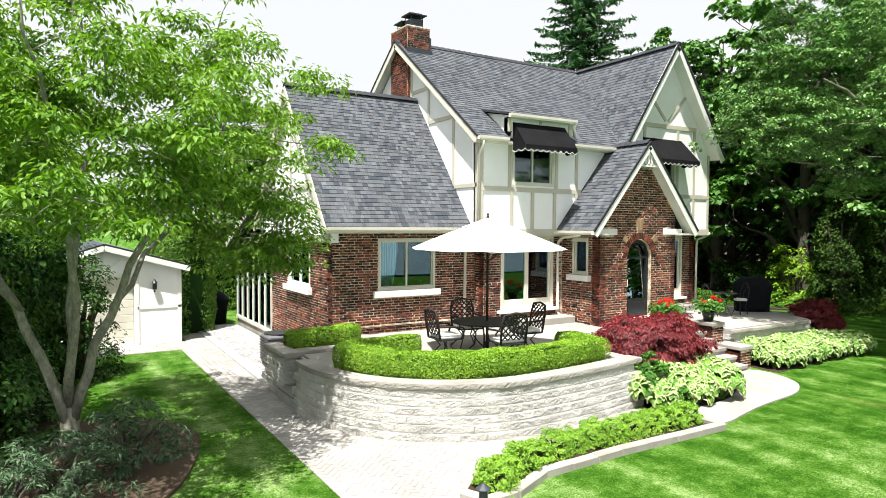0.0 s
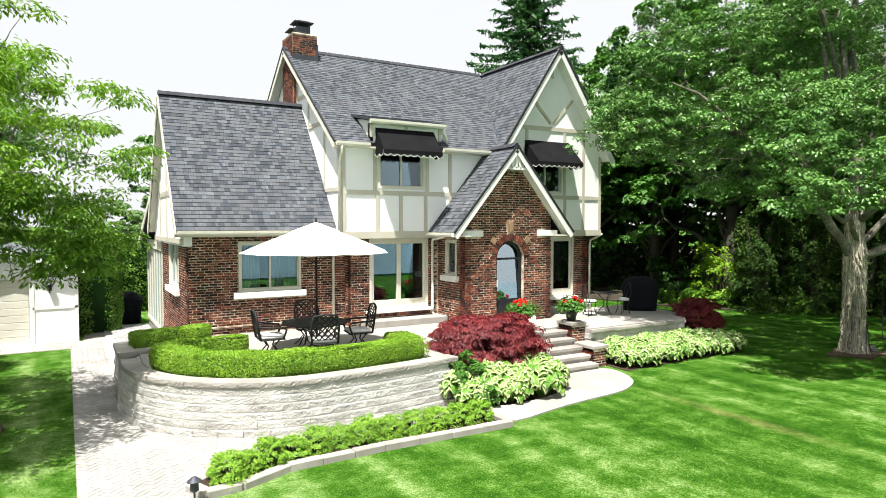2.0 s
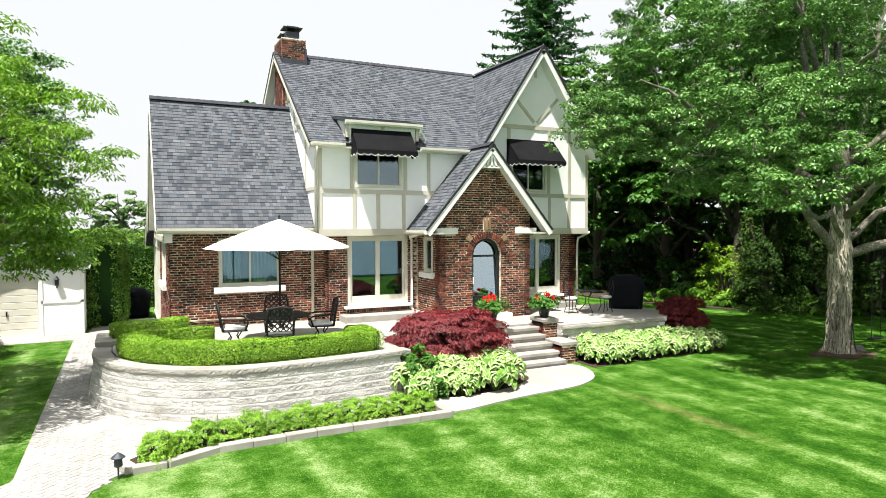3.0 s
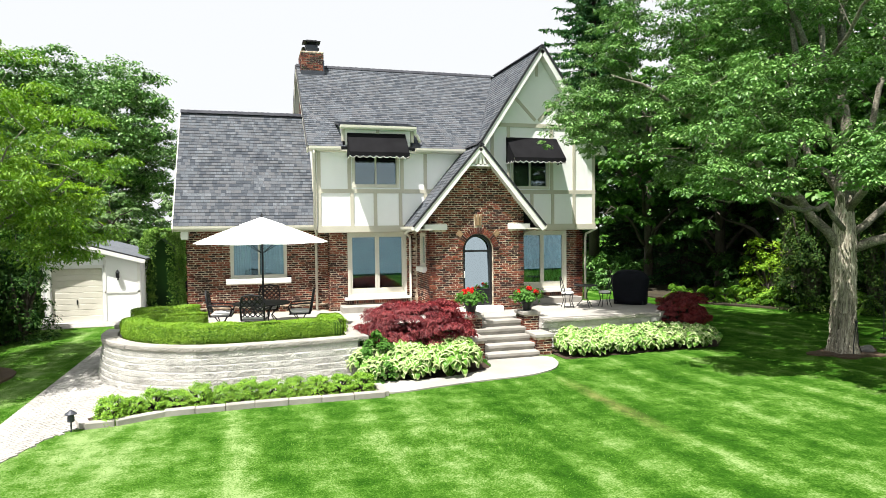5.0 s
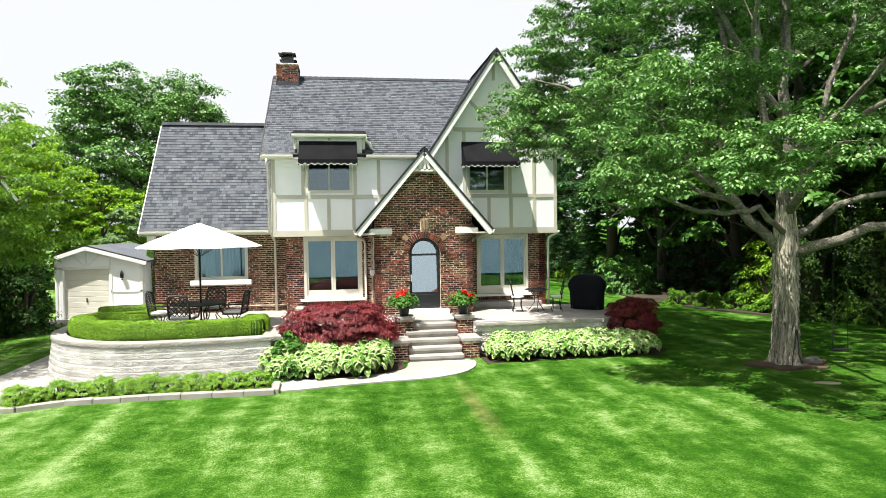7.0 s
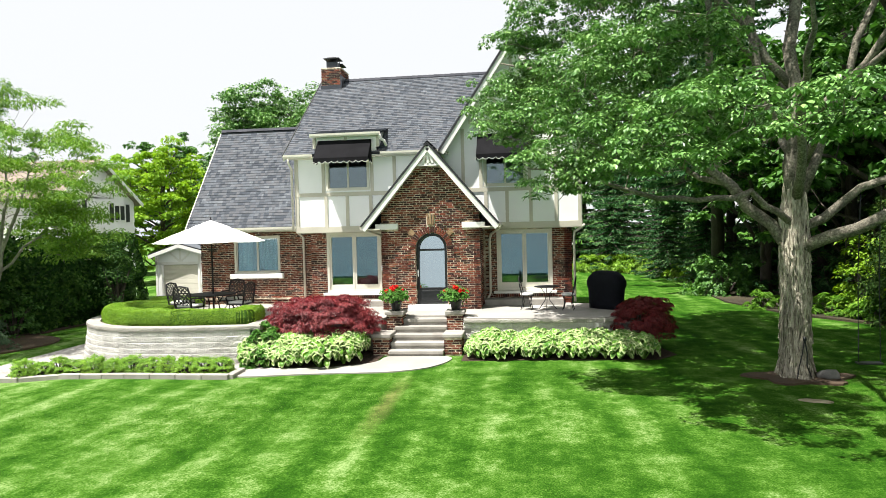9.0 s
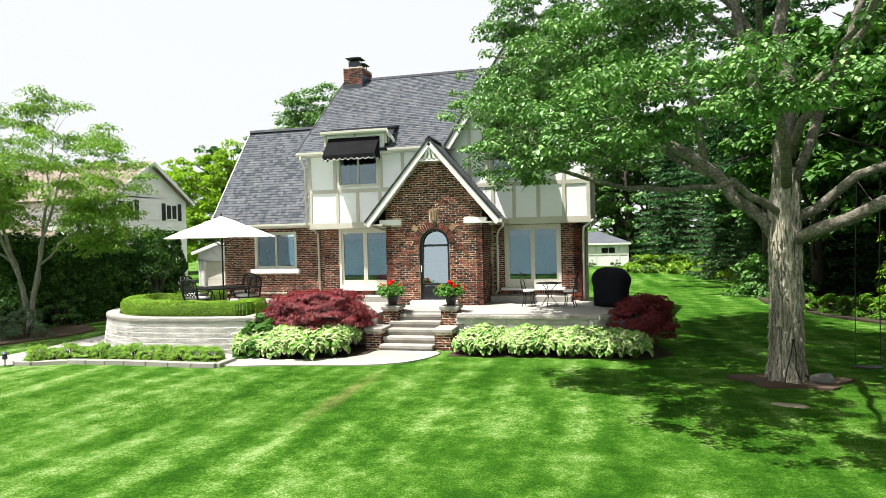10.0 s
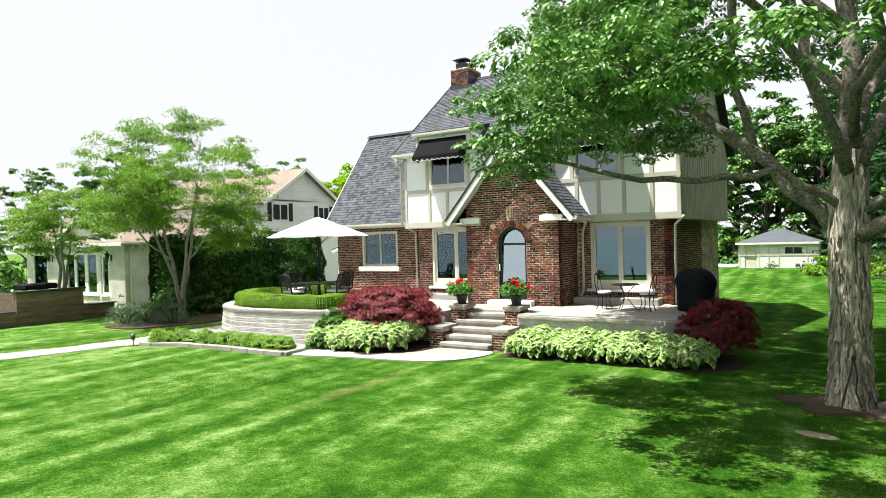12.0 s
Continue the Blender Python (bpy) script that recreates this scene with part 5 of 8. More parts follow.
for at, lo, hi, angles in ((math.pi / 2, 0.76, 1.12, (-0.09, 0.0, 0.09)), (math.pi * 0.22, 0.20, 0.40, (-0.07, 0.0, 0.07)), (math.pi * 0.78, 0.20, 0.40, (-0.07, 0.0, 0.07))):
    for da in angles:      # fans of tan brick over and beside the arch
        b_ = part("fan_brick", boxed(-0.030, 0.030, -0.034, 0.02, (0 if lo > 0.7 else DR) + lo, (0 if lo > 0.7 else DR) + hi - 0.1 * abs(da), bevel=0.004), TAN_BRICK, ent_front)
        b_.matrix_basis = Matrix.Translation((DC, 0, SPRING)) @ Matrix.Rotation(at + da - math.pi / 2, 4, "Y").inverted()
for s in (-1, 1):
    part("kneeler_stone", boxed(*sorted((s * 1.02, s * 1.75)), -0.12, 0.05, 3.50, 3.68, bevel=0.012), WHITE, ent_front, "pale kneeler stone")
for side, place in (("w", pose(-EX, 0, 0, 0, 0, WEST)), ("e", pose(EX, 0, 0, 0, 0, EAST))):
    xr = (-1.6, 0.0) if side == "w" else (0.0, 1.6)
    hole = (-1.10, -0.46, 2.34, 3.40)
    sw = wall_part("entry_wall", house, place, rect(xr[0], xr[1], 0, 4.0), [rect(*hole)] if side == "w" else [], MORTAR, 0.2, "side wall of the brick entry")
    lay_bricks(sw, xr[0], xr[1], 0.93, 3.52, holes=[hole, (hole[0] - 0.14, hole[1] + 0.12, 2.17, 2.34)] if side == "w" else [], budget=150, near=0)
    if side == "w":
        window_unit(house, place, *hole, lights=1, label="narrow white framed entry window")
bm = bmesh.new()
slab(bm, [(0.02 - 0.36, -0.03, 5.50), (0.02 + 0.36, -0.03, 5.50), (0.02, -0.03, 5.95)], 0.02)
part("gable_infill", bm, WHITE, ent_front)
for a, b in (((0.02 - 0.40, -0.26, 5.50), (0.02 + 0.40, -0.26, 5.50)), ((0.02, -0.26, 5.5), (0.02, -0.26, 5.95)), ((-0.14, -0.26, 5.5), (-0.05, -0.26, 5.85)), ((0.18, -0.26, 5.5), (0.09, -0.26, 5.85))):
    board([a, b], 0.07, 0.04, WHITE, name="gable_bracket", parent=ent_front)
part("brick_shelf", boxed(-0.5, 0.55, -0.05, 0.0, 5.44, 5.5), MORTAR, ent_front)

door = part("front_door", wall_bm(arch(DC, DR - 0.01, 1.10, SPRING), [arch(DC, DR - 0.09, 1.62, SPRING)], 0.08), BLACK, house, "black arched front door with a tall glass light")
door.matrix_basis = Matrix.Translation((0, 0.10, 0))
g_ = part("pane", wall_bm(arch(DC, DR - 0.08, 1.6, SPRING), (), 0.008), DOOR_GLASS, door)
g_.matrix_basis = Matrix.Translation((0, 0.04, 1.6)) @ Matrix.Rotation(radians(-3.2), 4, "X") @ Matrix.Translation((0, 0, -1.6))
g_.visible_shadow = False
part("door_rail", boxed(DC - 0.42, DC + 0.42, -0.01, 0.05, 2.80, 2.86), BLACK, door)
part("door_panel", boxed(DC - 0.36, DC + 0.36, -0.014, 0.0, 1.2, 1.54, bevel=0.006), BLACK, door)
part("door_handle", boxed(DC - 0.46, DC - 0.43, -0.07, -0.03, 1.98, 2.20, bevel=0.008), WHITE, door, "pale metal handle")
part("threshold", boxed(DC - 0.75, DC + 0.75, -0.30, 0.12, 0.92, 1.09, bevel=0.012), WHITE, house, "pale stone threshold")
part("entry_ceiling", boxed(-1.5, 1.5, 0.3, 1.5, 3.5, 3.56), PLASTER_IN, house)

# glazed porch behind the wing
porch = part("porch", boxed(-8.75, -4.8, 6.95, 11.2, 0.0, 0.32), CAPSTONE, house, "glazed side porch")
for y in np.linspace(6.95, 11.15, 7):
    part("porch_post", boxed(-8.78, -8.70, y, y + 0.07, 0.32, 3.02), CREAM, porch)
part("porch_rail", boxed(-8.80, -8.68, 6.95, 11.22, 0.32, 0.42), CREAM, porch)
part("porch_beam", boxed(-8.80, -8.66, 6.9, 11.25, 3.0, 3.3), CREAM, porch)
g_ = part("porch_glass", boxed(-8.742, -8.735, 6.97, 11.2, 0.42, 3.0), SCREEN_GLASS, porch)
g_.visible_shadow = False
part("porch_end", boxed(-8.70, -4.8, 11.05, 11.2, 0.32, 3.2), CREAM, porch)
roof_face(house, (-4.8, 11.6, 3.05), (-1, 0, 0), (0, -4.3, 1.7), [(0, 0), (4.25, 0), (4.25, 4.62), (0, 4.62)], budget=0)
board([(-9.06, 11.6, 2.97), (-9.06, 7.3, 4.67)], 0.2, 0.03, CREAM, (-1, 0, 0))

# ---- plants ----
def bark_trunk(bm, pts, radii, depth, sides=64, step=0.05):
    """A trunk whose bark stands off in long uneven ridges and plates."""
    pts = [Vector(p) for p in pts]
    rings, z0 = [], 0.0
    for (a, ra), (b, rb) in zip(zip(pts, radii), list(zip(pts, radii))[1:]):
        n = max(1, int((b - a).length / step))
        for k in range(n):
            c, r = a.lerp(b, k / n), ra + (rb - ra) * k / n
            ring = []
            for s in range(sides):
                th = 2 * math.pi * s / sides
                u, w = math.cos(th), math.sin(th)
                ridge = noise.noise(Vector((u * 4.5, w * 4.5, c.z * 0.55))) + 0.6 * noise.noise(Vector((u * 9, w * 9, c.z * 1.3 + 7)))
                plate = abs(noise.noise(Vector((u * 13, w * 13, c.z * 3.4 + 3)))) + 0.6 * max(0.0, noise.noise(Vector((u * 7, w * 7, c.z * 5 + 11))))
                flare = max(0.0, 0.5 - c.z) * 0.35 * max(0.0, math.cos(5 * th + 0.6))
                q = r * (1 + depth * (ridge * 0.9 - plate * 0.7) + flare)
                ring.append(bm.verts.new(c + Vector((u * q, w * q, 0))))
            rings.append(ring)
    for r0, r1 in zip(rings, rings[1:]):
        for k in range(sides):
            bm.faces.new((r0[k], r0[(k + 1) % sides], r1[(k + 1) % sides], r1[k]))
    bm.faces.new(rings[0][::-1])
    bm.faces.new(rings[-1])


def tree(name, label, base, limbs, lobes, clusters, per, size, bark, leaf, seed, spread=0.42, flat=0.55, narrow=0.62, low=None, twig=0.03, group="", category="tree", sides=8, shaggy=0.0, sprays=8, even=0.8, limb_bark=None, tuft=0.0, droop=0.7, loose=0.28):
    """A tree: limbs as (points, radii), and leaf clumps filled into lobes (centre, radii), each clump on its own twig."""
    g = np.random.default_rng(seed)
    t = thing(name, label, category, base, group=group)
    nodes = []
    trunk_pts, trunk_r = limbs[0]
    bm = bmesh.new()
    if shaggy:
        bark_trunk(bm, trunk_pts, trunk_r, shaggy)
    else:
        tube(bm, trunk_pts, trunk_r, sides + 4)
    part("trunk", bm, bark, t, smooth=True)
    bm = bmesh.new()
    for pts, radii in limbs:
        fine = []
        for a, b in zip(pts, pts[1:]):
            a, b = Vector(a), Vector(b)
            for k in range(4):
                fine.append(a.lerp(b, k / 4))
        fine.append(Vector(pts[-1]))
        nodes += fine[3:]
    for pts, radii in limbs[1:]:
        fine, fr = [], []
        for i, (a, b) in enumerate(zip(pts, pts[1:])):
            a, b = Vector(a), Vector(b)
            for k in range(3):
                w = Vector(g.normal(0, 0.05, 3)) * (a - b).length * 0.6 if (i or k) else Vector()
                fine.append(a.lerp(b, k / 3) + w)
                fr.append(radii[i] + (radii[i + 1] - radii[i]) * k / 3)
        fine.append(Vector(pts[-1]))
        fr.append(radii[-1])
        tube(bm, fine, fr, sides)
    nd = np.array([tuple(p) for p in nodes])
    vol = np.array([r[0] * r[1] * r[2] for _, r in lobes], float) ** even
    pick = g.choice(len(lobes), clusters, p=vol / vol.sum())
    d = g.normal(0, 1, (clusters, 3))
    d /= np.linalg.norm(d, axis=1, keepdims=True)
    rad = g.uniform(0.12, 1.0, clusters) ** 0.42
    cc = np.array([lobes[i][0] for i in pick], float) + d * rad[:, None] * np.array([lobes[i][1] for i in pick], float)
    if low:
        keep = np.array([low(*p) for p in cc])
        cc, d = cc[keep], d[keep]
    near_limb = np.array([np.linalg.norm(nd - p, axis=1).min() for p in cc])
    for i in np.argsort(near_limb):
        p = cc[i]
        k = np.argmin(np.linalg.norm(nd - p, axis=1) + 0.4 * np.maximum(nd[:, 2] - p[2], 0))
        a, b = Vector(nd[k]), Vector(p)
        L = (b - a).length
        mid = a.lerp(b, 0.5) + Vector((0, 0, 0.10 * L)) + Vector(g.normal(0, 0.09, 3)) * L
        tube(bm, [a, mid, b], [twig * (0.5 + 0.3 * L ** 0.5), twig * 0.55, twig * 0.25], 4, cap=False)
        nd = np.vstack([nd, [tuple(mid)], [p]])
    part("branchwork", bm, limb_bark or bark, t, smooth=True, kind="stuff")
    # each bough is a flattened dome of twig ends, and each twig end a tuft of leaves
    q = g.normal(0, 1, (len(cc), sprays, 3))
    q[..., 2] = np.abs(q[..., 2])
    q /= np.linalg.norm(q, axis=2, keepdims=True)
    off = q * np.array([spread, spread, spread * flat]) * g.uniform(0.5, 1.4, (len(cc), 1, 1)) * g.uniform(0.45, 1.0, (len(cc), sprays, 1))
    sp = (cc[:, None, :] + off).reshape(-1, 3)
    pos, nr, tip = tufts(sp, tuft or spread * 0.42, per, g, droop=droop, loose=loose)
    part_of("crown", laid_leaves("crown", pos, nr, tip, size, leaf, g, OVAL, narrow), t)
    return t


def hedge(name, label, line, half, z0, z1, size, density, mat, core_mat, seed, wobble=0.03, category="hedge", round_=0.7, soft=1.0):
    """A clipped hedge along a line: a dark core of stems and a dense shell of small leaves."""
    g = np.random.default_rng(seed)
    t = thing(name, label, category)
    pts = [Vector(p) for p in line]
    L = sum((b - a).length for a, b in zip(pts, pts[1:]))
    hgt = z1 - z0
    # core
    bm = bmesh.new()
    rings = []
    for s in np.linspace(-half * 0.5, L + half * 0.5, max(8, int(L / 0.2))):
        sc = min(max(s, 0), L)
        p, d = along(pts, sc)
        p = p + d * (s - sc)
        n = Vector((d.y, -d.x, 0))
        w = half * 0.8 * (1 - 0.5 * abs(s - sc) / half)
        rings.append([bm.verts.new(p + n * (w * sx) + UP * (z0 + hgt * sz)) for sx, sz in ((-0.9, 0), (-1, 0.5), (-0.7, 0.8), (0, 0.9), (0.7, 0.8), (1, 0.5), (0.9, 0))])
    for a, b in zip(rings, rings[1:]):
        for i in range(6):
            bm.faces.new((a[i], a[i + 1], b[i + 1], b[i]))
    bm.faces.new(rings[0])
    bm.faces.new(rings[-1][::-1])
    part("core", bm, core_mat, t)
    # leaves round the profile, ends included
    per = 2 * hgt + 2 * half
    n_leaf = int((L * per + 2 * half * hgt * 2) * density)
    s = g.uniform(-half * 0.95, L + half * 0.95, n_leaf)
    at_end = g.uniform(0, 1, n_leaf) < 1.6 * half / (L + 2 * half)      # fuller ends
    s[at_end] = np.where(g.uniform(0, 1, at_end.sum()) < 0.5, -half * g.uniform(0, 0.98, at_end.sum()), L + half * g.uniform(0, 0.98, at_end.sum()))
    u = g.uniform(0, 1, n_leaf)
    P, N = np.zeros((n_leaf, 3)), np.zeros((n_leaf, 3))
    side = g.uniform(0, per, n_leaf)
    for i in range(n_leaf):
        sc = min(max(s[i], 0), L)
        p, d = along(pts, sc)
        n = Vector((d.y, -d.x, 0))
        over = s[i] - sc
        shrink = math.sqrt(max(0.0, 1 - (over / half) ** 2)) if over else 1.0
        q = side[i]
        if q < hgt:
            x, z, nn = -half, q, (-1, 0)
        elif q < hgt + 2 * half:
            x, z, nn = -half + (q - hgt), hgt, (0, 1)
        else:
            x, z, nn = half, q - hgt - 2 * half, (1, 0)
        if z > hgt * round_:   # rounded shoulders
            k = (z - hgt * round_) / (hgt * (1 - round_))
            x *= 1 - 0.16 * soft * k * k
        if abs(x) > half * 0.7 and nn[1]:
            z -= (abs(x) / half - 0.7) * hgt * 0.22 * soft
        if soft > 1 and z < hgt * 0.35:     # drawn in at the foot
            x *= 0.86 + 0.4 * z / hgt
        z *= 1 - 0.28 * (soft - 1) * (over / half) ** 2
        w = wobble * noise.noise(Vector((sc * 1.6 + seed, z * 1.7, x * 2))) * 2 + g.normal(0, wobble * 0.35)
        pos = p + n * ((x + nn[0] * w) * shrink) + d * over + UP * (z0 + z + nn[1] * w)
        P[i] = pos
        N[i] = n * nn[0] + UP * (nn[1] + 0.25) + (d * (over / half) if over else Vector())
    part_of("foliage", leaf_cloud("foliage", P, N, size, size * 0.68, mat, jitter=0.55, gen=g), t)
    return t


def mound(name, label, at, rx, ry, h, n, size, mat, seed, narrow=0.5, jitter=0.7, skirt=0.0, lump=0.12, group="", category="shrub", stems=BARK_DARK, droop=0.4, clump=40, reach=0.2, flat=0.8):
    """A rounded shrub: short stems and a dome of leafy twig ends."""
    g = np.random.default_rng(seed)
    t = thing(name, label, category, at, group=group)
    bm = bmesh.new()
    for k in range(7):
        a = 2 * math.pi * k / 7 + g.uniform(-0.3, 0.3)
        tube(bm, [(0.04 * math.cos(a), 0.04 * math.sin(a), -0.05), (rx * 0.35 * math.cos(a), ry * 0.35 * math.sin(a), h * 0.45), (rx * 0.7 * math.cos(a), ry * 0.7 * math.sin(a), h * 0.72)], [0.03 * h + 0.01, 0.02 * h + 0.006, 0.006], 5)
    part("stemwork", bm, stems, t, kind="stuff")
    k = max(1, n // clump)
    v = g.normal(0, 1, (k, 3))
    v[:, 2] = np.abs(v[:, 2]) * 1.15 - skirt
    v /= np.linalg.norm(v, axis=1, keepdims=True)
    lump_at = np.array([noise.noise(Vector((x * 2.3 + seed, y * 2.3, z * 2.3))) for x, y, z in v])
    r = (1 + lump * 2 * lump_at) * g.uniform(0.55, 1.0, k) ** 0.5
    pos, nr, tip = tufts(v * r[:, None] * np.array([rx, ry, h]), reach * math.sqrt(rx * h), clump, g, flat=flat, droop=droop, loose=jitter * 0.5)
    nr += np.repeat(v, clump, axis=0) * 0.5
    part_of("foliage", laid_leaves("foliage", pos, nr, tip, size, mat, g, OVAL, narrow), t)
    return t


# box hedge on the retaining wall
def inset(line, by):
    out = []
    for i, p in enumerate(line):
        d = (line[min(i + 1, len(line) - 1)] - line[max(i - 1, 0)]).normalized()
        out.append(p + Vector((-d.y, d.x, 0)) * by)
    return out


inner = [p for p in inset(LINE, 0.70) if p.x < -4.75]
front_line = [Vector((-8.3, -1.02, 0)), Vector((-9.1, -0.98, 0)), Vector((-9.52, -1.06, 0))] + inner[6:] + [Vector((-4.95, -3.0, 0)), Vector((-4.93, -2.45, 0))]
for _ in range(3):      # ease the corners of the line
    front_line = [front_line[0]] + [q for a, b in zip(front_line, front_line[1:]) for q in (a.lerp(b, 0.25), a.lerp(b, 0.75))] + [front_line[-1]]
hedge("box_hedge", "clipped bright green box hedge on the curved stone wall", front_line, 0.33, 0.93, 1.38, 0.038, 4600, L_BOX, L_ARB, 11, wobble=0.030, round_=0.7, soft=1.25)
hedge("box_hedge", "short clipped box hedge on the square planter wall", [(-9.9, 1.15, 0), (-8.65, 1.25, 0)], 0.32, 0.95, 1.32, 0.038, 4600, L_BOX, L_ARB, 12, wobble=0.030, round_=0.7, soft=1.25)
# small box shrubs behind the kerb
first = mound("box_shrub", "small rounded light green box shrub in the kerb bed", (-4.55, -5.2, 0.02), 0.30, 0.30, 0.44, 10400, 0.028, L_SHRUB, 21, narrow=0.7, skirt=0.5, lump=0.06, clump=40, reach=0.2, group="box shrubs behind the kerb", jitter=1.0)
for i, (x, y) in enumerate([(-5.02, -5.2), (-5.5, -5.17), (-5.98, -5.19), (-6.46, -5.17), (-6.94, -5.18), (-7.42, -5.2), (-7.88, -5.26), (-8.32, -5.34), (-8.72, -5.46), (-9.1, -5.62), (-9.42, -5.8)]):
    c = copy_thing(first, pose(x, y, 0.02, 0, 0, 47 * i))
    c.scale = [1.0 + 0.1 * math.sin(i * 2.1), 1.0 + 0.1 * math.cos(i * 1.7), 1.0 + 0.12 * math.sin(i * 3.3)]

# red laceleaf maples
mound("laceleaf_maple", "dark red weeping laceleaf maple beside the steps", (-2.65, -2.75, 0.86), 1.46, 0.92, 0.80, 46000, 0.085, L_RED, 31, narrow=0.26, jitter=0.5, skirt=0.25, lump=0.16, droop=0.6, clump=110, reach=0.2, flat=0.5)
mound("leafy_shrub", "dark green broad-leaved perennial against the retaining wall", (-4.0, -3.75, 0.02), 0.5, 0.85, 0.98, 3600, 0.12, L_GERANIUM, 33, narrow=0.5, jitter=0.8, skirt=0.35, lump=0.15, group="perennials by the wall")
mound("leafy_shrub", "dark green broad-leaved perennial before the hostas", (-3.95, -4.45, 0.02), 0.36, 0.3, 0.5, 1400, 0.11, L_GERANIUM, 34, narrow=0.5, jitter=0.8, skirt=0.35, lump=0.15, group="perennials by the wall")
mound("laceleaf_maple", "dark red weeping laceleaf maple at the patio corner", (6.2, -1.75, 0.50), 0.79, 0.77, 0.95, 28000, 0.085, L_RED, 32, narrow=0.26, jitter=0.5, skirt=0.25, lump=0.14, droop=0.6, clump=110, reach=0.2, flat=0.5)


# hostas: broad leaves with pale margins
def hosta_leaf(seed, w, L):
    g = np.random.default_rng(seed)
    vs, fs, fm = [], [], []
    n = 6
    for i in range(n + 1):
        s = i / n
        ww = w * math.sin(math.pi * min(0.10 + 0.88 * s ** 0.9, 1)) ** 0.55
        x = L * s
        z = 0.05 * math.sin(s * 2.8) - 0.07 * s * s * L / 0.2
        for k, m in enumerate((-1, -0.87, 0, 0.87, 1)):
            vs.append((x, ww * m / 2, z + 0.05 * abs(m) * w / 0.18 - 0.03 * (abs(m) == 1) + g.normal(0, 0.003)))
    for i in range(n):
        for k in range(4):
            a = i * 5 + k
            fs.append((a, a + 5, a + 6, a + 1))
            fm.append(1 if k in (0, 3) or i == n - 1 else 0)
    return mesh_of("leaf", vs, fs, [L_HOSTA, L_HOSTA_RIM], fm, True)


HOSTA_LEAVES = [hosta_leaf(s, 0.108 + 0.010 * s, 0.138 + 0.012 * s) for s in range(4)]
HOSTA_LABEL = "leafy hosta with green leaves edged in cream"
hostas = []


def joined_leaves(name, poses, g):
    """Many hosta leaves in one mesh."""
    vs, fs, fm = [], [], []
    for m in poses:
        me = HOSTA_LEAVES[g.integers(4)]
        k = len(vs)
        vs += [m @ v.co for v in me.vertices]
        fs += [[k + i for i in f.vertices] for f in me.polygons]
        fm += [f.material_index for f in me.polygons]
    return mesh_of(name, vs, fs, [L_HOSTA, L_HOSTA_RIM], fm, True)


for v in range(3):
    g = np.random.default_rng(60 + v)
    h = thing("hosta", HOSTA_LABEL, "hosta", (0, 0, 0), group="hostas in the beds")
    bm = bmesh.new()
    under = []
    for k in range(128):
        tier = g.uniform(0, 1)
        a = 2.4 * k + g.uniform(-0.3, 0.3)
        r = 0.03 + 0.33 * tier ** 0.7
        z = 0.50 * math.sqrt(max(0.05, 1 - (r / 0.42) ** 2)) * g.uniform(0.86, 1.04)
        p = (r * math.cos(a), r * math.sin(a), z)
        m = pose(*p, 0, 0, math.degrees(a) + g.uniform(-90, 90)) @ pose(0, 0, 0, g.uniform(-30, 30), -2 + 40 * tier ** 2 + g.uniform(-28, 28), 0) @ Matrix.Translation((-0.09, 0, 0))
        if k >= 112:      # the lowest leaves droop outwards to the soil
            p = (0.31 * math.cos(a), 0.31 * math.sin(a), 0.10 + 0.16 * tier)
            m = pose(*p, 0, 0, math.degrees(a) + g.uniform(-45, 45)) @ pose(0, 0, 0, g.uniform(-25, 25), 30 + g.uniform(-18, 22), 0) @ Matrix.Translation((-0.06, 0, 0))
        if k < 30:
            tube(bm, [(0.02 * math.cos(a), 0.02 * math.sin(a), -0.03), (0.6 * p[0], 0.6 * p[1], z * 0.75), (p[0] * 0.95, p[1] * 0.95, z * 0.95)], [0.008, 0.007, 0.005], 4, cap=False)
            part_of("leaf", HOSTA_LEAVES[g.integers(4)], h, at=m)
        else:
            under.append(m)
    part_of("leafage", joined_leaves("leafage", under, g), h, kind="stuff")
    part("stalkwork", bm, L_HOSTA, h, kind="stuff")
    hostas.append(h)
spots = [(x + 0.12 * math.sin(5 * x), y + 0.1 * math.cos(9 * x), 1.0) for y, x0, x1 in ((-4.28, -4.0, -2.2), (-3.88, -4.15, -1.3), (-3.48, -4.1, -1.25), (-3.1, -4.1, -1.35)) for x in np.arange(x0, x1, 0.41)]
spots += [(x + 0.12 * math.sin(5 * x), y + 0.1 * math.cos(9 * x), 1.0) for y, x0, x1 in ((-3.2, 1.55, 6.1), (-2.78, 1.6, 6.2), (-2.42, 1.7, 5.4)) for x in np.arange(x0, x1, 0.41)]
for i, (x, y, s) in enumerate(spots):
    m = pose(x, y, 0.02 + (0.12 * (y + 4.3) if x < 0 else 0.1 * (y + 3.3)), 0, 0, 67 * i)
    if i < 3:
        hostas[i].matrix_basis = m
    else:
        hostas[i % 3].scale = [1, 1, 1]
        c = copy_thing(hostas[i % 3], m)
        k = (1.10 if x < 0 else 0.90) + 0.2 * ((i * 37) % 10) / 10
        c.scale = (k, k, k)

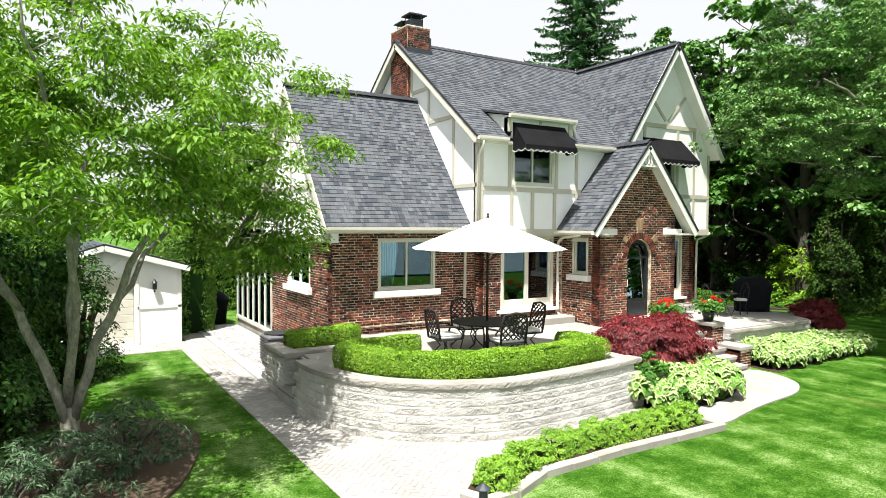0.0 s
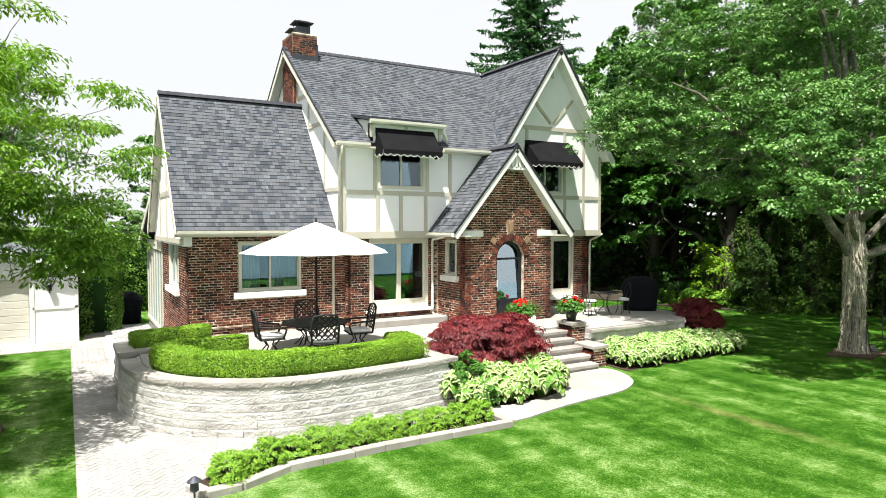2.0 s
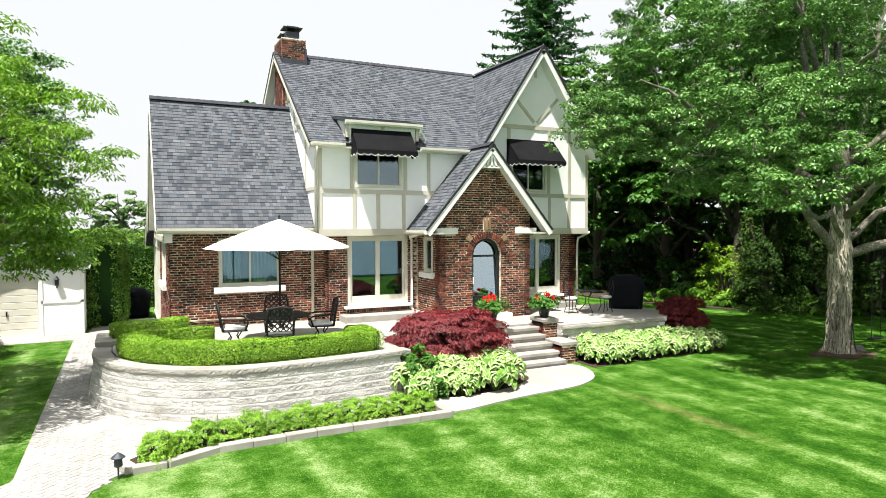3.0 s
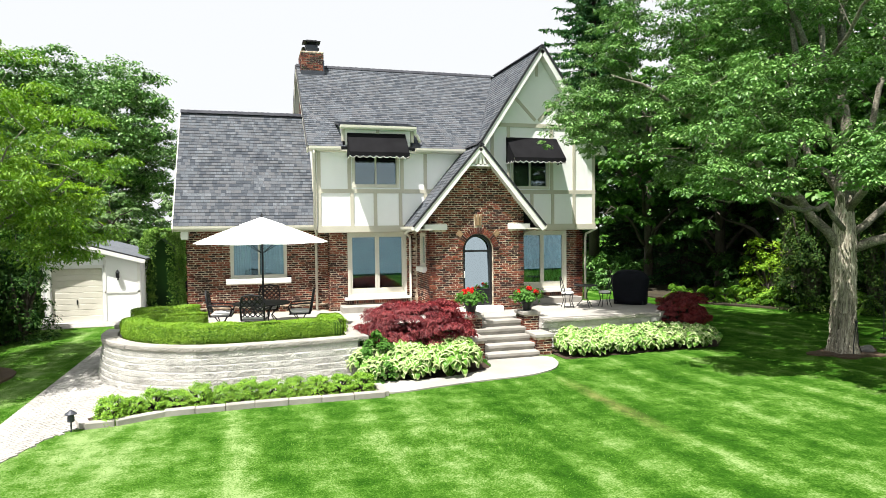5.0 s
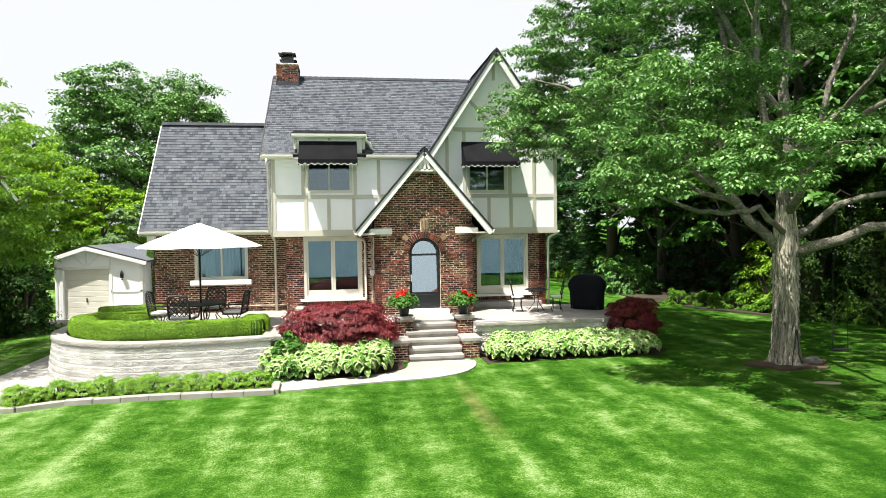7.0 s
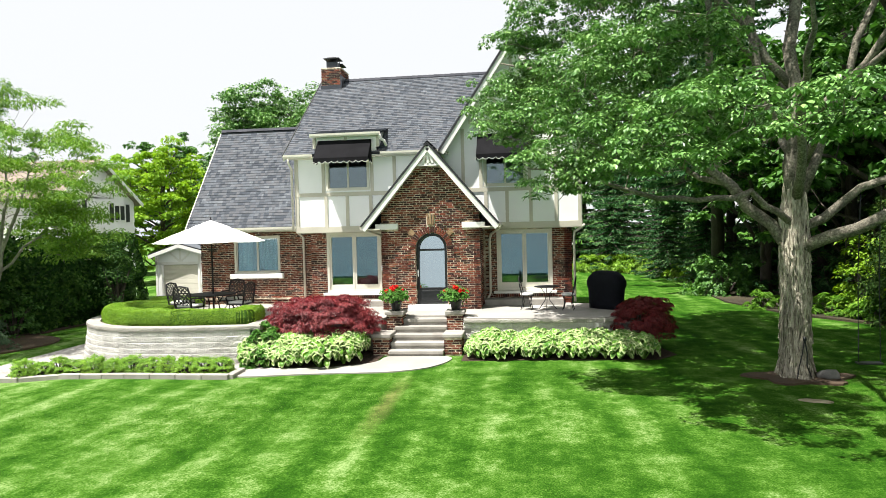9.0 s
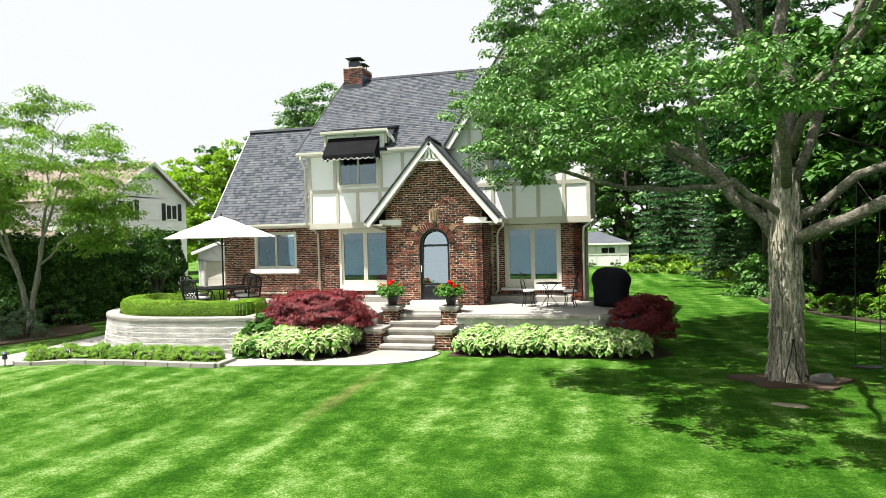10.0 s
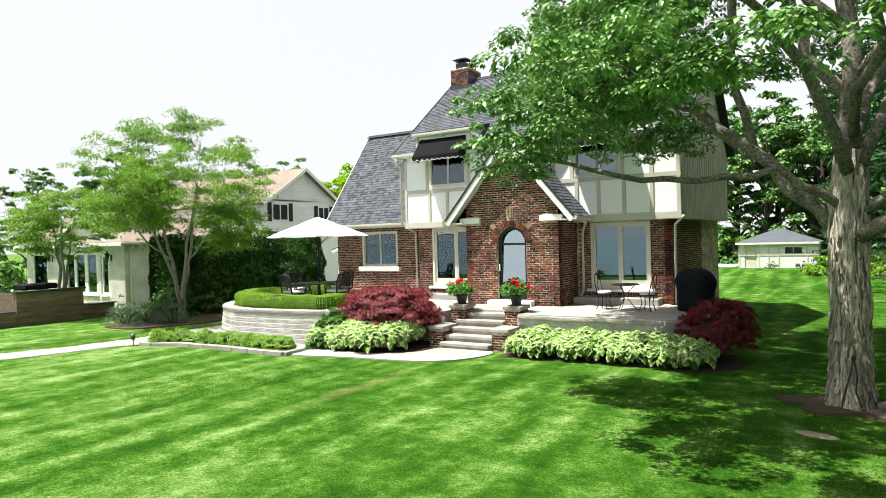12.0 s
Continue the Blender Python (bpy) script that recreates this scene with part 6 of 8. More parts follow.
# the big shade tree on the lawn
HB = (8.85, -5.25, 0.0)
hero_limbs = [
    ([(0, 0, -0.1), (0, 0, 0.12), (0, 0, 0.5), (0.02, 0, 1.4), (-0.03, 0.02, 2.4), (0, 0, 3.1), (0.03, 0.05, 3.7), (0.05, 0.1, 4.4)], [0.42, 0.36, 0.305, 0.285, 0.28, 0.29, 0.26, 0.19]),
    ([(0.03, 0.05, 3.9), (0.1, 0.15, 6.2), (0.0, 0.25, 9.0), (0.2, 0.3, 12.5), (0.2, 0.3, 15)], [0.25, 0.19, 0.14, 0.09, 0.03]),
    ([(-0.1, -0.1, 3.4), (-0.95, -0.35, 4.05), (-2.3, -0.85, 3.95), (-3.5, -1.3, 4.1), (-4.8, -1.8, 4.45), (-5.8, -2.2, 4.6)], [0.13, 0.115, 0.095, 0.08, 0.05, 0.02]),
    ([(-0.15, 0.05, 2.9), (-1.2, 0.35, 4.3), (-2.5, 0.7, 5.4), (-3.9, 1.0, 6.4), (-5.2, 1.2, 7.2), (-6.4, 1.4, 7.6)], [0.17, 0.15, 0.125, 0.10, 0.065, 0.02]),
    ([(0.15, -0.05, 3.3), (1.3, -0.35, 4.1), (2.9, -0.75, 4.6), (4.4, -1.1, 5.3), (5.8, -1.4, 6.0)], [0.18, 0.15, 0.12, 0.08, 0.03]),
    ([(0.0, -0.15, 4.0), (-0.5, -1.7, 5.4), (-1.2, -3.6, 6.3), (-1.8, -5.4, 6.9)], [0.18, 0.14, 0.09, 0.03]),
    ([(0.05, 0.2, 4.4), (0.6, 2.0, 6.0), (1.1, 3.8, 7.4), (1.4, 5.4, 8.2)], [0.2, 0.16, 0.1, 0.03]),
    ([(0.15, 0.05, 4.0), (1.1, 0.2, 6.4), (2.1, 0.4, 9.0), (2.9, 0.6, 12.2)], [0.18, 0.14, 0.10, 0.04]),
    ([(0.05, 0.15, 6.4), (-1.5, -0.1, 8.4), (-3.0, -0.2, 10.2), (-4.2, -0.3, 11.5)], [0.17, 0.13, 0.09, 0.03]),
    ([(0.05, 0.1, 5.4), (1.4, -1.6, 7.4), (2.4, -3.2, 8.8), (3.2, -4.6, 9.6)], [0.16, 0.12, 0.08, 0.03]),
    ([(-0.9, 0.25, 4.0), (-2.0, 1.6, 5.0), (-3.2, 3.0, 5.6), (-4.4, 4.2, 6.0)], [0.13, 0.1, 0.07, 0.03]),
    ([(0.1, -0.1, 4.6), (0.4, -2.2, 6.2), (0.7, -4.2, 7.2), (0.8, -5.8, 7.6)], [0.15, 0.11, 0.07, 0.03]),
]
# leafy lobes low in front and over the gable, more round the leaders, the top above
hero_limbs = [hero_limbs[0]] + [(p, [q * (0.78 if i in (0, 2) else 0.6) for q in r]) for i, (p, r) in enumerate(hero_limbs[1:])]
hero_limbs += [
    ([(-1.45, 0.4, 4.5), (-1.7, 0.1, 5.6), (-1.76, 0.0, 7.4), (-1.8, 0.1, 9.5), (-1.9, 0.2, 12.0)], [0.085, 0.08, 0.08, 0.06, 0.03]),
    ([(0.05, 0.1, 5.2), (-0.55, 0.0, 6.0), (-0.82, -0.05, 7.2), (-0.85, 0.0, 9.4), (-0.9, 0.1, 12.0)], [0.11, 0.10, 0.09, 0.07, 0.03]),
    ([(0.15, -0.15, 2.9), (1.3, -1.2, 3.5), (2.8, -2.4, 3.9), (4.4, -3.4, 4.6), (5.6, -4.0, 5.3)], [0.14, 0.12, 0.10, 0.07, 0.03]),
    ([(-0.82, -0.05, 7.0), (-1.9, -1.2, 7.6), (-3.1, -2.2, 7.5)], [0.06, 0.05, 0.02]),
    ([(0.7, -4.2, 7.2), (0.2, -5.4, 8.2), (-0.6, -6.6, 8.9)], [0.06, 0.045, 0.02]),
    ([(-1.9, -1.2, 7.6), (-2.8, -2.8, 8.2), (-3.6, -4.4, 8.7)], [0.05, 0.04, 0.02]),
    # two limbs that carry the added boughs above the view
    ([(-0.9, 0.1, 11.6), (-2.0, 1.8, 12.6), (-3.4, 3.4, 13.2), (-5.0, 4.0, 13.5)], [0.08, 0.07, 0.05, 0.02]),
    ([(0.2, 0.3, 11.6), (-0.2, 2.2, 12.6), (-1.2, 4.0, 13.2), (-2.8, 5.6, 13.5)], [0.08, 0.07, 0.05, 0.02]),
]
# lobes near z 9 lie out of view, added to deepen the lawn's shade
hero_lobes = [((-5.3, -1.8, 4.4), (0.9, 1.0, 0.6)), ((-5.2, -1.2, 5.4), (0.8, 0.9, 0.6)), ((-3.6, 1.7, 4.9), (1.1, 1.2, 0.6)), ((-2.9, -3.7, 5.0), (1.5, 1.7, 0.8)), ((-3.5, -4.5, 4.3), (0.8, 0.9, 0.4)), ((-2.2, -5.8, 4.9), (1.5, 1.1, 0.45)), ((-4.4, -2.0, 4.8), (1.2, 1.6, 1.0)), ((-3.7, -0.8, 6.3), (2.0, 2.2, 1.5)),
              ((-6.1, 2.9, 6.5), (1.4, 1.7, 1.4)), ((-5.6, 4.0, 6.9), (1.5, 1.2, 1.4)), ((-5.8, 2.7, 6.6), (1.5, 1.8, 1.2)), ((-2.9, 1.6, 9.0), (2.2, 2.2, 1.2)), ((-1.6, 0.6, 9.6), (2.6, 2.4, 1.1)), ((0.4, 1.4, 9.4), (2.6, 2.4, 1.0)), ((-1.0, -2.0, 9.8), (2.6, 2.2, 0.9)), ((-2.4, -0.6, 9.4), (2.2, 2.2, 1.0)), ((-5.4, 2.3, 8.6), (1.4, 1.8, 1.3)), ((-4.6, 1.4, 6.4), (1.8, 2.0, 1.6)), ((-4.0, 2.6, 9.8), (1.8, 2.0, 1.4)),
              ((-0.9, -5.4, 4.75), (1.0, 0.9, 0.35)), ((1.6, -4.2, 5.7), (1.2, 1.2, 0.6)),
              ((3.6, -2.2, 6.0), (2.2, 2.4, 1.2)), ((4.6, 0.6, 6.4), (2.0, 2.4, 1.3)), ((-2.7, -2.2, 6.6), (1.1, 1.2, 0.8)),
              ((-3.4, 1.2, 7.6), (1.5, 1.7, 1.1)), ((0.2, 4.2, 6.6), (1.8, 1.6, 1.0)),
              ((3.2, -4.4, 7.4), (2.2, 1.8, 1.0)), ((1.6, 1.8, 10.6), (4.2, 4.0, 2.8)), ((-1.0, -6.2, 8.9), (1.6, 1.2, 0.7)), ((-3.4, -4.2, 8.8), (1.2, 1.2, 0.6)), ((5.0, -3.4, 8.6), (2.2, 2.2, 1.2)), ((5.2, 1.4, 9.0), (2.4, 2.6, 1.6))]
hero_lobes = [(c, tuple(0.8 * q for q in r)) for c, r in hero_lobes]
# unseen high boughs towards the house, added to shade the lawn beside it
hero_lobes += [((x + 0.3 * k, y + 0.3 * k, 13.4 + 1.1 * k), (1.5, 1.5, 0.9)) for k in range(2) for x, y in ((-5.6, 2.7), (-4.5, 4.6), (-3.7, 2.9), (-3.1, 5.6), (-2.4, 2.2))]
tree("shade_tree", "large spreading maple with shaggy grey bark on the lawn", HB, hero_limbs, hero_lobes, 1020, 60, 0.086, BARK, L_MAPLE, 41,
     spread=0.90, flat=0.6, sprays=5, tuft=0.25, droop=1.2, loose=0.15, twig=0.018, low=lambda x, y, z: z > 5.8 - 2.0 * min(math.hypot(x, y) / 5.2, 1) + 1.1 * noise.noise(Vector((x * 0.7, y * 0.7, 2.0))), sides=10, shaggy=0.32, limb_bark=BARK_LIMB, narrow=0.66, even=0.42)

# loose bark plates that curl away at their lower ends, and the dark cord tied round the foot
hero = bpy.data.objects["shade_tree"]
g = np.random.default_rng(77)
axis, girth = hero_limbs[0]
vs, fs = [], []
for k in range(420):
    z, a = g.uniform(0.25, 3.1), g.uniform(0, 2 * math.pi)
    L, wd, lift = g.uniform(0.16, 0.48), g.uniform(0.018, 0.042), g.uniform(0.006, 0.034)
    b = len(vs)
    for i in range(5):
        u = i / 4
        zz = z + L * (u - 0.5)
        r = float(np.interp(zz, [p[2] for p in axis], girth)) * 1.045 + lift * (1 - u) ** 2 - 0.012 * u
        da = (wd / r) * (0.35 + 0.65 * math.sin(math.pi * (0.15 + 0.7 * u)))
        aa = a + 0.06 * math.sin(4 * u + k)
        for q, out in ((-1, 0.0), (0, 0.010), (1, 0.0)):
            vs.append(((r + out) * math.cos(aa + q * da), (r + out) * math.sin(aa + q * da), zz))
            vs.append(((r + out - 0.016) * math.cos(aa + q * da), (r + out - 0.016) * math.sin(aa + q * da), zz))
    for i in range(4):
        p = b + 6 * i
        fs += [(p, p + 2, p + 8, p + 6), (p + 2, p + 4, p + 10, p + 8), (p + 1, p + 7, p + 9, p + 3), (p + 3, p + 9, p + 11, p + 5), (p, p + 6, p + 7, p + 1), (p + 4, p + 5, p + 11, p + 10)]
    fs += [(b, b + 1, b + 3, b + 2), (b + 2, b + 3, b + 5, b + 4), (b + 24, b + 26, b + 27, b + 25), (b + 26, b + 28, b + 29, b + 27)]
part_of("loose_bark", mesh_of("loose_bark", vs, fs, [BARK]), hero, kind="stuff")
cord = thing("cord", "black cord tied round the maple's foot", "cord", HB)
bm = bmesh.new()
tube(bm, [(0.03, -0.37, 0.88), (-0.02, -0.39, 0.6), (-0.10, -0.42, 0.3), (-0.15, -0.46, 0.06)], 0.013, 6)
tube(bm, [(0.04, -0.37, 0.88), (0.08, -0.39, 0.6), (0.06, -0.42, 0.34), (0.14, -0.45, 0.10)], 0.013, 6)
part("strand", bm, BLACK, cord)
bm = bmesh.new()
lathe(bm, [(0.01, -0.06), (0.035, -0.03), (0.04, 0.02), (0.01, 0.06)], 8, pose(0.035, -0.375, 0.9))
part("knot", bm, BLACK, cord)

# feathery multi-stemmed tree by the path
lt = [([(0, 0, -0.1), (0.02, 0, 0.3), (0.0, 0.05, 0.9)], [0.34, 0.27, 0.22])]
lt += [([(0, 0, 0.5), (-0.35, 0.05, 1.6), (-0.85, 0.1, 2.9), (-1.6, 0.2, 4.4), (-2.3, 0.3, 6.0)], [0.17, 0.14, 0.12, 0.08, 0.02]),
       ([(0.02, 0, 0.6), (0.05, 0.3, 1.9), (0.1, 0.5, 3.3), (0.3, 0.7, 5.0), (0.3, 0.9, 7.2)], [0.15, 0.12, 0.1, 0.07, 0.02]),
       ([(0.05, 0, 0.6), (0.4, -0.1, 1.8), (0.9, -0.3, 3.1), (1.8, -0.6, 4.6), (2.7, -0.8, 6.0)], [0.16, 0.13, 0.1, 0.07, 0.02]),
       ([(0.0, 0, 0.8), (0.1, -0.5, 2.2), (0.0, -1.1, 3.6), (-0.3, -1.9, 5.2), (-0.5, -2.4, 6.6)], [0.13, 0.11, 0.09, 0.06, 0.02]),
       ([(0.6, -0.2, 2.4), (1.5, 0.5, 3.6), (2.5, 1.0, 4.5), (3.4, 1.3, 5.2)], [0.08, 0.07, 0.05, 0.02]),
       ([(-0.6, 0.1, 2.4), (-1.5, -0.8, 3.6), (-2.4, -1.6, 4.8)], [0.08, 0.06, 0.02])]
lt = [(p, [q * 0.56 for q in r]) for p, r in lt]
lt_lobes = [((1.4, 2.2, 4.7), (1.0, 1.0, 1.1)), ((0.2, 2.9, 5.2), (1.0, 1.0, 1.0)), ((3.0, -0.6, 3.2), (1.1, 1.2, 0.7)), ((2.9, 0.2, 3.6), (1.5, 1.6, 1.1)), ((-2.7, 0.0, 3.9), (1.4, 1.5, 1.1)), ((0.3, 2.2, 3.9), (1.6, 1.2, 1.0)), ((0.6, -2.5, 4.0), (1.6, 1.2, 1.0)), ((0, 0, 5.9), (3.6, 3.5, 2.4)), ((2.8, 0.3, 4.9), (1.7, 2.0, 1.8)), ((-2.1, -0.4, 5.0), (1.8, 2.0, 1.6)), ((0.2, -1.8, 5.0), (2.0, 1.7, 1.6))]
tree("feathery_tree", "multi-stemmed tree with light feathery foliage beside the path", (-14.5, -1.25, 0), lt, lt_lobes, 260, 32, 0.112, BARK_SMOOTH, L_OLIVE, 42, spread=0.6, flat=0.7, narrow=0.42, twig=0.016, sprays=8, tuft=0.33, droop=1.2)
lt2 = [([(0, 0, -0.1), (0, 0, 0.4), (0.05, 0, 0.9)], [0.16, 0.13, 0.1]),
       ([(0, 0, 0.6), (-0.4, 0.1, 1.8), (-0.9, 0.3, 3.2), (-1.3, 0.4, 4.6)], [0.08, 0.07, 0.05, 0.02]), ([(0, 0, 0.6), (0.35, -0.1, 1.9), (0.8, -0.4, 3.2), (1.2, -0.6, 4.5)], [0.08, 0.07, 0.05, 0.02]), ([(0, 0, 0.7), (0.0, 0.3, 2.2), (0.1, 0.5, 4.4)], [0.07, 0.05, 0.02])]
tree("feathery_tree", "small light green tree beside the neighbour's terrace", (-20.4, -2.9, 0), lt2, [((0, 0, 4.1), (2.3, 2.2, 1.6)), ((-1.0, -0.4, 3.6), (1.6, 1.5, 1.1))], 80, 32, 0.112, BARK_SMOOTH, L_OLIVE, 43, spread=0.5, flat=0.7, narrow=0.42, twig=0.014, sprays=8, tuft=0.33, droop=1.2)

# shrubs round the feathery tree
mound("lavender_shrub", "loose grey-green shrub below the feathery tree", (-13.75, -2.2, 0), 0.85, 0.8, 0.95, 2600, 0.10, L_SAGE, 51, narrow=0.22, jitter=1.0, skirt=0.25, lump=0.3)
mound("lavender_shrub", "loose grey-green shrub below the feathery tree", (-15.3, -3.2, 0), 0.95, 0.9, 0.9, 2600, 0.10, L_SAGE, 52, narrow=0.22, jitter=1.0, skirt=0.25, lump=0.3)
mound("lavender_shrub", "loose grey-green shrub below the feathery tree", (-14.6, -2.7, 0), 0.8, 0.8, 0.8, 2200, 0.10, L_SAGE, 53, narrow=0.22, jitter=1.0, skirt=0.25, lump=0.3)
mound("evergreen_shrub", "dense dark green shrub beside the hedge", (-15.9, -0.6, 0), 0.95, 0.9, 1.7, 3600, 0.12, L_FAR, 54, narrow=0.55, jitter=0.8, skirt=0.35, lump=0.25)
mound("evergreen_shrub", "dense dark green shrub at the end of the hedge", (-14.15, 4.9, 0), 0.95, 1.0, 3.1, 5600, 0.12, L_HEDGE, 55, narrow=0.4, jitter=0.7, skirt=0.35, lump=0.12)
mound("evergreen_shrub", "dense dark green shrub at the foot of the hedge", (-15.2, 0.6, 0), 0.8, 0.9, 1.5, 3000, 0.11, L_FAR, 56, narrow=0.5, jitter=0.8, skirt=0.35, lump=0.25)
hedge("tall_hedge", "tall dark arborvitae hedge along the boundary", [(-16.75, 0.3, 0), (-16.6, 1.2, 0), (-16.0, 3.0, 0), (-15.4, 5.2, 0), (-15.35, 6.6, 0)], 1.15, 0.0, 3.35, 0.15, 300, L_HEDGE, L_HEDGE, 13, wobble=0.24)
hedge("tall_hedge", "tall clipped arborvitae hedge behind the garage", [(-10.55, 10.6, 0), (-10.7, 12.6, 0)], 0.82, 0.0, 3.55, 0.09, 700, L_ARB, L_HEDGE, 14, wobble=0.07)
hedge("tall_hedge", "tall clipped arborvitae hedge closing the drive", [(-10.4, 15.8, 0), (-7.0, 16.6, 0)], 0.8, 0.0, 3.3, 0.10, 420, L_ARB, L_HEDGE, 15, wobble=0.1)


# ---- woods and far trees ----
def far_tree(seed, h, r, leaf, bark, base=(0, 0, 0), label="", bare=0.25, clusters=110, per=11, size=0.35, narrow=0.75, lobe_count=16):
    """A tall broad tree: lobes of foliage all round an egg-shaped crown, on limbs of their own."""
    g = np.random.default_rng(seed)
    tr = 0.016 * h + 0.06
    limbs = [([(0, 0, -0.1), (0, 0, 0.4), (0.05, 0, h * 0.3), (0.1, 0.05, h * 0.6), (0.05, 0.1, h * 0.92)], [tr * 1.4, tr, tr * 0.85, tr * 0.5, tr * 0.1])]
    lobes = [((0, 0, h * (0.5 + bare / 2)), (r * 0.72, r * 0.72, h * (1 - bare) * 0.42))]
    for k in range(lobe_count):
        f = (k + 0.5) / lobe_count
        z = h * (bare + (0.93 - bare) * f)
        q = r * math.sqrt(max(0.03, 1 - ((f - 0.46) / 0.60) ** 2)) * g.uniform(0.62, 0.82)
        a = 2.4 * k + g.uniform(-0.4, 0.4)
        e = (q * math.cos(a), q * math.sin(a), z)
        low = max(z - 0.18 * h, 0.12 * h)
        limbs.append(([(0.05, 0, low), (e[0] * 0.5, e[1] * 0.5, z - 0.06 * h), e], [tr * 0.42, tr * 0.28, tr * 0.07]))
        lobes.append((e, (r * 0.40, r * 0.40, h * 0.10)))
    return tree("woodland_tree", label, base, limbs, lobes, clusters, per, size, bark, leaf, seed, spread=r * 0.15, flat=0.7, narrow=narrow, twig=0.035, sprays=9, group="woodland trees", sides=6, tuft=r * 0.075, even=0.65)


def spruce(seed, h, r, base, label, low=0.06):
    g = np.random.default_rng(seed)
    t = thing("spruce_tree", label, "spruce", base, group="woodland trees")
    bm = bmesh.new()
    tube(bm, [(0, 0, -0.1), (0, 0, h * 0.5), (0, 0, h * 0.98)], [0.016 * h, 0.01 * h, 0.01], 8)
    part("trunk", bm, BARK_DARK, t, smooth=True)
    bm = bmesh.new()
    P, N = [], []
    z = low * h
    while z < h * 0.985:
        k = z / h
        reach = r * (1 - k) ** 0.9
        turn = g.uniform(0, 6.28)
        for j in range(8):
            a = turn + j * 0.785 + g.uniform(-0.25, 0.25)
            L = max(0.15, reach * g.uniform(0.62, 1.1))
            d = Vector((math.cos(a), math.sin(a), 0))
            up = 0.25 * (k - 0.55)
            line = lambda q: d * (L * q) + UP * (z + L * (up * q - 0.34 * q * (1 - 0.62 * q)))
            tube(bm, [line(q) for q in (0.0, 0.5, 1.0)], [0.03, 0.02, 0.006], 4, cap=False)
            side = Vector((-d.y, d.x, 0))
            for q in g.uniform(0.10, 1.0, int(14 + 30 * L)):
                w = g.normal(0, 0.15 * min(L, 2.6) * (1.05 - q) + 0.05)
                P.append(line(q) + side * w + d * (-0.5 * abs(w)) - UP * (abs(g.normal(0, 0.05)) + 0.25 * abs(w)))
                N.append((d.x * 0.25, d.y * 0.25, 0.9))
        z += 0.046 * h * (1 - 0.62 * k)
    part("branchwork", bm, BARK_DARK, t, kind="stuff")
    part_of("needles", leaf_cloud("needles", [tuple(p) for p in P], N, 0.10 + 0.016 * h, 0.04 + 0.004 * h, L_SPRUCE, jitter=0.55, gen=g), t)
    return t


WOOD = "tall leafy woodland tree behind the lawn"
fa = far_tree(101, 14, 4.6, L_FAR, BARK_DARK, (30.5, 8.0, 0), WOOD)
fb = far_tree(102, 15.5, 5.0, L_FAR, BARK_DARK, (16.5, 4.4, 0), WOOD, bare=0.2)
fc = far_tree(103, 13, 4.4, L_MAPLE, BARK_DARK, (19.8, 10.5, 0), WOOD, bare=0.18)
near = [(fb, 24.0, 6.0, 40, 1.0), (fa, 29.0, 12.0, 200, 1.1), (fc, 21.0, 19.0, 80, 1.1), (fa, 31.0, 3.0, 130, 0.95), (fc, 15.6, 21.5, 10, 1.05), (fb, 26.5, 22.0, 300, 1.15), (fc, 37.0, 9.0, 160, 1.1), (fa, 36.0, 21.0, 75, 1.2), (fb, 43.0, 2.0, 20, 1.1), (fa, 19.5, 0.8, 250, 0.75), (fc, 46.0, 14.0, 220, 1.2), (fa, 30.0, 33.0, 30, 0.9), (fa, 17.0, 9.5, 190, 1.0), (fb, 21.5, 12.5, 330, 1.05), (fa, 20.5, 3.6, 15, 1.0), (fb, 25.5, 8.2, 110, 1.0), (fa, 14.4, 12.2, 250, 0.9), (fb, 18.5, -7.0, 60, 0.95), (fa, 21.5, -11.5, 140, 1.0), (fb, 19.5, -16.0, 230, 0.95), (fc, 23.0, -20.5, 310, 1.0), (fa, 26.5, -4.5, 20, 1.0), (fb, 27.5, -15.0, 75, 1.05)]
far = [(fc, 2.6, 50.5, 310, 1.05), (fc, 7.4, 48.5, 90, 1.1), (fc, 11.6, 45.0, 230, 1.1), (fa, 3.0, 58, 15, 1.2), (fc, 10.0, 56, 140, 1.3), (fb, 6.6, 53, 40, 1.0), (fa, -0.5, 55, 200, 1.15), (fc, -48.0, -1.0, 60, 0.65), (fb, -45.0, 8.0, 190, 0.6), (fc, -60.0, -11.0, 280, 1.0), (fa, 17.0, 50, 210, 1.1), (fb, 24.0, 52, 280, 1.2), (fc, 34.0, 46, 20, 1.2), (fb, -32.0, 40, 60, 0.85), (fc, -41.0, 30, 130, 0.9), (fa, -50.0, 18, 200, 0.9), (fc, -56.0, 4, 33, 0.95), (fa, -38.0, 52, 170, 1.0), (fc, -27.0, 64, 240, 1.0), (fc, -27.0, 41, 20, 0.85)]
for src, x, y, a, s in near + far:
    c = copy_thing(src, pose(x, y, 0, 0, 0, a))
    c.scale = (s, s, s * 1.02)
    if (src, x, y, a, s) in far:
        c["label"] = "leafy tree in the far treeline"
big = far_tree(104, 18.6, 8.4, L_MAPLE, BARK_DARK, (-21.3, 45, 0), "very tall broad maple behind the garage", bare=0.10, clusters=760, per=15, size=0.28, lobe_count=30)
lime = far_tree(105, 10.5, 4.4, L_LIME, BARK_DARK, (-24.5, 26, 0), "yellow-green tree behind the neighbour's house", bare=0.10, clusters=230, per=13, size=0.28, narrow=0.55, lobe_count=22)
lime["group"] = big["group"] = "trees behind the garage"
bush = far_tree(106, 6.0, 2.6, L_PALE, BARK_DARK, (-15.2, 24, 0), "pale grey-green small tree behind the garage", bare=0.1, clusters=80, per=20, size=0.2)
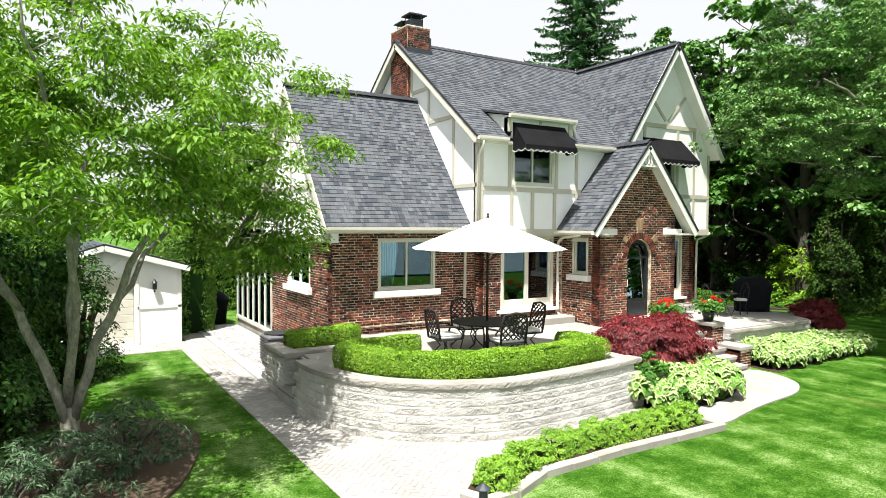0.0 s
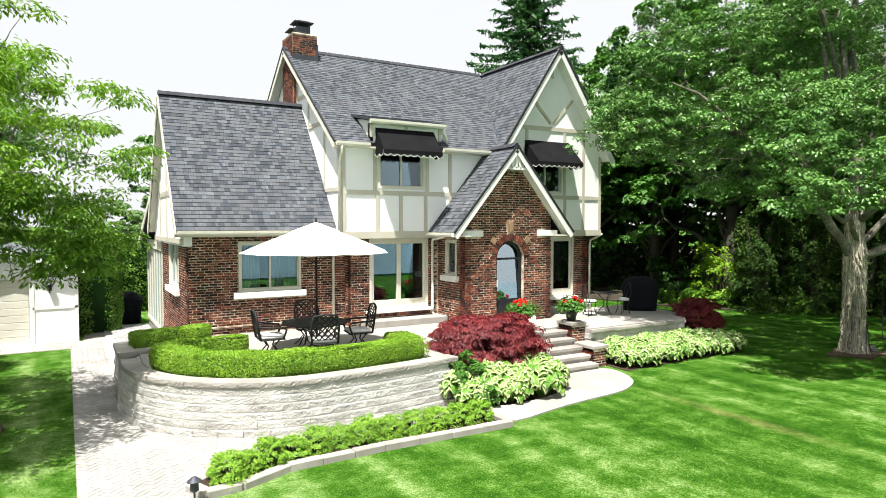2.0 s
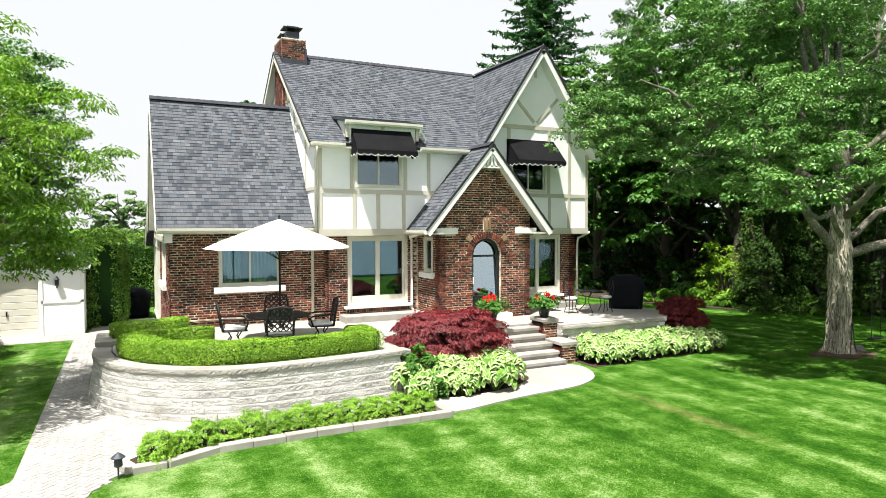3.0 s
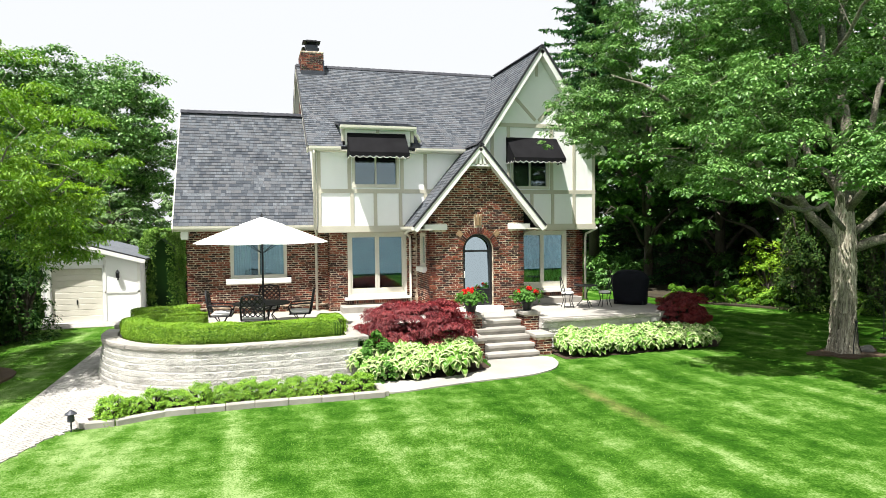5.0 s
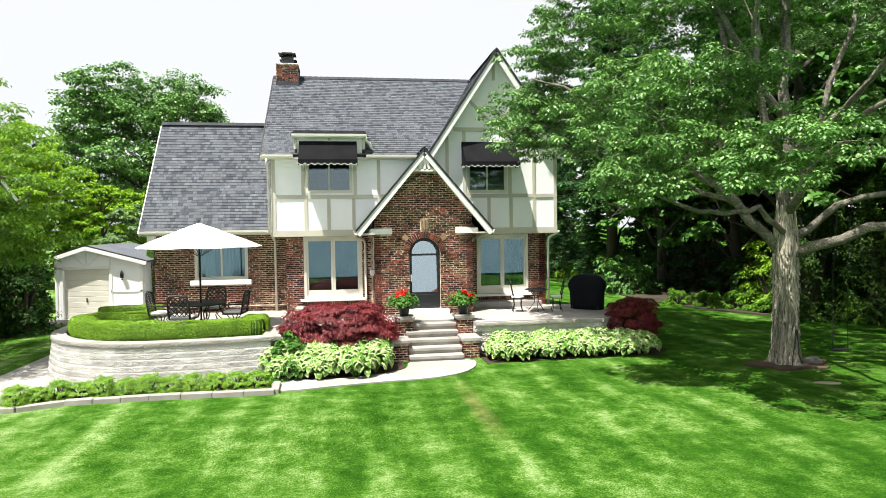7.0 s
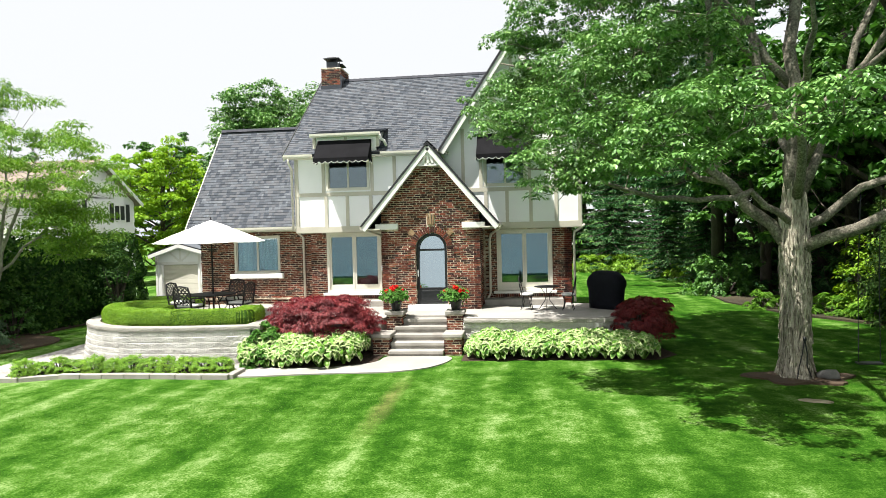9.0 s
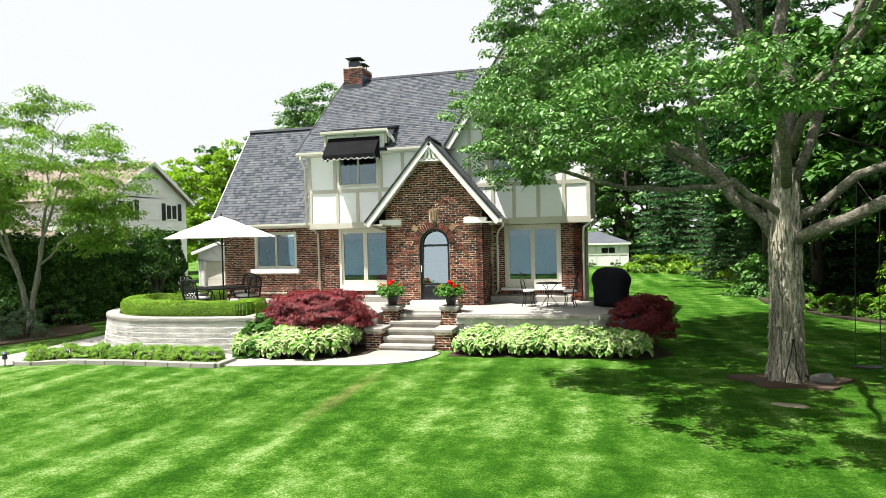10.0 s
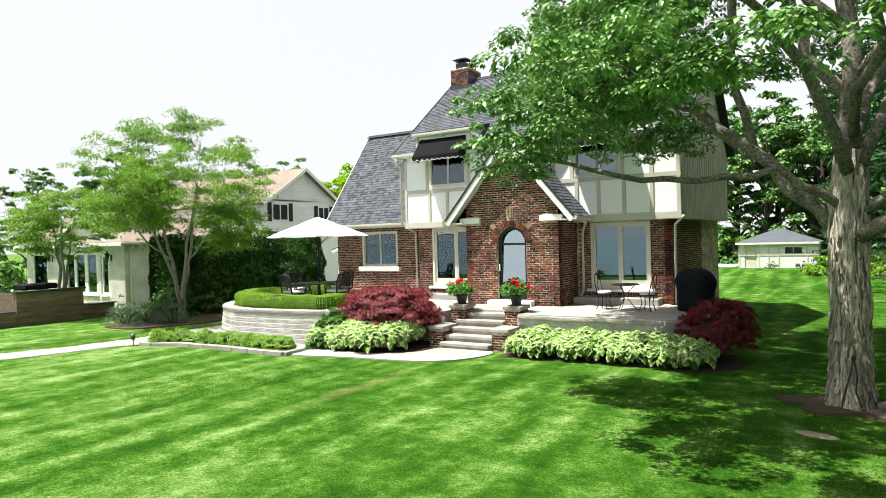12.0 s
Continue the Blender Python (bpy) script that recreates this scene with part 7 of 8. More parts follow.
for src, x, y, a, s in ((bush, -10.0, 23.5, 100, 1.0), (bush, -6.0, 25, 200, 1.2), (lime, -36.0, 34, 90, 1.0), (lime, -19.0, 27, 190, 0.7)):
    c = copy_thing(src, pose(x, y, 0, 0, 0, a))
    c.scale = (s, s, s)
sapling = mound("arborvitae", "tall yellow-green arborvitae at the edge of the woods", (15.3, 2.0, 0), 1.25, 1.25, 5.6, 20000, 0.12, L_ARBOR, 107, narrow=0.5, jitter=0.8, skirt=0.3, lump=0.2, droop=0.7, clump=50, reach=0.12, flat=1.3, category="evergreen", group="arborvitae at the wood's edge")
spruce(111, 22.5, 9.6, (13.4, 16.4, 0), "tall dark spruce behind the house", low=0.28)
spruce(112, 15.0, 4.2, (17.2, 12.8, 0), "dark spruce among the woodland trees")
spruce(113, 15.5, 4.4, (23.5, 15.0, 0), "dark spruce among the woodland trees")
for x, y, a, k in ((16.8, 0.4, 100, 0.9), (18.4, -0.8, 210, 0.95), (20.4, -1.7, 300, 0.9)):
    c = copy_thing(sapling, pose(x, y, 0, 0, 0, a))
    c.scale = (k, k, k)
sp = spruce(114, 9.0, 2.8, (17.6, 3.2, 0), "dense young spruce at the edge of the lawn")
for x, y, s, a in ((9.8, 31.0, 1.3, 15), (12.6, 27.5, 1.25, 75), (15.2, 32.0, 1.5, 130), (11.2, 38.5, 1.5, 200), (22.5, 2.0, 1.1, 40), (27.0, 7.5, 1.2, 90), (33.0, 16.0, 1.4, 10), (19.5, 21.0, 1.2, 60), (27.0, 18.5, 1.3, 140), (31.5, 12.5, 1.2, 210), (36.5, 8.0, 1.2, 300), (29.5, 25.0, 1.5, 20), (24.0, 28.0, 1.5, 170), (40.0, 17.0, 1.5, 250), (42.0, 3.0, 1.3, 80), (13.6, 19.4, 0.85, 33), (12.2, 23.4, 0.9, 140), (16.8, 18.0, 1.0, 222)):
    c = copy_thing(sp, pose(x, y, 0, 0, 0, a))
    c.scale = (s, s, s)

UNDER = "dense shaded shrub at the edge of the woods"
us = mound("woodland_shrub", UNDER, (15.0, 4.0, 0), 1.1, 1.0, 2.7, 3600, 0.16, L_LIME, 57, narrow=0.45, jitter=0.8, skirt=0.3, lump=0.25, group="shrubs at the wood's edge")
us2 = mound("woodland_shrub", UNDER, (12.6, 12.4, 0), 1.6, 1.4, 1.7, 3400, 0.2, L_FAR, 58, narrow=0.55, jitter=0.9, skirt=0.3, lump=0.3, group="shrubs at the wood's edge")
for i, (src, x, y, s) in enumerate(((us2, 17.5, 8.0, 1.2), (us2, 21.0, 6.5, 1.3), (us2, 25.0, 3.5, 1.3), (us2, 29.0, 6.0, 1.4), (us2, 15.0, 17.5, 1.2), (us2, 18.5, 14.0, 1.3), (us2, 24.0, 10.5, 1.5), (us2, 33.0, 10.0, 1.6), (us2, 38.0, 5.0, 1.6), (us2, 22.0, 24.0, 1.6), (us2, 16.5, 26.0, 1.4), (us2, 30.0, 27.0, 1.8), (us, 18.4, 1.6, 0.9), (us2, 21.5, -0.5, 0.9), (us2, 13.5, 27.0, 1.3), (us2, 40.0, 14.0, 1.8), (us2, 14.8, 21.5, 1.4), (us2, 16.4, 20.0, 1.5), (us2, 15.2, 24.4, 1.5), (us2, 14.2, 27.6, 1.5), (us2, 13.8, 15.4, 1.2), (us2, -4.0, 50.0, 1.9), (us2, 0.5, 51.0, 2.2), (us2, 4.5, 49.5, 2.0), (us2, 8.5, 50.5, 2.3), (us2, 12.5, 48.0, 2.0), (us2, 16.0, 45.0, 2.2), (us2, 20.5, -5.0, 1.4), (us2, 19.5, -9.5, 1.4), (us2, 19.0, -13.0, 1.4), (us2, 20.0, -18.5, 1.5), (us2, -44.0, -14.0, 2.0), (us2, -47.0, -8.0, 2.2), (us2, -46.0, -3.0, 2.0), (us2, -44.0, 3.0, 2.2))):
    c = copy_thing(src, pose(x, y, 0, 0, 0, 53 * i))
    c.scale = (s, s, s)
lily = mound("daylily_clump", "bright yellow-green daylily clump on the back lawn", (7.9, 30.6, 0), 1.3, 1.1, 1.15, 3600, 0.34, L_BOX, 59, narrow=0.18, jitter=0.8, skirt=0.3, lump=0.25, group="daylily clumps")
for i, (x, y, s) in enumerate(((9.2, 30.2, 1.0), (10.4, 29.4, 1.05), (11.3, 27.9, 0.95), (11.9, 26.2, 0.9), (12.4, 24.4, 0.8), (12.8, 22.4, 0.75), (13.1, 20.6, 0.7))):
    c = copy_thing(lily, pose(x, y, 0, 0, 0, 71 * i))
    c.scale = (s, s, s)
fern = mound("fern_clump", "bright green fern clump at the wood's edge", (14.0, 4.6, 0), 0.75, 0.7, 0.75, 1500, 0.26, L_FERN, 61, narrow=0.2, jitter=0.8, skirt=0.2, lump=0.25, group="fern clumps")
for i, (x, y, s) in enumerate(((13.2, 5.6, 0.9), (14.6, 3.2, 1.0), (15.4, 1.9, 0.9), (16.2, 0.8, 1.1), (12.4, 6.8, 0.9), (17.2, -0.2, 1.0))):
    c = copy_thing(fern, pose(x, y, 0, 0, 0, 71 * i))
    c.scale = (s, s, s)

# short turf blades where the lawn lies nearest
g = np.random.default_rng(5)
N_BLADES = 170000
bx, by = g.uniform(-13.5, 15, N_BLADES), -4.4 - 12.5 * g.uniform(0, 1, N_BLADES) ** 1.1
bx[:26000], by[:26000] = g.uniform(-14.3, -11.4, 26000), g.uniform(-8.5, 7.2, 26000)
keep = np.array([not (inside(PATH_EDGE, x, y) or inside(WALK, x, y) or (y > -6.2 and -10.2 < x < -4.0) or (y > -5.1 and -4.1 < x < -0.2) or (y > -3.7 and 1.0 < x < 8.0) or ((x - 8.9) / 1.0) ** 2 + ((y + 5.4) / 0.72) ** 2 < 1 or ((x + 14.6) / 2.0) ** 2 + ((y + 1.7) / 2.6) ** 2 < 1 or (y > -5.05 and -4.2 < x < 1.1)) for x, y in zip(bx, by)])
bx, by = bx[keep], by[keep]
n = len(bx)
ang, ht, wd = g.uniform(0, 2 * np.pi, n), g.uniform(0.012, 0.026, n), g.uniform(0.005, 0.010, n)
lean = g.normal(0, 0.022, (n, 2))
bz = np.zeros(n)
v = np.stack([np.stack([bx - wd * np.cos(ang), by - wd * np.sin(ang), bz - 0.02], 1), np.stack([bx + wd * np.cos(ang), by + wd * np.sin(ang), bz - 0.02], 1), np.stack([bx + lean[:, 0], by + lean[:, 1], bz + ht], 1)], 1).reshape(-1, 3)
turf = new("grass", quick_mesh("grass", v, np.arange(3 * n).reshape(-1, 3), L_GRASS))
tagged(turf, "short mown green grass blades on the lawn", "grass", kind="stuff")

# ---- patio furniture ----
def ring_pts(cx, cy, z, r, n=20):
    return [(cx + r * math.cos(2 * math.pi * k / n), cy + r * math.sin(2 * math.pi * k / n), z) for k in range(n + 1)]


def dining_chair():
    """Wrought-iron armchair on spring legs, lattice back, white cushion; the seat looks along -y."""
    c = thing("patio_armchair", "black wrought-iron armchair with lattice back and white cushion", "chair", group="chairs round the patio table")
    bm = bmesh.new()
    box(bm, -0.26, 0.26, -0.25, 0.25, 0.40, 0.425, bevel=0.008)
    part("seat_frame", bm, IRON, c)
    bm = bmesh.new()
    box(bm, -0.25, 0.25, -0.25, 0.22, 0.425, 0.50, bevel=0.03)
    part("cushion", bm, CUSHION, c, "white seat cushion", smooth=True)
    tilt = lambda z: 0.24 + 0.16 * (z - 0.42)
    bm = bmesh.new()
    tube(bm, [(-0.25, tilt(0.42), 0.42), (-0.26, tilt(0.8), 0.8), (-0.22, tilt(0.98), 0.98), (0.0, tilt(1.02) + 0.02, 1.02), (0.22, tilt(0.98), 0.98), (0.26, tilt(0.8), 0.8), (0.25, tilt(0.42), 0.42)], 0.023, 6)
    part("back_frame", bm, IRON, c, smooth=True)
    bm = bmesh.new()
    for s in (-1, 1):
        for k in range(-4, 5):
            pts = []
            for z in (0.5, 0.98):
                pts.append((0.115 * k + s * (z - 0.74) * 0.95, z))
            (x0, z0), (x1, z1) = pts
            for lo, hi in ((-0.245, 0.245),):
                if x1 != x0:
                    t0, t1 = sorted(((lo - x0) / (x1 - x0), (hi - x0) / (x1 - x0)))
                    t0, t1 = max(t0, 0), min(t1, 1)
                    if t1 - t0 < 0.08:
                        continue
                    a = (x0 + (x1 - x0) * t0, z0 + (z1 - z0) * t0)
                    b = (x0 + (x1 - x0) * t1, z0 + (z1 - z0) * t1)
                    beam(bm, (a[0], tilt(a[1]), a[1]), (b[0], tilt(b[1]), b[1]), 0.026, 0.008)
    part("back_lattice", bm, IRON, c, "black crossed iron lattice")
    for s in (-1, 1):
        bm = bmesh.new()
        tube(bm, [(s * 0.26, tilt(0.68), 0.68), (s * 0.29, 0.0, 0.67), (s * 0.29, -0.22, 0.65), (s * 0.285, -0.26, 0.60), (s * 0.27, -0.20, 0.42)], 0.020, 6)
        part("armrest", bm, IRON, c, smooth=True)
        for f in (-1, 1):
            bm = bmesh.new()
            tube(bm, [(s * 0.2, f * 0.14, 0.41), (s * 0.1, f * 0.06, 0.26), (s * 0.2, f * 0.16, 0.10), (s * 0.27, f * 0.27, 0.012)], 0.014, 6)
            part("leg", bm, IRON, c, smooth=True)
    return c


TX, TY, TZ = -6.60, -1.58, 0.93
table = thing("patio_table", "round black wrought-iron patio table under an umbrella", "table", (TX, TY, TZ))
bm = bmesh.new()
lathe(bm, [(0.70, 0.70), (0.735, 0.705), (0.74, 0.725), (0.73, 0.735), (0.05, 0.737)], 32)
part("tabletop", bm, IRON, table)
for k in range(4):
    a = math.pi / 4 + k * math.pi / 2
    bm = bmesh.new()
    tube(bm, [(0.4 * math.cos(a), 0.4 * math.sin(a), 0.70), (0.22 * math.cos(a), 0.22 * math.sin(a), 0.45), (0.25 * math.cos(a), 0.25 * math.sin(a), 0.22), (0.46 * math.cos(a), 0.46 * math.sin(a), 0.012)], 0.018, 6)
    part("leg", bm, IRON, table, smooth=True)
chair = dining_chair()
for i, a in enumerate((-100, -8, 80, 176)):
    r = 1.0
    m = pose(TX + r * math.cos(radians(a)), TY + r * math.sin(radians(a)), TZ, 0, 0, a - 90)
    c = copy_thing(chair, m) if i else chair
    c.matrix_basis = m
    c.scale = (1.1, 1.1, 1.06)

umb = thing("patio_umbrella", "open white canvas patio umbrella on a dark pole", "umbrella", (TX + 0.05, TY + 0.03, TZ))
bm = bmesh.new()
tube(bm, [(0, 0, 0.0), (0, 0, 1.4), (0, 0, 2.82)], 0.026, 10)
part("pole", bm, IRON, umb, "dark metal pole", smooth=True)
bm = bmesh.new()
lathe(bm, [(0.26, 0.0), (0.27, 0.03), (0.22, 0.07), (0.05, 0.09), (0.045, 0.28)], 20)
part("base", bm, IRON, umb)


def canopy(r0, r1, z0, z1, n, sag):
    bm = bmesh.new()
    rings = []
    steps_ = 6
    for i in range(steps_ + 1):
        k = i / steps_
        r, z = r0 + (r1 - r0) * k, z0 + (z1 - z0) * k - 0.10 * math.sin(math.pi * k) * sag
        ring = []
        for j in range(n * 4):
            a = 2 * math.pi * (j + 0.0) / (n * 4)
            f = (j % 4) / 4
            edge = math.cos(math.pi / n) / math.cos((f - 0.5) * 2 * math.pi / n) if True else 1
            dip = math.sin(math.pi * f) * 0.035 * k
            ring.append(bm.verts.new((r * edge * math.cos(a), r * edge * math.sin(a), z - dip * 0.6)))
        rings.append(ring)
    for a, b in zip(rings, rings[1:]):
        m = len(a)
        for j in range(m):
            bm.faces.new((a[j], a[(j + 1) % m], b[(j + 1) % m], b[j]))
    return bm


for nm, bmm in (("canopy", canopy(0.08, 1.72, 2.93, 2.32, 8, -0.25)), ("vent", canopy(0.02, 0.58, 2.985, 2.785, 8, 0.0))):
    c = part(nm, bmm, CANVAS, umb, "white canvas " + nm)
    md = c.modifiers.new("cloth", "SOLIDIFY")
    md.thickness = 0.006
for k in range(8):
    a = 2 * math.pi * k / 8
    bm = bmesh.new()
    tube(bm, [(0.05 * math.cos(a), 0.05 * math.sin(a), 2.88), (0.9 * math.cos(a), 0.9 * math.sin(a), 2.585), (1.69 * math.cos(a), 1.69 * math.sin(a), 2.315)], 0.010, 5)
    rib = part("rib", bm, IRON, umb)
    bm = bmesh.new()
    tube(bm, [(0.04 * math.cos(a), 0.04 * math.sin(a), 2.05), (0.9 * math.cos(a), 0.9 * math.sin(a), 2.58)], 0.008, 5)
    part("strut", bm, IRON, rib)
bm = bmesh.new()
lathe(bm, [(0.02, 2.97), (0.035, 3.0), (0.02, 3.04), (0.026, 3.06), (0.012, 3.09)], 10)
part("finial", bm, IRON, umb)


def bistro_chair(at, turn):
    c = thing("bistro_chair", "small black iron bistro chair with a round white cushion", "chair", at, turn, group="bistro chairs")
    bm = bmesh.new()
    lathe(bm, [(0.19, 0.45), (0.205, 0.47), (0.2, 0.505), (0.17, 0.52), (0.03, 0.52)], 18)
    part("cushion", bm, CUSHION, c, "round white cushion", smooth=True)
    bm = bmesh.new()
    tube(bm, ring_pts(0, 0, 0.445, 0.2), 0.01, 6)
    part("seat_ring", bm, IRON, c)
    for k in range(4):
        a = math.pi / 4 + k * math.pi / 2
        bm = bmesh.new()
        tube(bm, [(0.19 * math.cos(a), 0.19 * math.sin(a), 0.445), (0.15 * math.cos(a), 0.15 * math.sin(a), 0.22), (0.23 * math.cos(a), 0.23 * math.sin(a), 0.01)], 0.013, 6)
        part("leg", bm, IRON, c)
    bm = bmesh.new()
    tube(bm, [(-0.17, 0.12, 0.445), (-0.17, 0.19, 0.75), (-0.1, 0.23, 0.97), (0, 0.24, 1.03), (0.1, 0.23, 0.97), (0.17, 0.19, 0.75), (0.17, 0.12, 0.445)], 0.014, 6)
    part("back_frame", bm, IRON, c)
    bm = bmesh.new()
    tube(bm, [(0, 0.14, 0.5), (-0.07, 0.18, 0.65), (0.0, 0.2, 0.78), (0.07, 0.215, 0.88), (0, 0.235, 1.0)], 0.012, 6)
    part("back_scroll", bm, IRON, c)
    return c


bistro_chair((3.0, -0.25, 0.93), 80)
bistro_chair((4.25, -0.45, 0.93), -100)
bt = thing("bistro_table", "small round black iron bistro table", "table", (3.62, -0.32, 0.93))
bm = bmesh.new()
lathe(bm, [(0.37, 0.70), (0.385, 0.705), (0.385, 0.72), (0.37, 0.725), (0.03, 0.726)], 26)
part("tabletop", bm, IRON, bt)
for k in range(3):
    a = 0.4 + k * 2 * math.pi / 3
    bm = bmesh.new()
    tube(bm, [(0.27 * math.cos(a), 0.27 * math.sin(a), 0.70), (0.07 * math.cos(a), 0.07 * math.sin(a), 0.48), (0.07 * math.cos(a), 0.07 * math.sin(a), 0.30), (0.30 * math.cos(a), 0.30 * math.sin(a), 0.012)], 0.012, 6)
    part("leg", bm, IRON, bt)


def covered_grill(at, turn, w, d, h, label):
    gthing = thing("covered_grill", label, "grill", at, turn)
    bm = bmesh.new()
    rings = []
    for z, k in ((0.0, 0.86), (0.15, 0.87), (0.5 * h, 0.92), (0.62 * h, 1.0), (0.73 * h, 1.0), (0.85 * h, 0.88), (0.95 * h, 0.68), (h, 0.38)):
        ring = []
        for j in range(36):
            a = 2 * math.pi * j / 36
            cx, sy = math.cos(a), math.sin(a)
            sq = (abs(cx) ** 3.2 + abs(sy) ** 3.2) ** (-1 / 3.2)
            fold = 1 + 0.03 * math.sin(7 * a + 4 * z) * (1 - z / h)
            ring.append(bm.verts.new((w / 2 * k * sq * cx * fold, d / 2 * k * sq * sy * fold, z)))
        rings.append(ring)
    for r0, r1 in zip(rings, rings[1:]):
        for j in range(36):
            bm.faces.new((r0[j], r0[(j + 1) % 36], r1[(j + 1) % 36], r1[j]))
    bm.faces.new(rings[-1])
    bm.faces.new(rings[0][::-1])
    part("cover", bm, COVER, gthing, "black vinyl cover", smooth=True)
    for sx in (-1, 1):
        bm = bmesh.new()
        tube(bm, [(sx * w * 0.34, -d * 0.3, 0.0), (sx * w * 0.34, -d * 0.3, 0.1)], 0.04, 10)
        part("caster", bm, BLACK, gthing)


covered_grill((5.42, -0.1, 0.93), -40, 1.25, 0.62, 1.15, "grill under a black vinyl cover on the patio")
covered_grill((-9.5, 12.2, 0.03), 0, 1.25, 0.95, 1.2, "black covered bin beside the drive")


def flower_pot(at, seed):
    g = np.random.default_rng(seed)
    p = thing("flower_pot", "black pot of red geraniums on a brick pier", "flower pot", at, group="geranium pots")
    bm = bmesh.new()
    lathe(bm, [(0.12, 0.0), (0.145, 0.12), (0.18, 0.24), (0.195, 0.25), (0.195, 0.28), (0.17, 0.28), (0.16, 0.22)], 20)
    part("pot", bm, BLACK, p, "black pot")
    v = g.normal(0, 1, (620, 3))
    v[:, 2] = np.abs(v[:, 2]) - 0.25
    v /= np.linalg.norm(v, axis=1, keepdims=True)
    P = v * g.uniform(0.6, 1, (620, 1)) * np.array([0.40, 0.40, 0.27]) * (1 + 0.35 * np.sin(v[:, :1] * 5 + v[:, 1:2] * 4)) + np.array([0, 0, 0.38])
    part_of("leaves", leaf_cloud("leaves", P, v + np.array([0, 0, 0.5]), 0.085, 0.08, L_GERANIUM, jitter=0.5, gen=g), p, kind="stuff")
    for k in range(8):
        a, r = g.uniform(0, 6.28), g.uniform(0.05, 0.38)
        c = np.array([r * math.cos(a), r * math.sin(a), 0.70 - 0.5 * r + g.uniform(-0.03, 0.04)])
        q = g.normal(0, 1, (46, 3))
        q /= np.linalg.norm(q, axis=1, keepdims=True)
        part_of("bloom", leaf_cloud("bloom", c + q * 0.048, q, 0.042, 0.04, PETAL, jitter=0.4, gen=g), p, "red geranium bloom")
    return p


flower_pot((0.94, -1.68, 1.12), 71)
flower_pot((-0.82, -1.70, 1.12), 72)

# path light, air conditioner, stone by the tree
lamp = thing("path_light", "small dark metal path light beside the kerb", "path light", (-9.98, -6.28, 0.0))
bm = bmesh.new()
tube(bm, [(0, 0, -0.05), (0, 0, 0.2)], 0.014, 8)
part("stake", bm, LEAD, lamp)
bm = bmesh.new()
lathe(bm, [(0.05, 0.19), (0.062, 0.2), (0.055, 0.32), (0.05, 0.325)], 12)
part("lantern", bm, LEAD, lamp)
bm = bmesh.new()
lathe(bm, [(0.10, 0.325), (0.10, 0.335), (0.05, 0.375), (0.015, 0.40)], 14)
part("cap", bm, LEAD, lamp)

ac = thing("air_conditioner", "dark grey outdoor air-conditioning unit on the gravel", "air conditioner", (-9.55, 3.75, 0.06))
part("casing", boxed(-0.38, 0.38, -0.38, 0.38, 0.05, 0.80, bevel=0.05), UNIT_GREY, ac, "dark grey slatted casing")
part("base", boxed(-0.42, 0.42, -0.42, 0.42, 0.0, 0.05, bevel=0.01), CAPSTONE, ac)
for k in range(9):
    z = 0.12 + 0.07 * k
    part("louvre", wall_bm(rect(-0.39, 0.39, -0.39, 0.39), [rect(-0.375, 0.375, -0.375, 0.375)], 0.035), BLACK_EDGE, ac).matrix_basis = Matrix.Translation((0, 0, z)) @ Matrix.Rotation(radians(90), 4, "X")
bm = bmesh.new()
lathe(bm, [(0.36, 0.80), (0.37, 0.83), (0.33, 0.84), (0.05, 0.845)], 24)
part("fan_guard", bm, BLACK_EDGE, ac)

rock = thing("boulder", "grey field stone at the foot of the tree", "stone", (9.45, -5.45, 0.03))
bm = bmesh.new()
bmesh.ops.create_icosphere(bm, subdivisions=3, radius=1)
for vv in bm.verts:
    k = 1 + 0.25 * noise.noise(vv.co * 1.7) + 0.08 * noise.noise(vv.co * 5)
    vv.co = Vector((vv.co.x * 0.24 * k, vv.co.y * 0.17 * k, vv.co.z * 0.14 * k + 0.05))
part("stone", bm, ROCK, rock, smooth=True)

# bare sand in the grass, built as a thin flat lump
bare_patch = thing("stepping_stone", "small patch of bare dry sand in the grass", "stone", (8.4, -7.3, 0.0))
bm = bmesh.new()
bmesh.ops.create_icosphere(bm, subdivisions=3, radius=1)
for vv in bm.verts:
    k = 1 + 0.2 * noise.noise(vv.co * 1.9)
    vv.co = Vector((vv.co.x * 0.30 * k, vv.co.y * 0.10 * k, max(-0.03, min(0.03, vv.co.z * 0.06 * k))))
bmesh.ops.rotate(bm, cent=(0, 0, 0), matrix=Matrix.Rotation(radians(-18), 3, "Z"), verts=bm.verts)
part("stone", bm, DRY_SAND, bare_patch, smooth=True)

# rope swing on the right limb
swing = thing("rope_swing", "small rope swing hanging from the big tree", "swing", (10.24, -5.5, 0.35))
part("seat", boxed(-0.25, 0.25, -0.1, 0.1, 0.0, 0.035, bevel=0.008), BLACK, swing)
for s in (-1, 1):
    bm = bmesh.new()
    tube(bm, [(s * 0.22, 0, 0.03), (s * 0.21, 0.02, 2.0), (s * 0.2, -0.1, 3.75)], 0.010, 6)
    part("rope", bm, BLACK, swing)

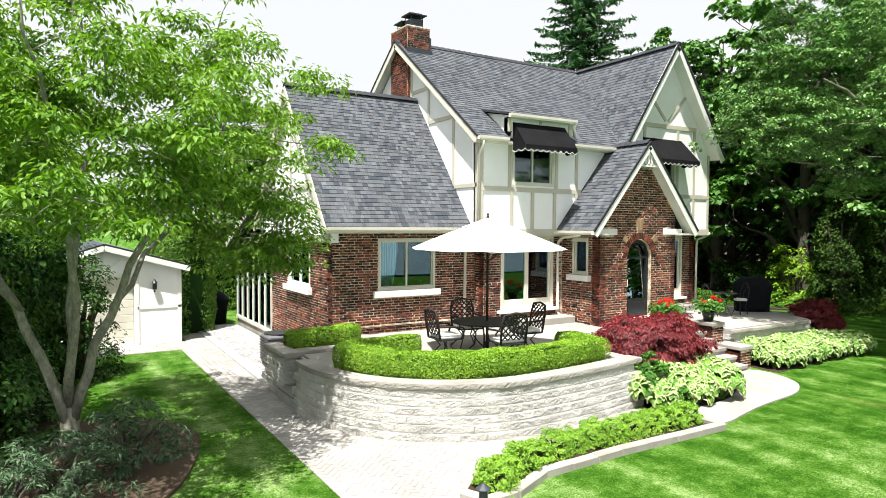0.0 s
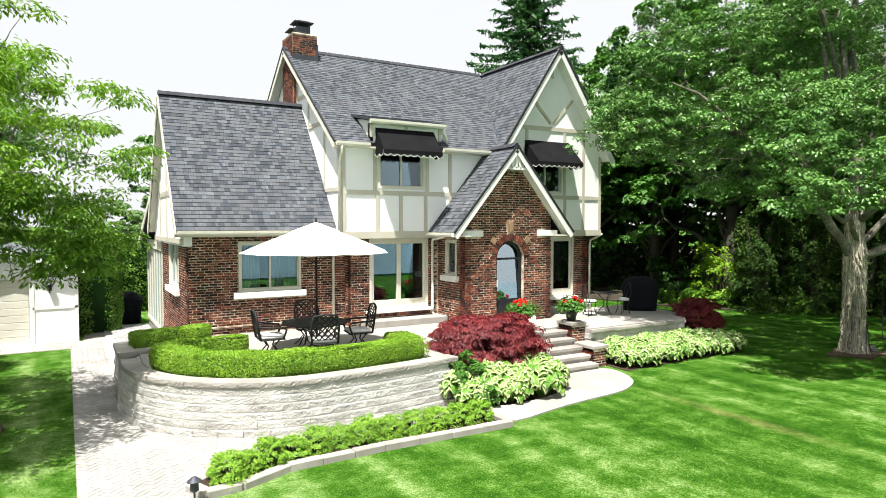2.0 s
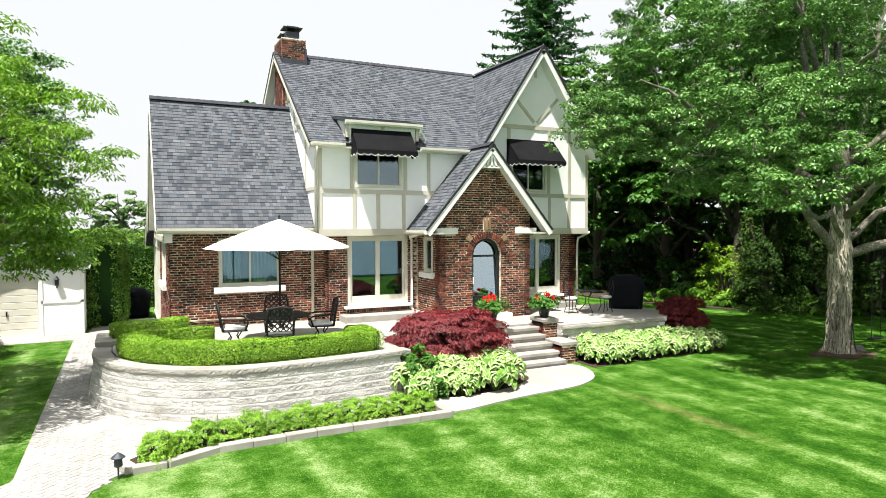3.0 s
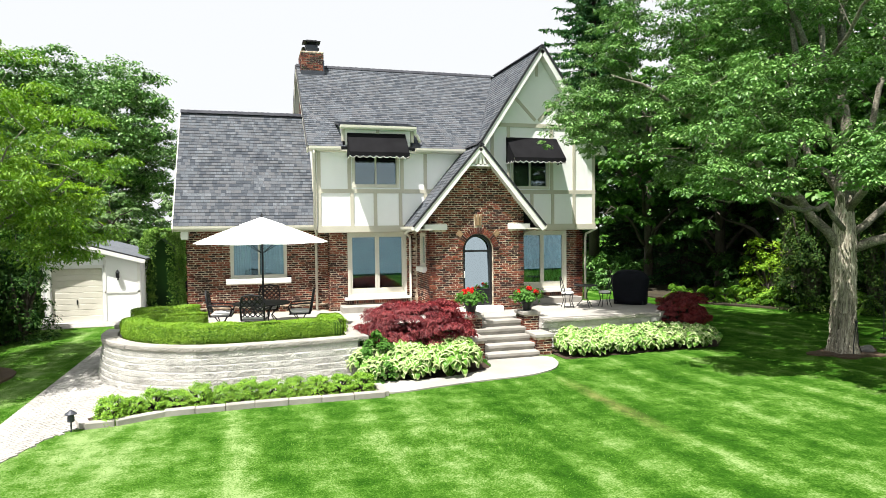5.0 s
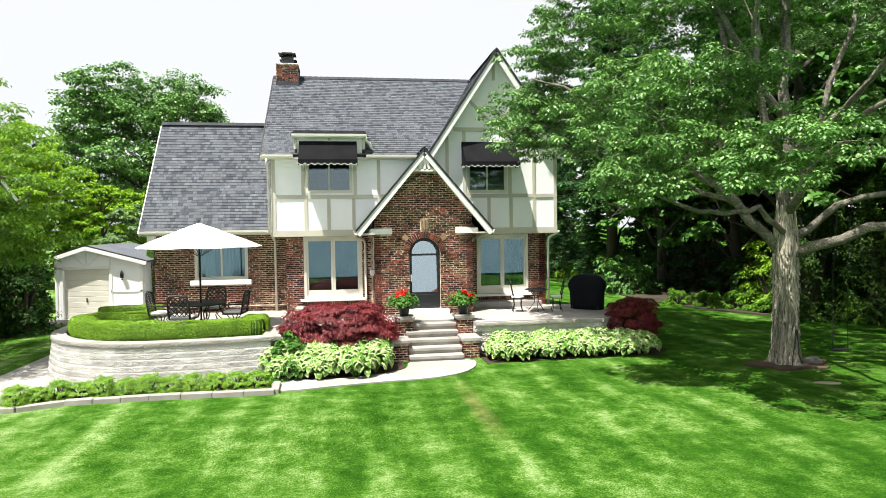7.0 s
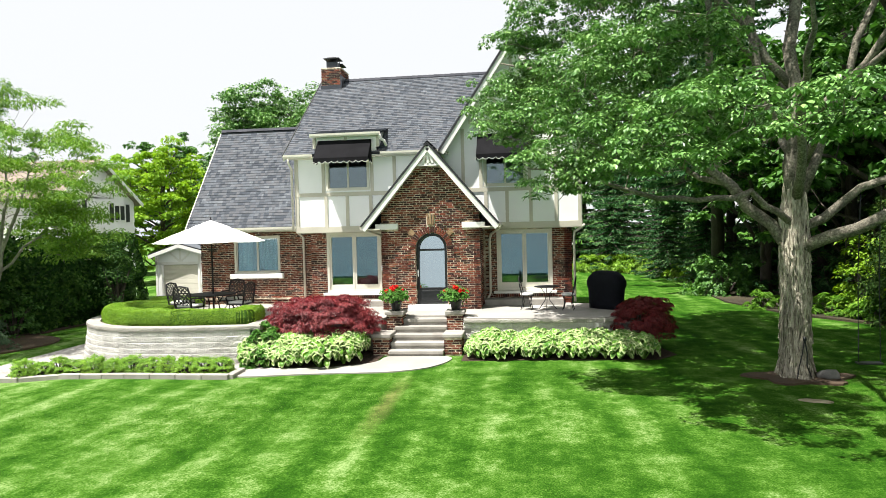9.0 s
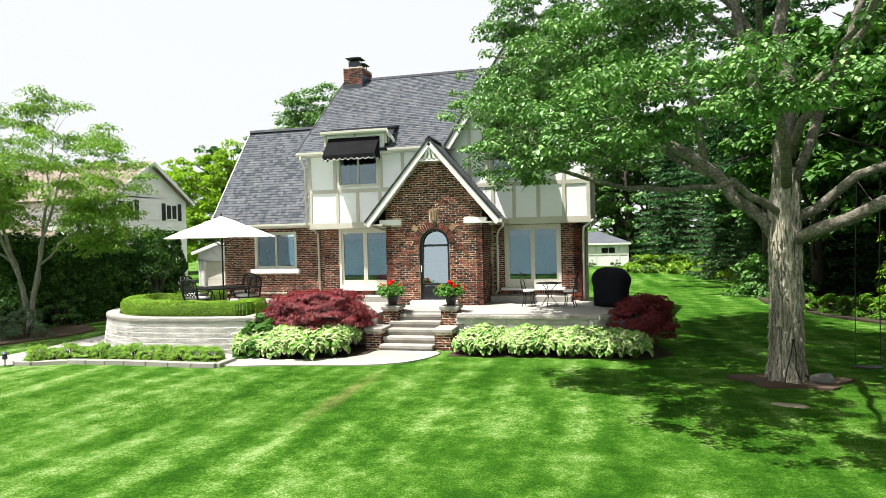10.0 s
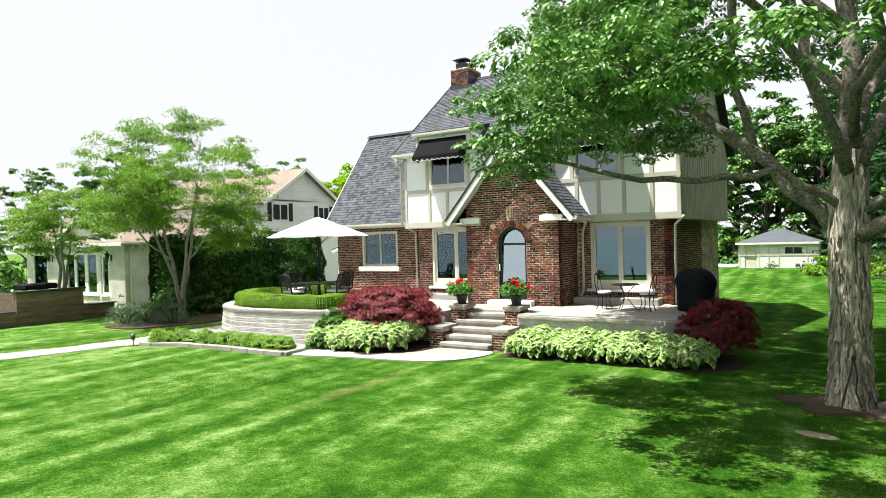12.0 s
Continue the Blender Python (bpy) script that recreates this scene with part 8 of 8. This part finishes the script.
# ---- garage ----
garage = thing("garage", "small white stucco garage with a low gable and panelled door", "garage")
GX0, GX1, GY0, GY1 = -14.62, -11.12, 8.7, 14.2
gz_ = lambda x: 3.0 - abs(x + 13.3) * 0.30 if x < -13.3 else 3.0 - abs(x + 13.3) * 0.27
GD = (-14.28, -12.48, 0.02, 2.12)
gw = part("wall", wall_bm([(GX0, 0), (GX1, 0), (GX1, gz_(GX1)), (-13.3, 3.0), (GX0, gz_(GX0))], [rect(*GD)], 0.2), STUCCO, garage, "white stucco front wall")
gw.matrix_basis = Matrix.Translation((0, GY0, 0))
part("wall", boxed(GX0, GX0 + 0.2, GY0 + 0.2, GY1, 0, 2.55), STUCCO, garage)
part("wall", boxed(GX1 - 0.2, GX1, GY0 + 0.2, GY1, 0, 2.38), STUCCO, garage)
part("wall", boxed(GX0, GX1, GY1, GY1 + 0.2, 0, 2.4), STUCCO, garage)
for a, b, w in (((GX0 + 0.06, 0.0), (GX0 + 0.06, 2.5), 0.10), ((GX1 - 0.06, 0.0), (GX1 - 0.06, 2.35), 0.10), ((-14.36, 0.0), (-14.36, 2.2), 0.12), ((-12.4, 0.0), (-12.4, 2.55), 0.10), ((GX0, 2.19), (-12.4, 2.19), 0.12), ((-12.4, 1.16), (GX1, 1.16), 0.08), ((-13.35, 2.25), (-13.35, 2.85), 0.08), ((-13.4, 2.28), (-13.85, 2.68), 0.08), ((-13.3, 2.28), (-12.85, 2.68), 0.08)):
    bm = bmesh.new()
    beam(bm, (a[0], 0, a[1]), (b[0], 0, b[1]), w, 0.025)
    part("timber", bm, WHITE, gw)
gd = part("garage_door", boxed(GD[0] + 0.01, GD[1] - 0.01, GY0 + 0.10, GY0 + 0.15, GD[2], GD[3] - 0.01), CREAM, garage, "cream panelled overhead door")
for k in range(9):
    part("panel", boxed(GD[0] + 0.03, GD[1] - 0.03, GY0 + 0.085, GY0 + 0.10, 0.05 + 0.229 * k, 0.05 + 0.229 * k + 0.212, bevel=0.006), CREAM, gd)
part("door_handle", boxed(-13.42, -13.38, GY0 + 0.05, GY0 + 0.085, 0.72, 0.9), BLACK, gd)
apex, le, re = (-13.3, 3.13), (GX0 - 0.22, 2.62), (GX1 + 0.22, 2.45)
for (x0, z0), (x1, z1) in ((le, apex), (apex, re)):
    bm = bmesh.new()
    slab(bm, [(x0, GY0 - 0.22, z0), (x1, GY0 - 0.22, z1), (x1, GY1 + 0.4, z1), (x0, GY1 + 0.4, z0)], 0.08)
    part("roof", bm, SHINGLE, garage, "low grey shingle roof")
    for nm, w, off, mat in (("bargeboard", 0.16, 0.11, WHITE), ("drip_edge", 0.05, 0.0, BLACK_EDGE)):
        bm = bmesh.new()
        beam(bm, (x0, GY0 - 0.225, z0 - off), (x1, GY0 - 0.225, z1 - off), w, 0.03)
        part(nm, bm, mat, garage)
lan = part("wall_lantern", boxed(-11.98, -11.86, GY0 - 0.16, GY0 - 0.06, 1.72, 1.92, bevel=0.01), BLACK, garage, "black wall lantern")
part("bracket", boxed(-11.94, -11.90, GY0 - 0.12, GY0, 1.64, 1.70), BLACK, lan)
bm = bmesh.new()
lathe(bm, [(0.09, 1.92), (0.05, 1.98), (0.012, 2.05)], 8, Matrix.Translation((-11.92, GY0 - 0.11, 0)))
part("lantern_roof", bm, BLACK, lan)

# ---- far shed on the back lawn ----
shed = thing("shed", "long low white outbuilding with a grey hip roof", "shed")
SX0, SX1, SY0, SY1 = 1.5, 7.2, 39.5, 44.0
sw_ = part("wall", wall_bm(rect(SX0, SX1, 0, 2.05), [rect(4.8, 6.1, 1.08, 1.72), rect(1.95, 2.85, 0.02, 1.9)], 0.2), SIDING, shed, "white panelled wall")
sw_.matrix_basis = Matrix.Translation((0, SY0, 0))
part("door", boxed(1.97, 2.83, SY0 + 0.06, SY0 + 0.12, 0.03, 1.89), CREAM, shed)
wn_ = part("window", wall_bm(rect(4.8, 6.1, 1.08, 1.72), [rect(4.87, 5.42, 1.15, 1.65), rect(5.48, 6.03, 1.15, 1.65)], 0.1), WHITE, shed)
wn_.matrix_basis = Matrix.Translation((0, SY0 - 0.02, 0))
part("pane", boxed(4.85, 6.05, 0.05, 0.06, 1.12, 1.68), GLASS, wn_)
for x in (SX0 + 0.04, 3.0, 3.7, 4.4, 6.4, SX1 - 0.04):
    part("batten", boxed(x - 0.05, x + 0.05, SY0 - 0.03, SY0, 0, 2.03), CREAM, shed)
part("rail", boxed(SX0, SX1, SY0 - 0.035, SY0, 1.0, 1.07), CREAM, shed)
for x0, x1, y0, y1 in ((SX0, SX0 + 0.2, SY0 + 0.2, SY1), (SX1 - 0.2, SX1, SY0 + 0.2, SY1), (SX0, SX1, SY1, SY1 + 0.2)):
    part("wall", boxed(x0, x1, y0, y1, 0, 2.05), SIDING, shed)
bm = bmesh.new()
e = 0.22
a = [(SX0 - e, SY0 - e, 2.05), (SX1 + e, SY0 - e, 2.05), (SX1 + e, SY1 + e, 2.05), (SX0 - e, SY1 + e, 2.05), (SX0 + 2.5, (SY0 + SY1) / 2, 3.1), (SX1 - 2.5, (SY0 + SY1) / 2, 3.1)]
vs = [bm.verts.new(p) for p in a]
for q in ((0, 1, 5, 4), (1, 2, 5), (2, 3, 4, 5), (3, 0, 4), (3, 2, 1, 0)):
    bm.faces.new([vs[i] for i in q])
part("roof", bm, SHINGLE, shed, "grey hip roof")
part("fascia", boxed(SX0 - e, SX1 + e, SY0 - e - 0.02, SY0 - e + 0.02, 1.9, 2.06), WHITE, shed)
pb = mound("low_shrub", "small round shrub before the shed", (3.9, 38.9, 0), 0.5, 0.5, 0.6, 500, 0.14, L_FAR, 75, skirt=0.3, group="shrubs before the shed")
copy_thing(pb, pose(6.0, 38.8, 0, 0, 0, 80))
drive = part("driveway", sheet([(-8, 41), (1.0, 41), (1.0, 47), (-8, 47)], -0.1, 0.02), PATIO, None)
tagged(drive, "pale concrete driveway beyond the back lawn", "driveway", kind="structure")


# ---- neighbour's houses ----
def lap_siding(parent, place, x0, x1, z0, z1, top=None, holes=()):
    z, k = z0, 0
    while z < z1:
        a, b = x0, x1
        if top:
            a, b = top(z)
        spans = [(a, b)]
        for hx0, hx1, hz0, hz1 in holes:
            if hz0 - 0.1 < z + 0.1 < hz1 + 0.1:
                spans = [s for p, q in spans for s in ((p, min(q, hx0)), (max(p, hx1), q)) if s[1] - s[0] > 0.05]
        for p, q in spans:
            if q - p > 0.1:
                bm = bmesh.new()
                beam(bm, (p, 0.0, z + 0.1), (q, 0.0, z + 0.1), 0.212, 0.014 + 0.026 * (k % 2))
                o = part("siding_board", bm, SIDING, parent)
                o.matrix_basis = place
        z += 0.205
        k += 1


nb = thing("neighbour_house", "two-storey neighbour house with white lap siding and brown roof", "house")
NX, NY0, NY1 = -18.6, 7.2, 13.3
NP = pose(NX, 0, 0, 0, 0, EAST)
part("wall", boxed(-31, NX, NY0, NY1, 0, 5.45), SIDING, nb)
gb = part("gable", wall_bm([(NY0, 5.45), (NY1, 5.45), ((NY0 + NY1) / 2, 7.35)], (), 0.2), SIDING, nb)
gb.matrix_basis = NP
nw = [(7.75, 9.0, 4.35, 5.35), (11.5, 12.5, 4.35, 5.25)]
lap_siding(nb, NP, NY0, NY1, 2.9, 5.5, holes=nw)
lap_siding(nb, NP, NY0, NY1, 5.5, 7.2, top=lambda z: (NY0 + (z - 5.3) * 1.6 + 0.1, NY1 - (z - 5.3) * 1.6 - 0.1))
for w in nw:
    win = part("window", wall_bm(rect(*w), [rect(w[0] + 0.07, (w[0] + w[1]) / 2 - 0.03, w[2] + 0.07, w[3] - 0.07), rect((w[0] + w[1]) / 2 + 0.03, w[1] - 0.07, w[2] + 0.07, w[3] - 0.07)], 0.08), WHITE, nb)
    win.matrix_basis = NP @ Matrix.Translation((0, -0.06, 0))
    part("pane", boxed(w[0] + 0.03, w[1] - 0.03, 0.035, 0.045, w[2] + 0.03, w[3] - 0.03), BLACK, win)
    for s in (w[0] - 0.34, w[1] + 0.04):
        part("shutter", boxed(s, s + 0.3, -0.01, 0.03, w[2] - 0.03, w[3] + 0.03, bevel=0.008), BLACK, win, "black louvred shutter")
for y0, y1, sgn in ((NY0 - 0.35, (NY0 + NY1) / 2, 1), ((NY0 + NY1) / 2, NY1 + 0.35, -1)):
    bm = bmesh.new()
    za, zb = (5.35, 7.5) if sgn > 0 else (7.5, 5.35)
    slab(bm, [(-31, y0, za), (NX + 0.35, y0, za), (NX + 0.35, y1, zb), (-31, y1, zb)], 0.12)
    part("roof", bm, BROWN_ROOF, nb, "brown asphalt shingle roof")
    bm = bmesh.new()
    beam(bm, (NX + 0.35, y0, za - 0.1), (NX + 0.35, y1, zb - 0.1), 0.18, 0.03, (1, 0, 0))
    part("bargeboard", bm, WHITE, nb)

ranch = thing("neighbour_ranch", "low white painted brick house with brown shingle roof", "house")
RX, RY = -21.5, 0.7          # corner towards the hedge; the gable end looks to the lake
RP = pose(0, RY, 0)
# (x0, x1, z0, z1, panes): a dark door, a wide glazed door group, a narrow glazed door
openings = [(-30.5, -28.8, 0.65, 2.85, ((-30.38, -28.92),)), (-27.25, -23.8, 0.65, 2.85, ((-26.85, -26.16), (-25.95, -25.16), (-24.87, -24.08))), (-23.6, -22.9, 0.65, 2.72, ((-23.48, -23.02),))]
ARCH = [(-26.05, 3.0), (-24.1, 3.0)] + [(-25.075 + 0.975 * math.cos(a), 3.02 + 0.78 * math.sin(a)) for a in [math.pi * k / 14 for k in range(15)]]
GABLE = [(-31, 0), (RX, 0), (RX, 3.4), (-22.7, 3.4), (-25.08, 4.7), (-27.45, 3.4), (-31, 3.4)]
rw = part("wall", wall_bm(GABLE, [rect(*o[:4]) for o in openings] + [ARCH], 0.25), PAINTED_BRICK, ranch, "white painted brick wall")
rw.matrix_basis = RP


def painted_courses(x0, x1, rows, holes, top):
    """Courses of painted brick standing 16 mm proud of their joints."""
    vs, fs = [], []
    for r in range(rows):
        z = 0.06 + 0.076 * r
        x = x0 - (0.115 if r % 2 else 0)
        while x < x1 - 0.05:
            a_, b_ = max(x, x0), min(x + 0.218, x1)
            x += 0.23
            if any(o[0] - 0.03 < b_ and a_ < o[1] + 0.03 and o[2] - 0.07 < z < o[3] + 0.03 for o in holes) or max(z + 0.07 - top(a_), z + 0.07 - top(b_)) > 0:
                continue
            k = len(vs)
            vs += brick_verts(a_, b_, z, z + 0.062, 0.016, 0.003, rng)
            fs += [[i + k for i in q] for q in BF]
    return mesh_of("painted_brickwork", vs, fs, [PAINTED_BRICK])


part_of("painted_brickwork", painted_courses(-31, RX, 62, [*openings, (-26.08, -24.07, 3.0, 3.86)], lambda x: max(3.4, 4.7 - abs(x + 25.08) * 0.547)), rw, kind="stuff")
sw = part("wall", wall_bm(rect(0.25, 6.3, 0, 3.4), (), 0.25), PAINTED_BRICK, ranch, "white painted brick side wall")
sw.matrix_basis = pose(RX, RY, 0, 0, 0, 90)
part_of("painted_brickwork", painted_courses(0.01, 6.3, 43, (), lambda x: 3.4), sw, kind="stuff")
for o in openings:
    dr = part("door", wall_bm(rect(*o[:4]), [rect(a_, b_, o[2] + 0.14, o[3] - 0.1) for a_, b_ in o[4]], 0.1), WHITE, ranch, "white framed glazed door")
    dr.matrix_basis = RP @ Matrix.Translation((0, 0.04, 0))
    for a_, b_ in o[4]:
        part("pane", boxed(a_ - 0.03, b_ + 0.03, 0.05, 0.06, o[2] + 0.1, o[3] - 0.06), GLASS, dr)
    part("threshold", boxed(o[0], o[1], -0.12, 0.04, o[2] - 0.06, o[2] + 0.01, bevel=0.008), WHITE, dr)
arch = part("window", wall_bm(ARCH, [[(-25.075 + (x + 25.075) * 0.88, 3.05 + (z - 3.0) * 0.86) for x, z in ARCH]], 0.08), WHITE, ranch, "white framed arched window")
arch.matrix_basis = RP @ Matrix.Translation((0, 0.04, 0))
part("pane", wall_bm([(-25.075 + (x + 25.075) * 0.92, 3.03 + (z - 3.0) * 0.9) for x, z in ARCH], (), 0.01), GLASS, arch).location.y = 0.04
for x in (-25.4, -24.75):
    part("glazing_bar", boxed(x - 0.02, x + 0.02, 0.02, 0.055, 3.03, 3.66), WHITE, arch)
for sgn in (-1, 1):
    bm = bmesh.new()
    slab(bm, [(-25.08, 0.42, 4.86), (-25.08 + sgn * 2.72, 0.42, 3.37), (-25.08 + sgn * 2.72, 0.6, 3.37), (-25.08, 3.2, 4.86)][::sgn], 0.1)
    part("roof", bm, BROWN_ROOF, ranch, "brown shingle roof over the door gable")
    bm = bmesh.new()
    beam(bm, (-25.08, 0.4, 4.74), (-25.08 + sgn * 2.72, 0.4, 3.25), 0.16, 0.03, (0, -1, 0))
    part("bargeboard", bm, WHITE, ranch)
part("interior", boxed(-31, RX - 0.3, 4.0, 4.1, 0, 3.0), PLASTER_IN, ranch)
eave = [(-31.5, RY - 0.45), (RX + 0.5, RY - 0.45), (RX + 0.5, 8.4), (-31.5, 8.4)]
for pts in ([(*eave[0], 3.36), (*eave[1], 3.36), (RX - 3.6, 3.9, 5.3), (-31.5, 3.9, 5.3)], [(*eave[1], 3.36), (*eave[2], 3.36), (RX - 3.6, 3.9, 5.3)], [(*eave[2], 3.36), (*eave[3], 3.36), (-31.5, 3.9, 5.3), (RX - 3.6, 3.9, 5.3)]):
    bm = bmesh.new()
    slab(bm, pts, 0.14)
    part("roof", bm, BROWN_ROOF, ranch, "brown asphalt shingle roof")
part("fascia", boxed(-31.5, RX + 0.5, RY - 0.48, RY - 0.44, 3.16, 3.34), WHITE, ranch)
part("soffit", boxed(-31.4, RX + 0.46, RY - 0.44, RY - 0.02, 3.18, 3.21), WHITE, ranch)
part("gutter", boxed(RX + 0.46, RX + 0.58, RY - 0.45, 7.0, 3.22, 3.34, bevel=0.02), CREAM, ranch)
bm = bmesh.new()
tube(bm, [(RX + 0.5, RY + 0.25, 3.24), (RX + 0.08, RY + 0.25, 2.9), (RX + 0.08, RY + 0.25, 0.1)], 0.045, 8)
part("downpipe", bm, CREAM, ranch)
for x in (-28.2, -22.62):
    bm = bmesh.new()
    lathe(bm, [(0.02, 0.0), (0.05, 0.02), (0.055, 0.05), (0.10, 0.30), (0.145, 0.31), (0.09, 0.39), (0.035, 0.44), (0.02, 0.50), (0.004, 0.55)], 6, pose(x, RY - 0.24, 2.42))
    lan = part("wall_lantern", bm, BLACK, ranch, "black wall lantern on a scroll bracket")
    bm = bmesh.new()
    tube(bm, [(x, RY - 0.02, 2.62), (x, RY - 0.1, 2.68), (x, RY - 0.17, 2.58), (x, RY - 0.13, 2.45), (x, RY - 0.2, 2.39), (x, RY - 0.24, 2.43)], 0.016, 6)
    part("bracket", bm, BLACK, lan)
    part("back_plate", boxed(x - 0.06, x + 0.06, RY - 0.04, RY - 0.01, 2.4, 2.72, bevel=0.01), BLACK, lan)

terrace = thing("terrace_wall", "brown timber terrace wall with a dark lid on top", "terrace wall")
for k in range(7):
    part("plank", boxed(-19.62, -19.5, -5.2, -2.5, 0.19 * k, 0.19 * k + 0.182, bevel=0.008), WALL_PLANK, terrace, "brown weathered plank")
for k in range(3):
    for y0, y1 in ((-8.2, -5.22), (-2.48, -1.1)):
        part("plank", boxed(-19.62, -19.5, y0, y1, 0.19 * k, 0.19 * k + 0.182, bevel=0.008), WALL_PLANK, terrace, "brown weathered plank")
for y in (-5.2, -2.6):
    part("plank", boxed(-21.0, -19.63, y, y + 0.1, 0.0, 1.33), WALL_PLANK, terrace)
part("coping", boxed(-19.75, -19.4, -5.28, -2.42, 1.33, 1.40, bevel=0.01), LEAD, terrace)
for y0, y1 in ((-8.2, -5.29), (-2.41, -1.0)):
    part("coping", boxed(-19.72, -19.42, y0, y1, 0.57, 0.62, bevel=0.01), LEAD, terrace)
part("bed_fill", boxed(-21.4, -19.63, -2.4, -1.1, 0.0, 0.52), RED_MULCH, terrace, "red-brown mulch in the lower bed")
part("lid", boxed(-20.9, -19.8, -4.7, -3.4, 1.41, 1.64, bevel=0.05), COVER, terrace, "dark padded lid")

# ---- herringbone pavers ----
PAVER_MESH = []
for k in range(4):
    j = rng.uniform(-0.0025, 0.0025, 4)
    v = [(-0.098, -0.048, -0.03), (0.098, -0.048, -0.03), (0.098, 0.048, -0.03), (-0.098, 0.048, -0.03), (-0.094, -0.044, 0.008 + j[0]), (0.094, -0.044, 0.008 + j[1]), (0.094, 0.044, 0.008 + j[2]), (-0.094, 0.044, 0.008 + j[3])]
    PAVER_MESH.append(mesh_of("paver", v, [(4, 5, 6, 7), (0, 1, 5, 4), (1, 2, 6, 5), (2, 3, 7, 6), (3, 0, 4, 7)], [PAVER]))
laid = []
ca, sa = math.cos(radians(45)), math.sin(radians(45))
for i in range(-140, 141):
    for j in range(-70, 71):
        for cx, cy, turn in ((1.0, 0.5, 0), (2.5, 0.0, 90)):
            px, py = 0.1 * (i + 2 * j + cx), 0.1 * (i - 2 * j + cy)
            x, y = -10.9 + px * ca - py * sa, -2.0 + px * sa + py * ca
            if -14.7 < x < -4.3 and -13 < y < 8.6 and inside(PATH_EDGE, x, y):
                laid.append((x, y, turn + 45))
laid.sort(key=lambda q: abs(q[0] + 10.0) + abs(q[1] + 4.8))
for x, y, a in laid[:300]:
    part_of("paver", PAVER_MESH[rng.integers(4)], path_bed, at=pose(x, y, 0.012, 0, 0, a))
vs, fs = [], []
for x, y, a in laid[300:]:
    k = len(vs)
    c_, s_ = math.cos(radians(a)), math.sin(radians(a))
    for q in PAVER_MESH[rng.integers(4)].vertices:
        vs.append((x + q.co.x * c_ - q.co.y * s_, y + q.co.x * s_ + q.co.y * c_, 0.012 + q.co.z))
    fs += [(k + 4, k + 5, k + 6, k + 7), (k, k + 1, k + 5, k + 4), (k + 1, k + 2, k + 6, k + 5), (k + 2, k + 3, k + 7, k + 6), (k + 3, k, k + 4, k + 7)]
part_of("paver_field", mesh_of("paver_field", vs, fs, [PAVER]), path_bed, kind="stuff")

# loose gravel
g = np.random.default_rng(9)
n = 5200
gx, gy = g.uniform(-10.15, -8.85, n), g.uniform(2.1, 11.2, n)
P = np.stack([gx, gy, np.full(n, 0.07)], 1)
r = g.uniform(0.015, 0.035, n)[:, None]
octa = np.array([(1, 0, 0), (0, 1, 0), (-1, 0, 0), (0, -1, 0), (0, 0, 0.7), (0, 0, -0.7)])
v = (P[:, None, :] + octa[None] * r[:, None, :] * g.uniform(0.6, 1.3, (n, 6, 1))).reshape(-1, 3)
f = (np.arange(n)[:, None, None] * 6 + np.array([(0, 1, 4), (1, 2, 4), (2, 3, 4), (3, 0, 4), (1, 0, 5), (2, 1, 5), (3, 2, 5), (0, 3, 5)])[None]).reshape(-1, 3)
grav = new("gravel", quick_mesh("gravel", v, f, GRAVEL))
tagged(grav, "loose white gravel stones along the house", "gravel", kind="stuff")
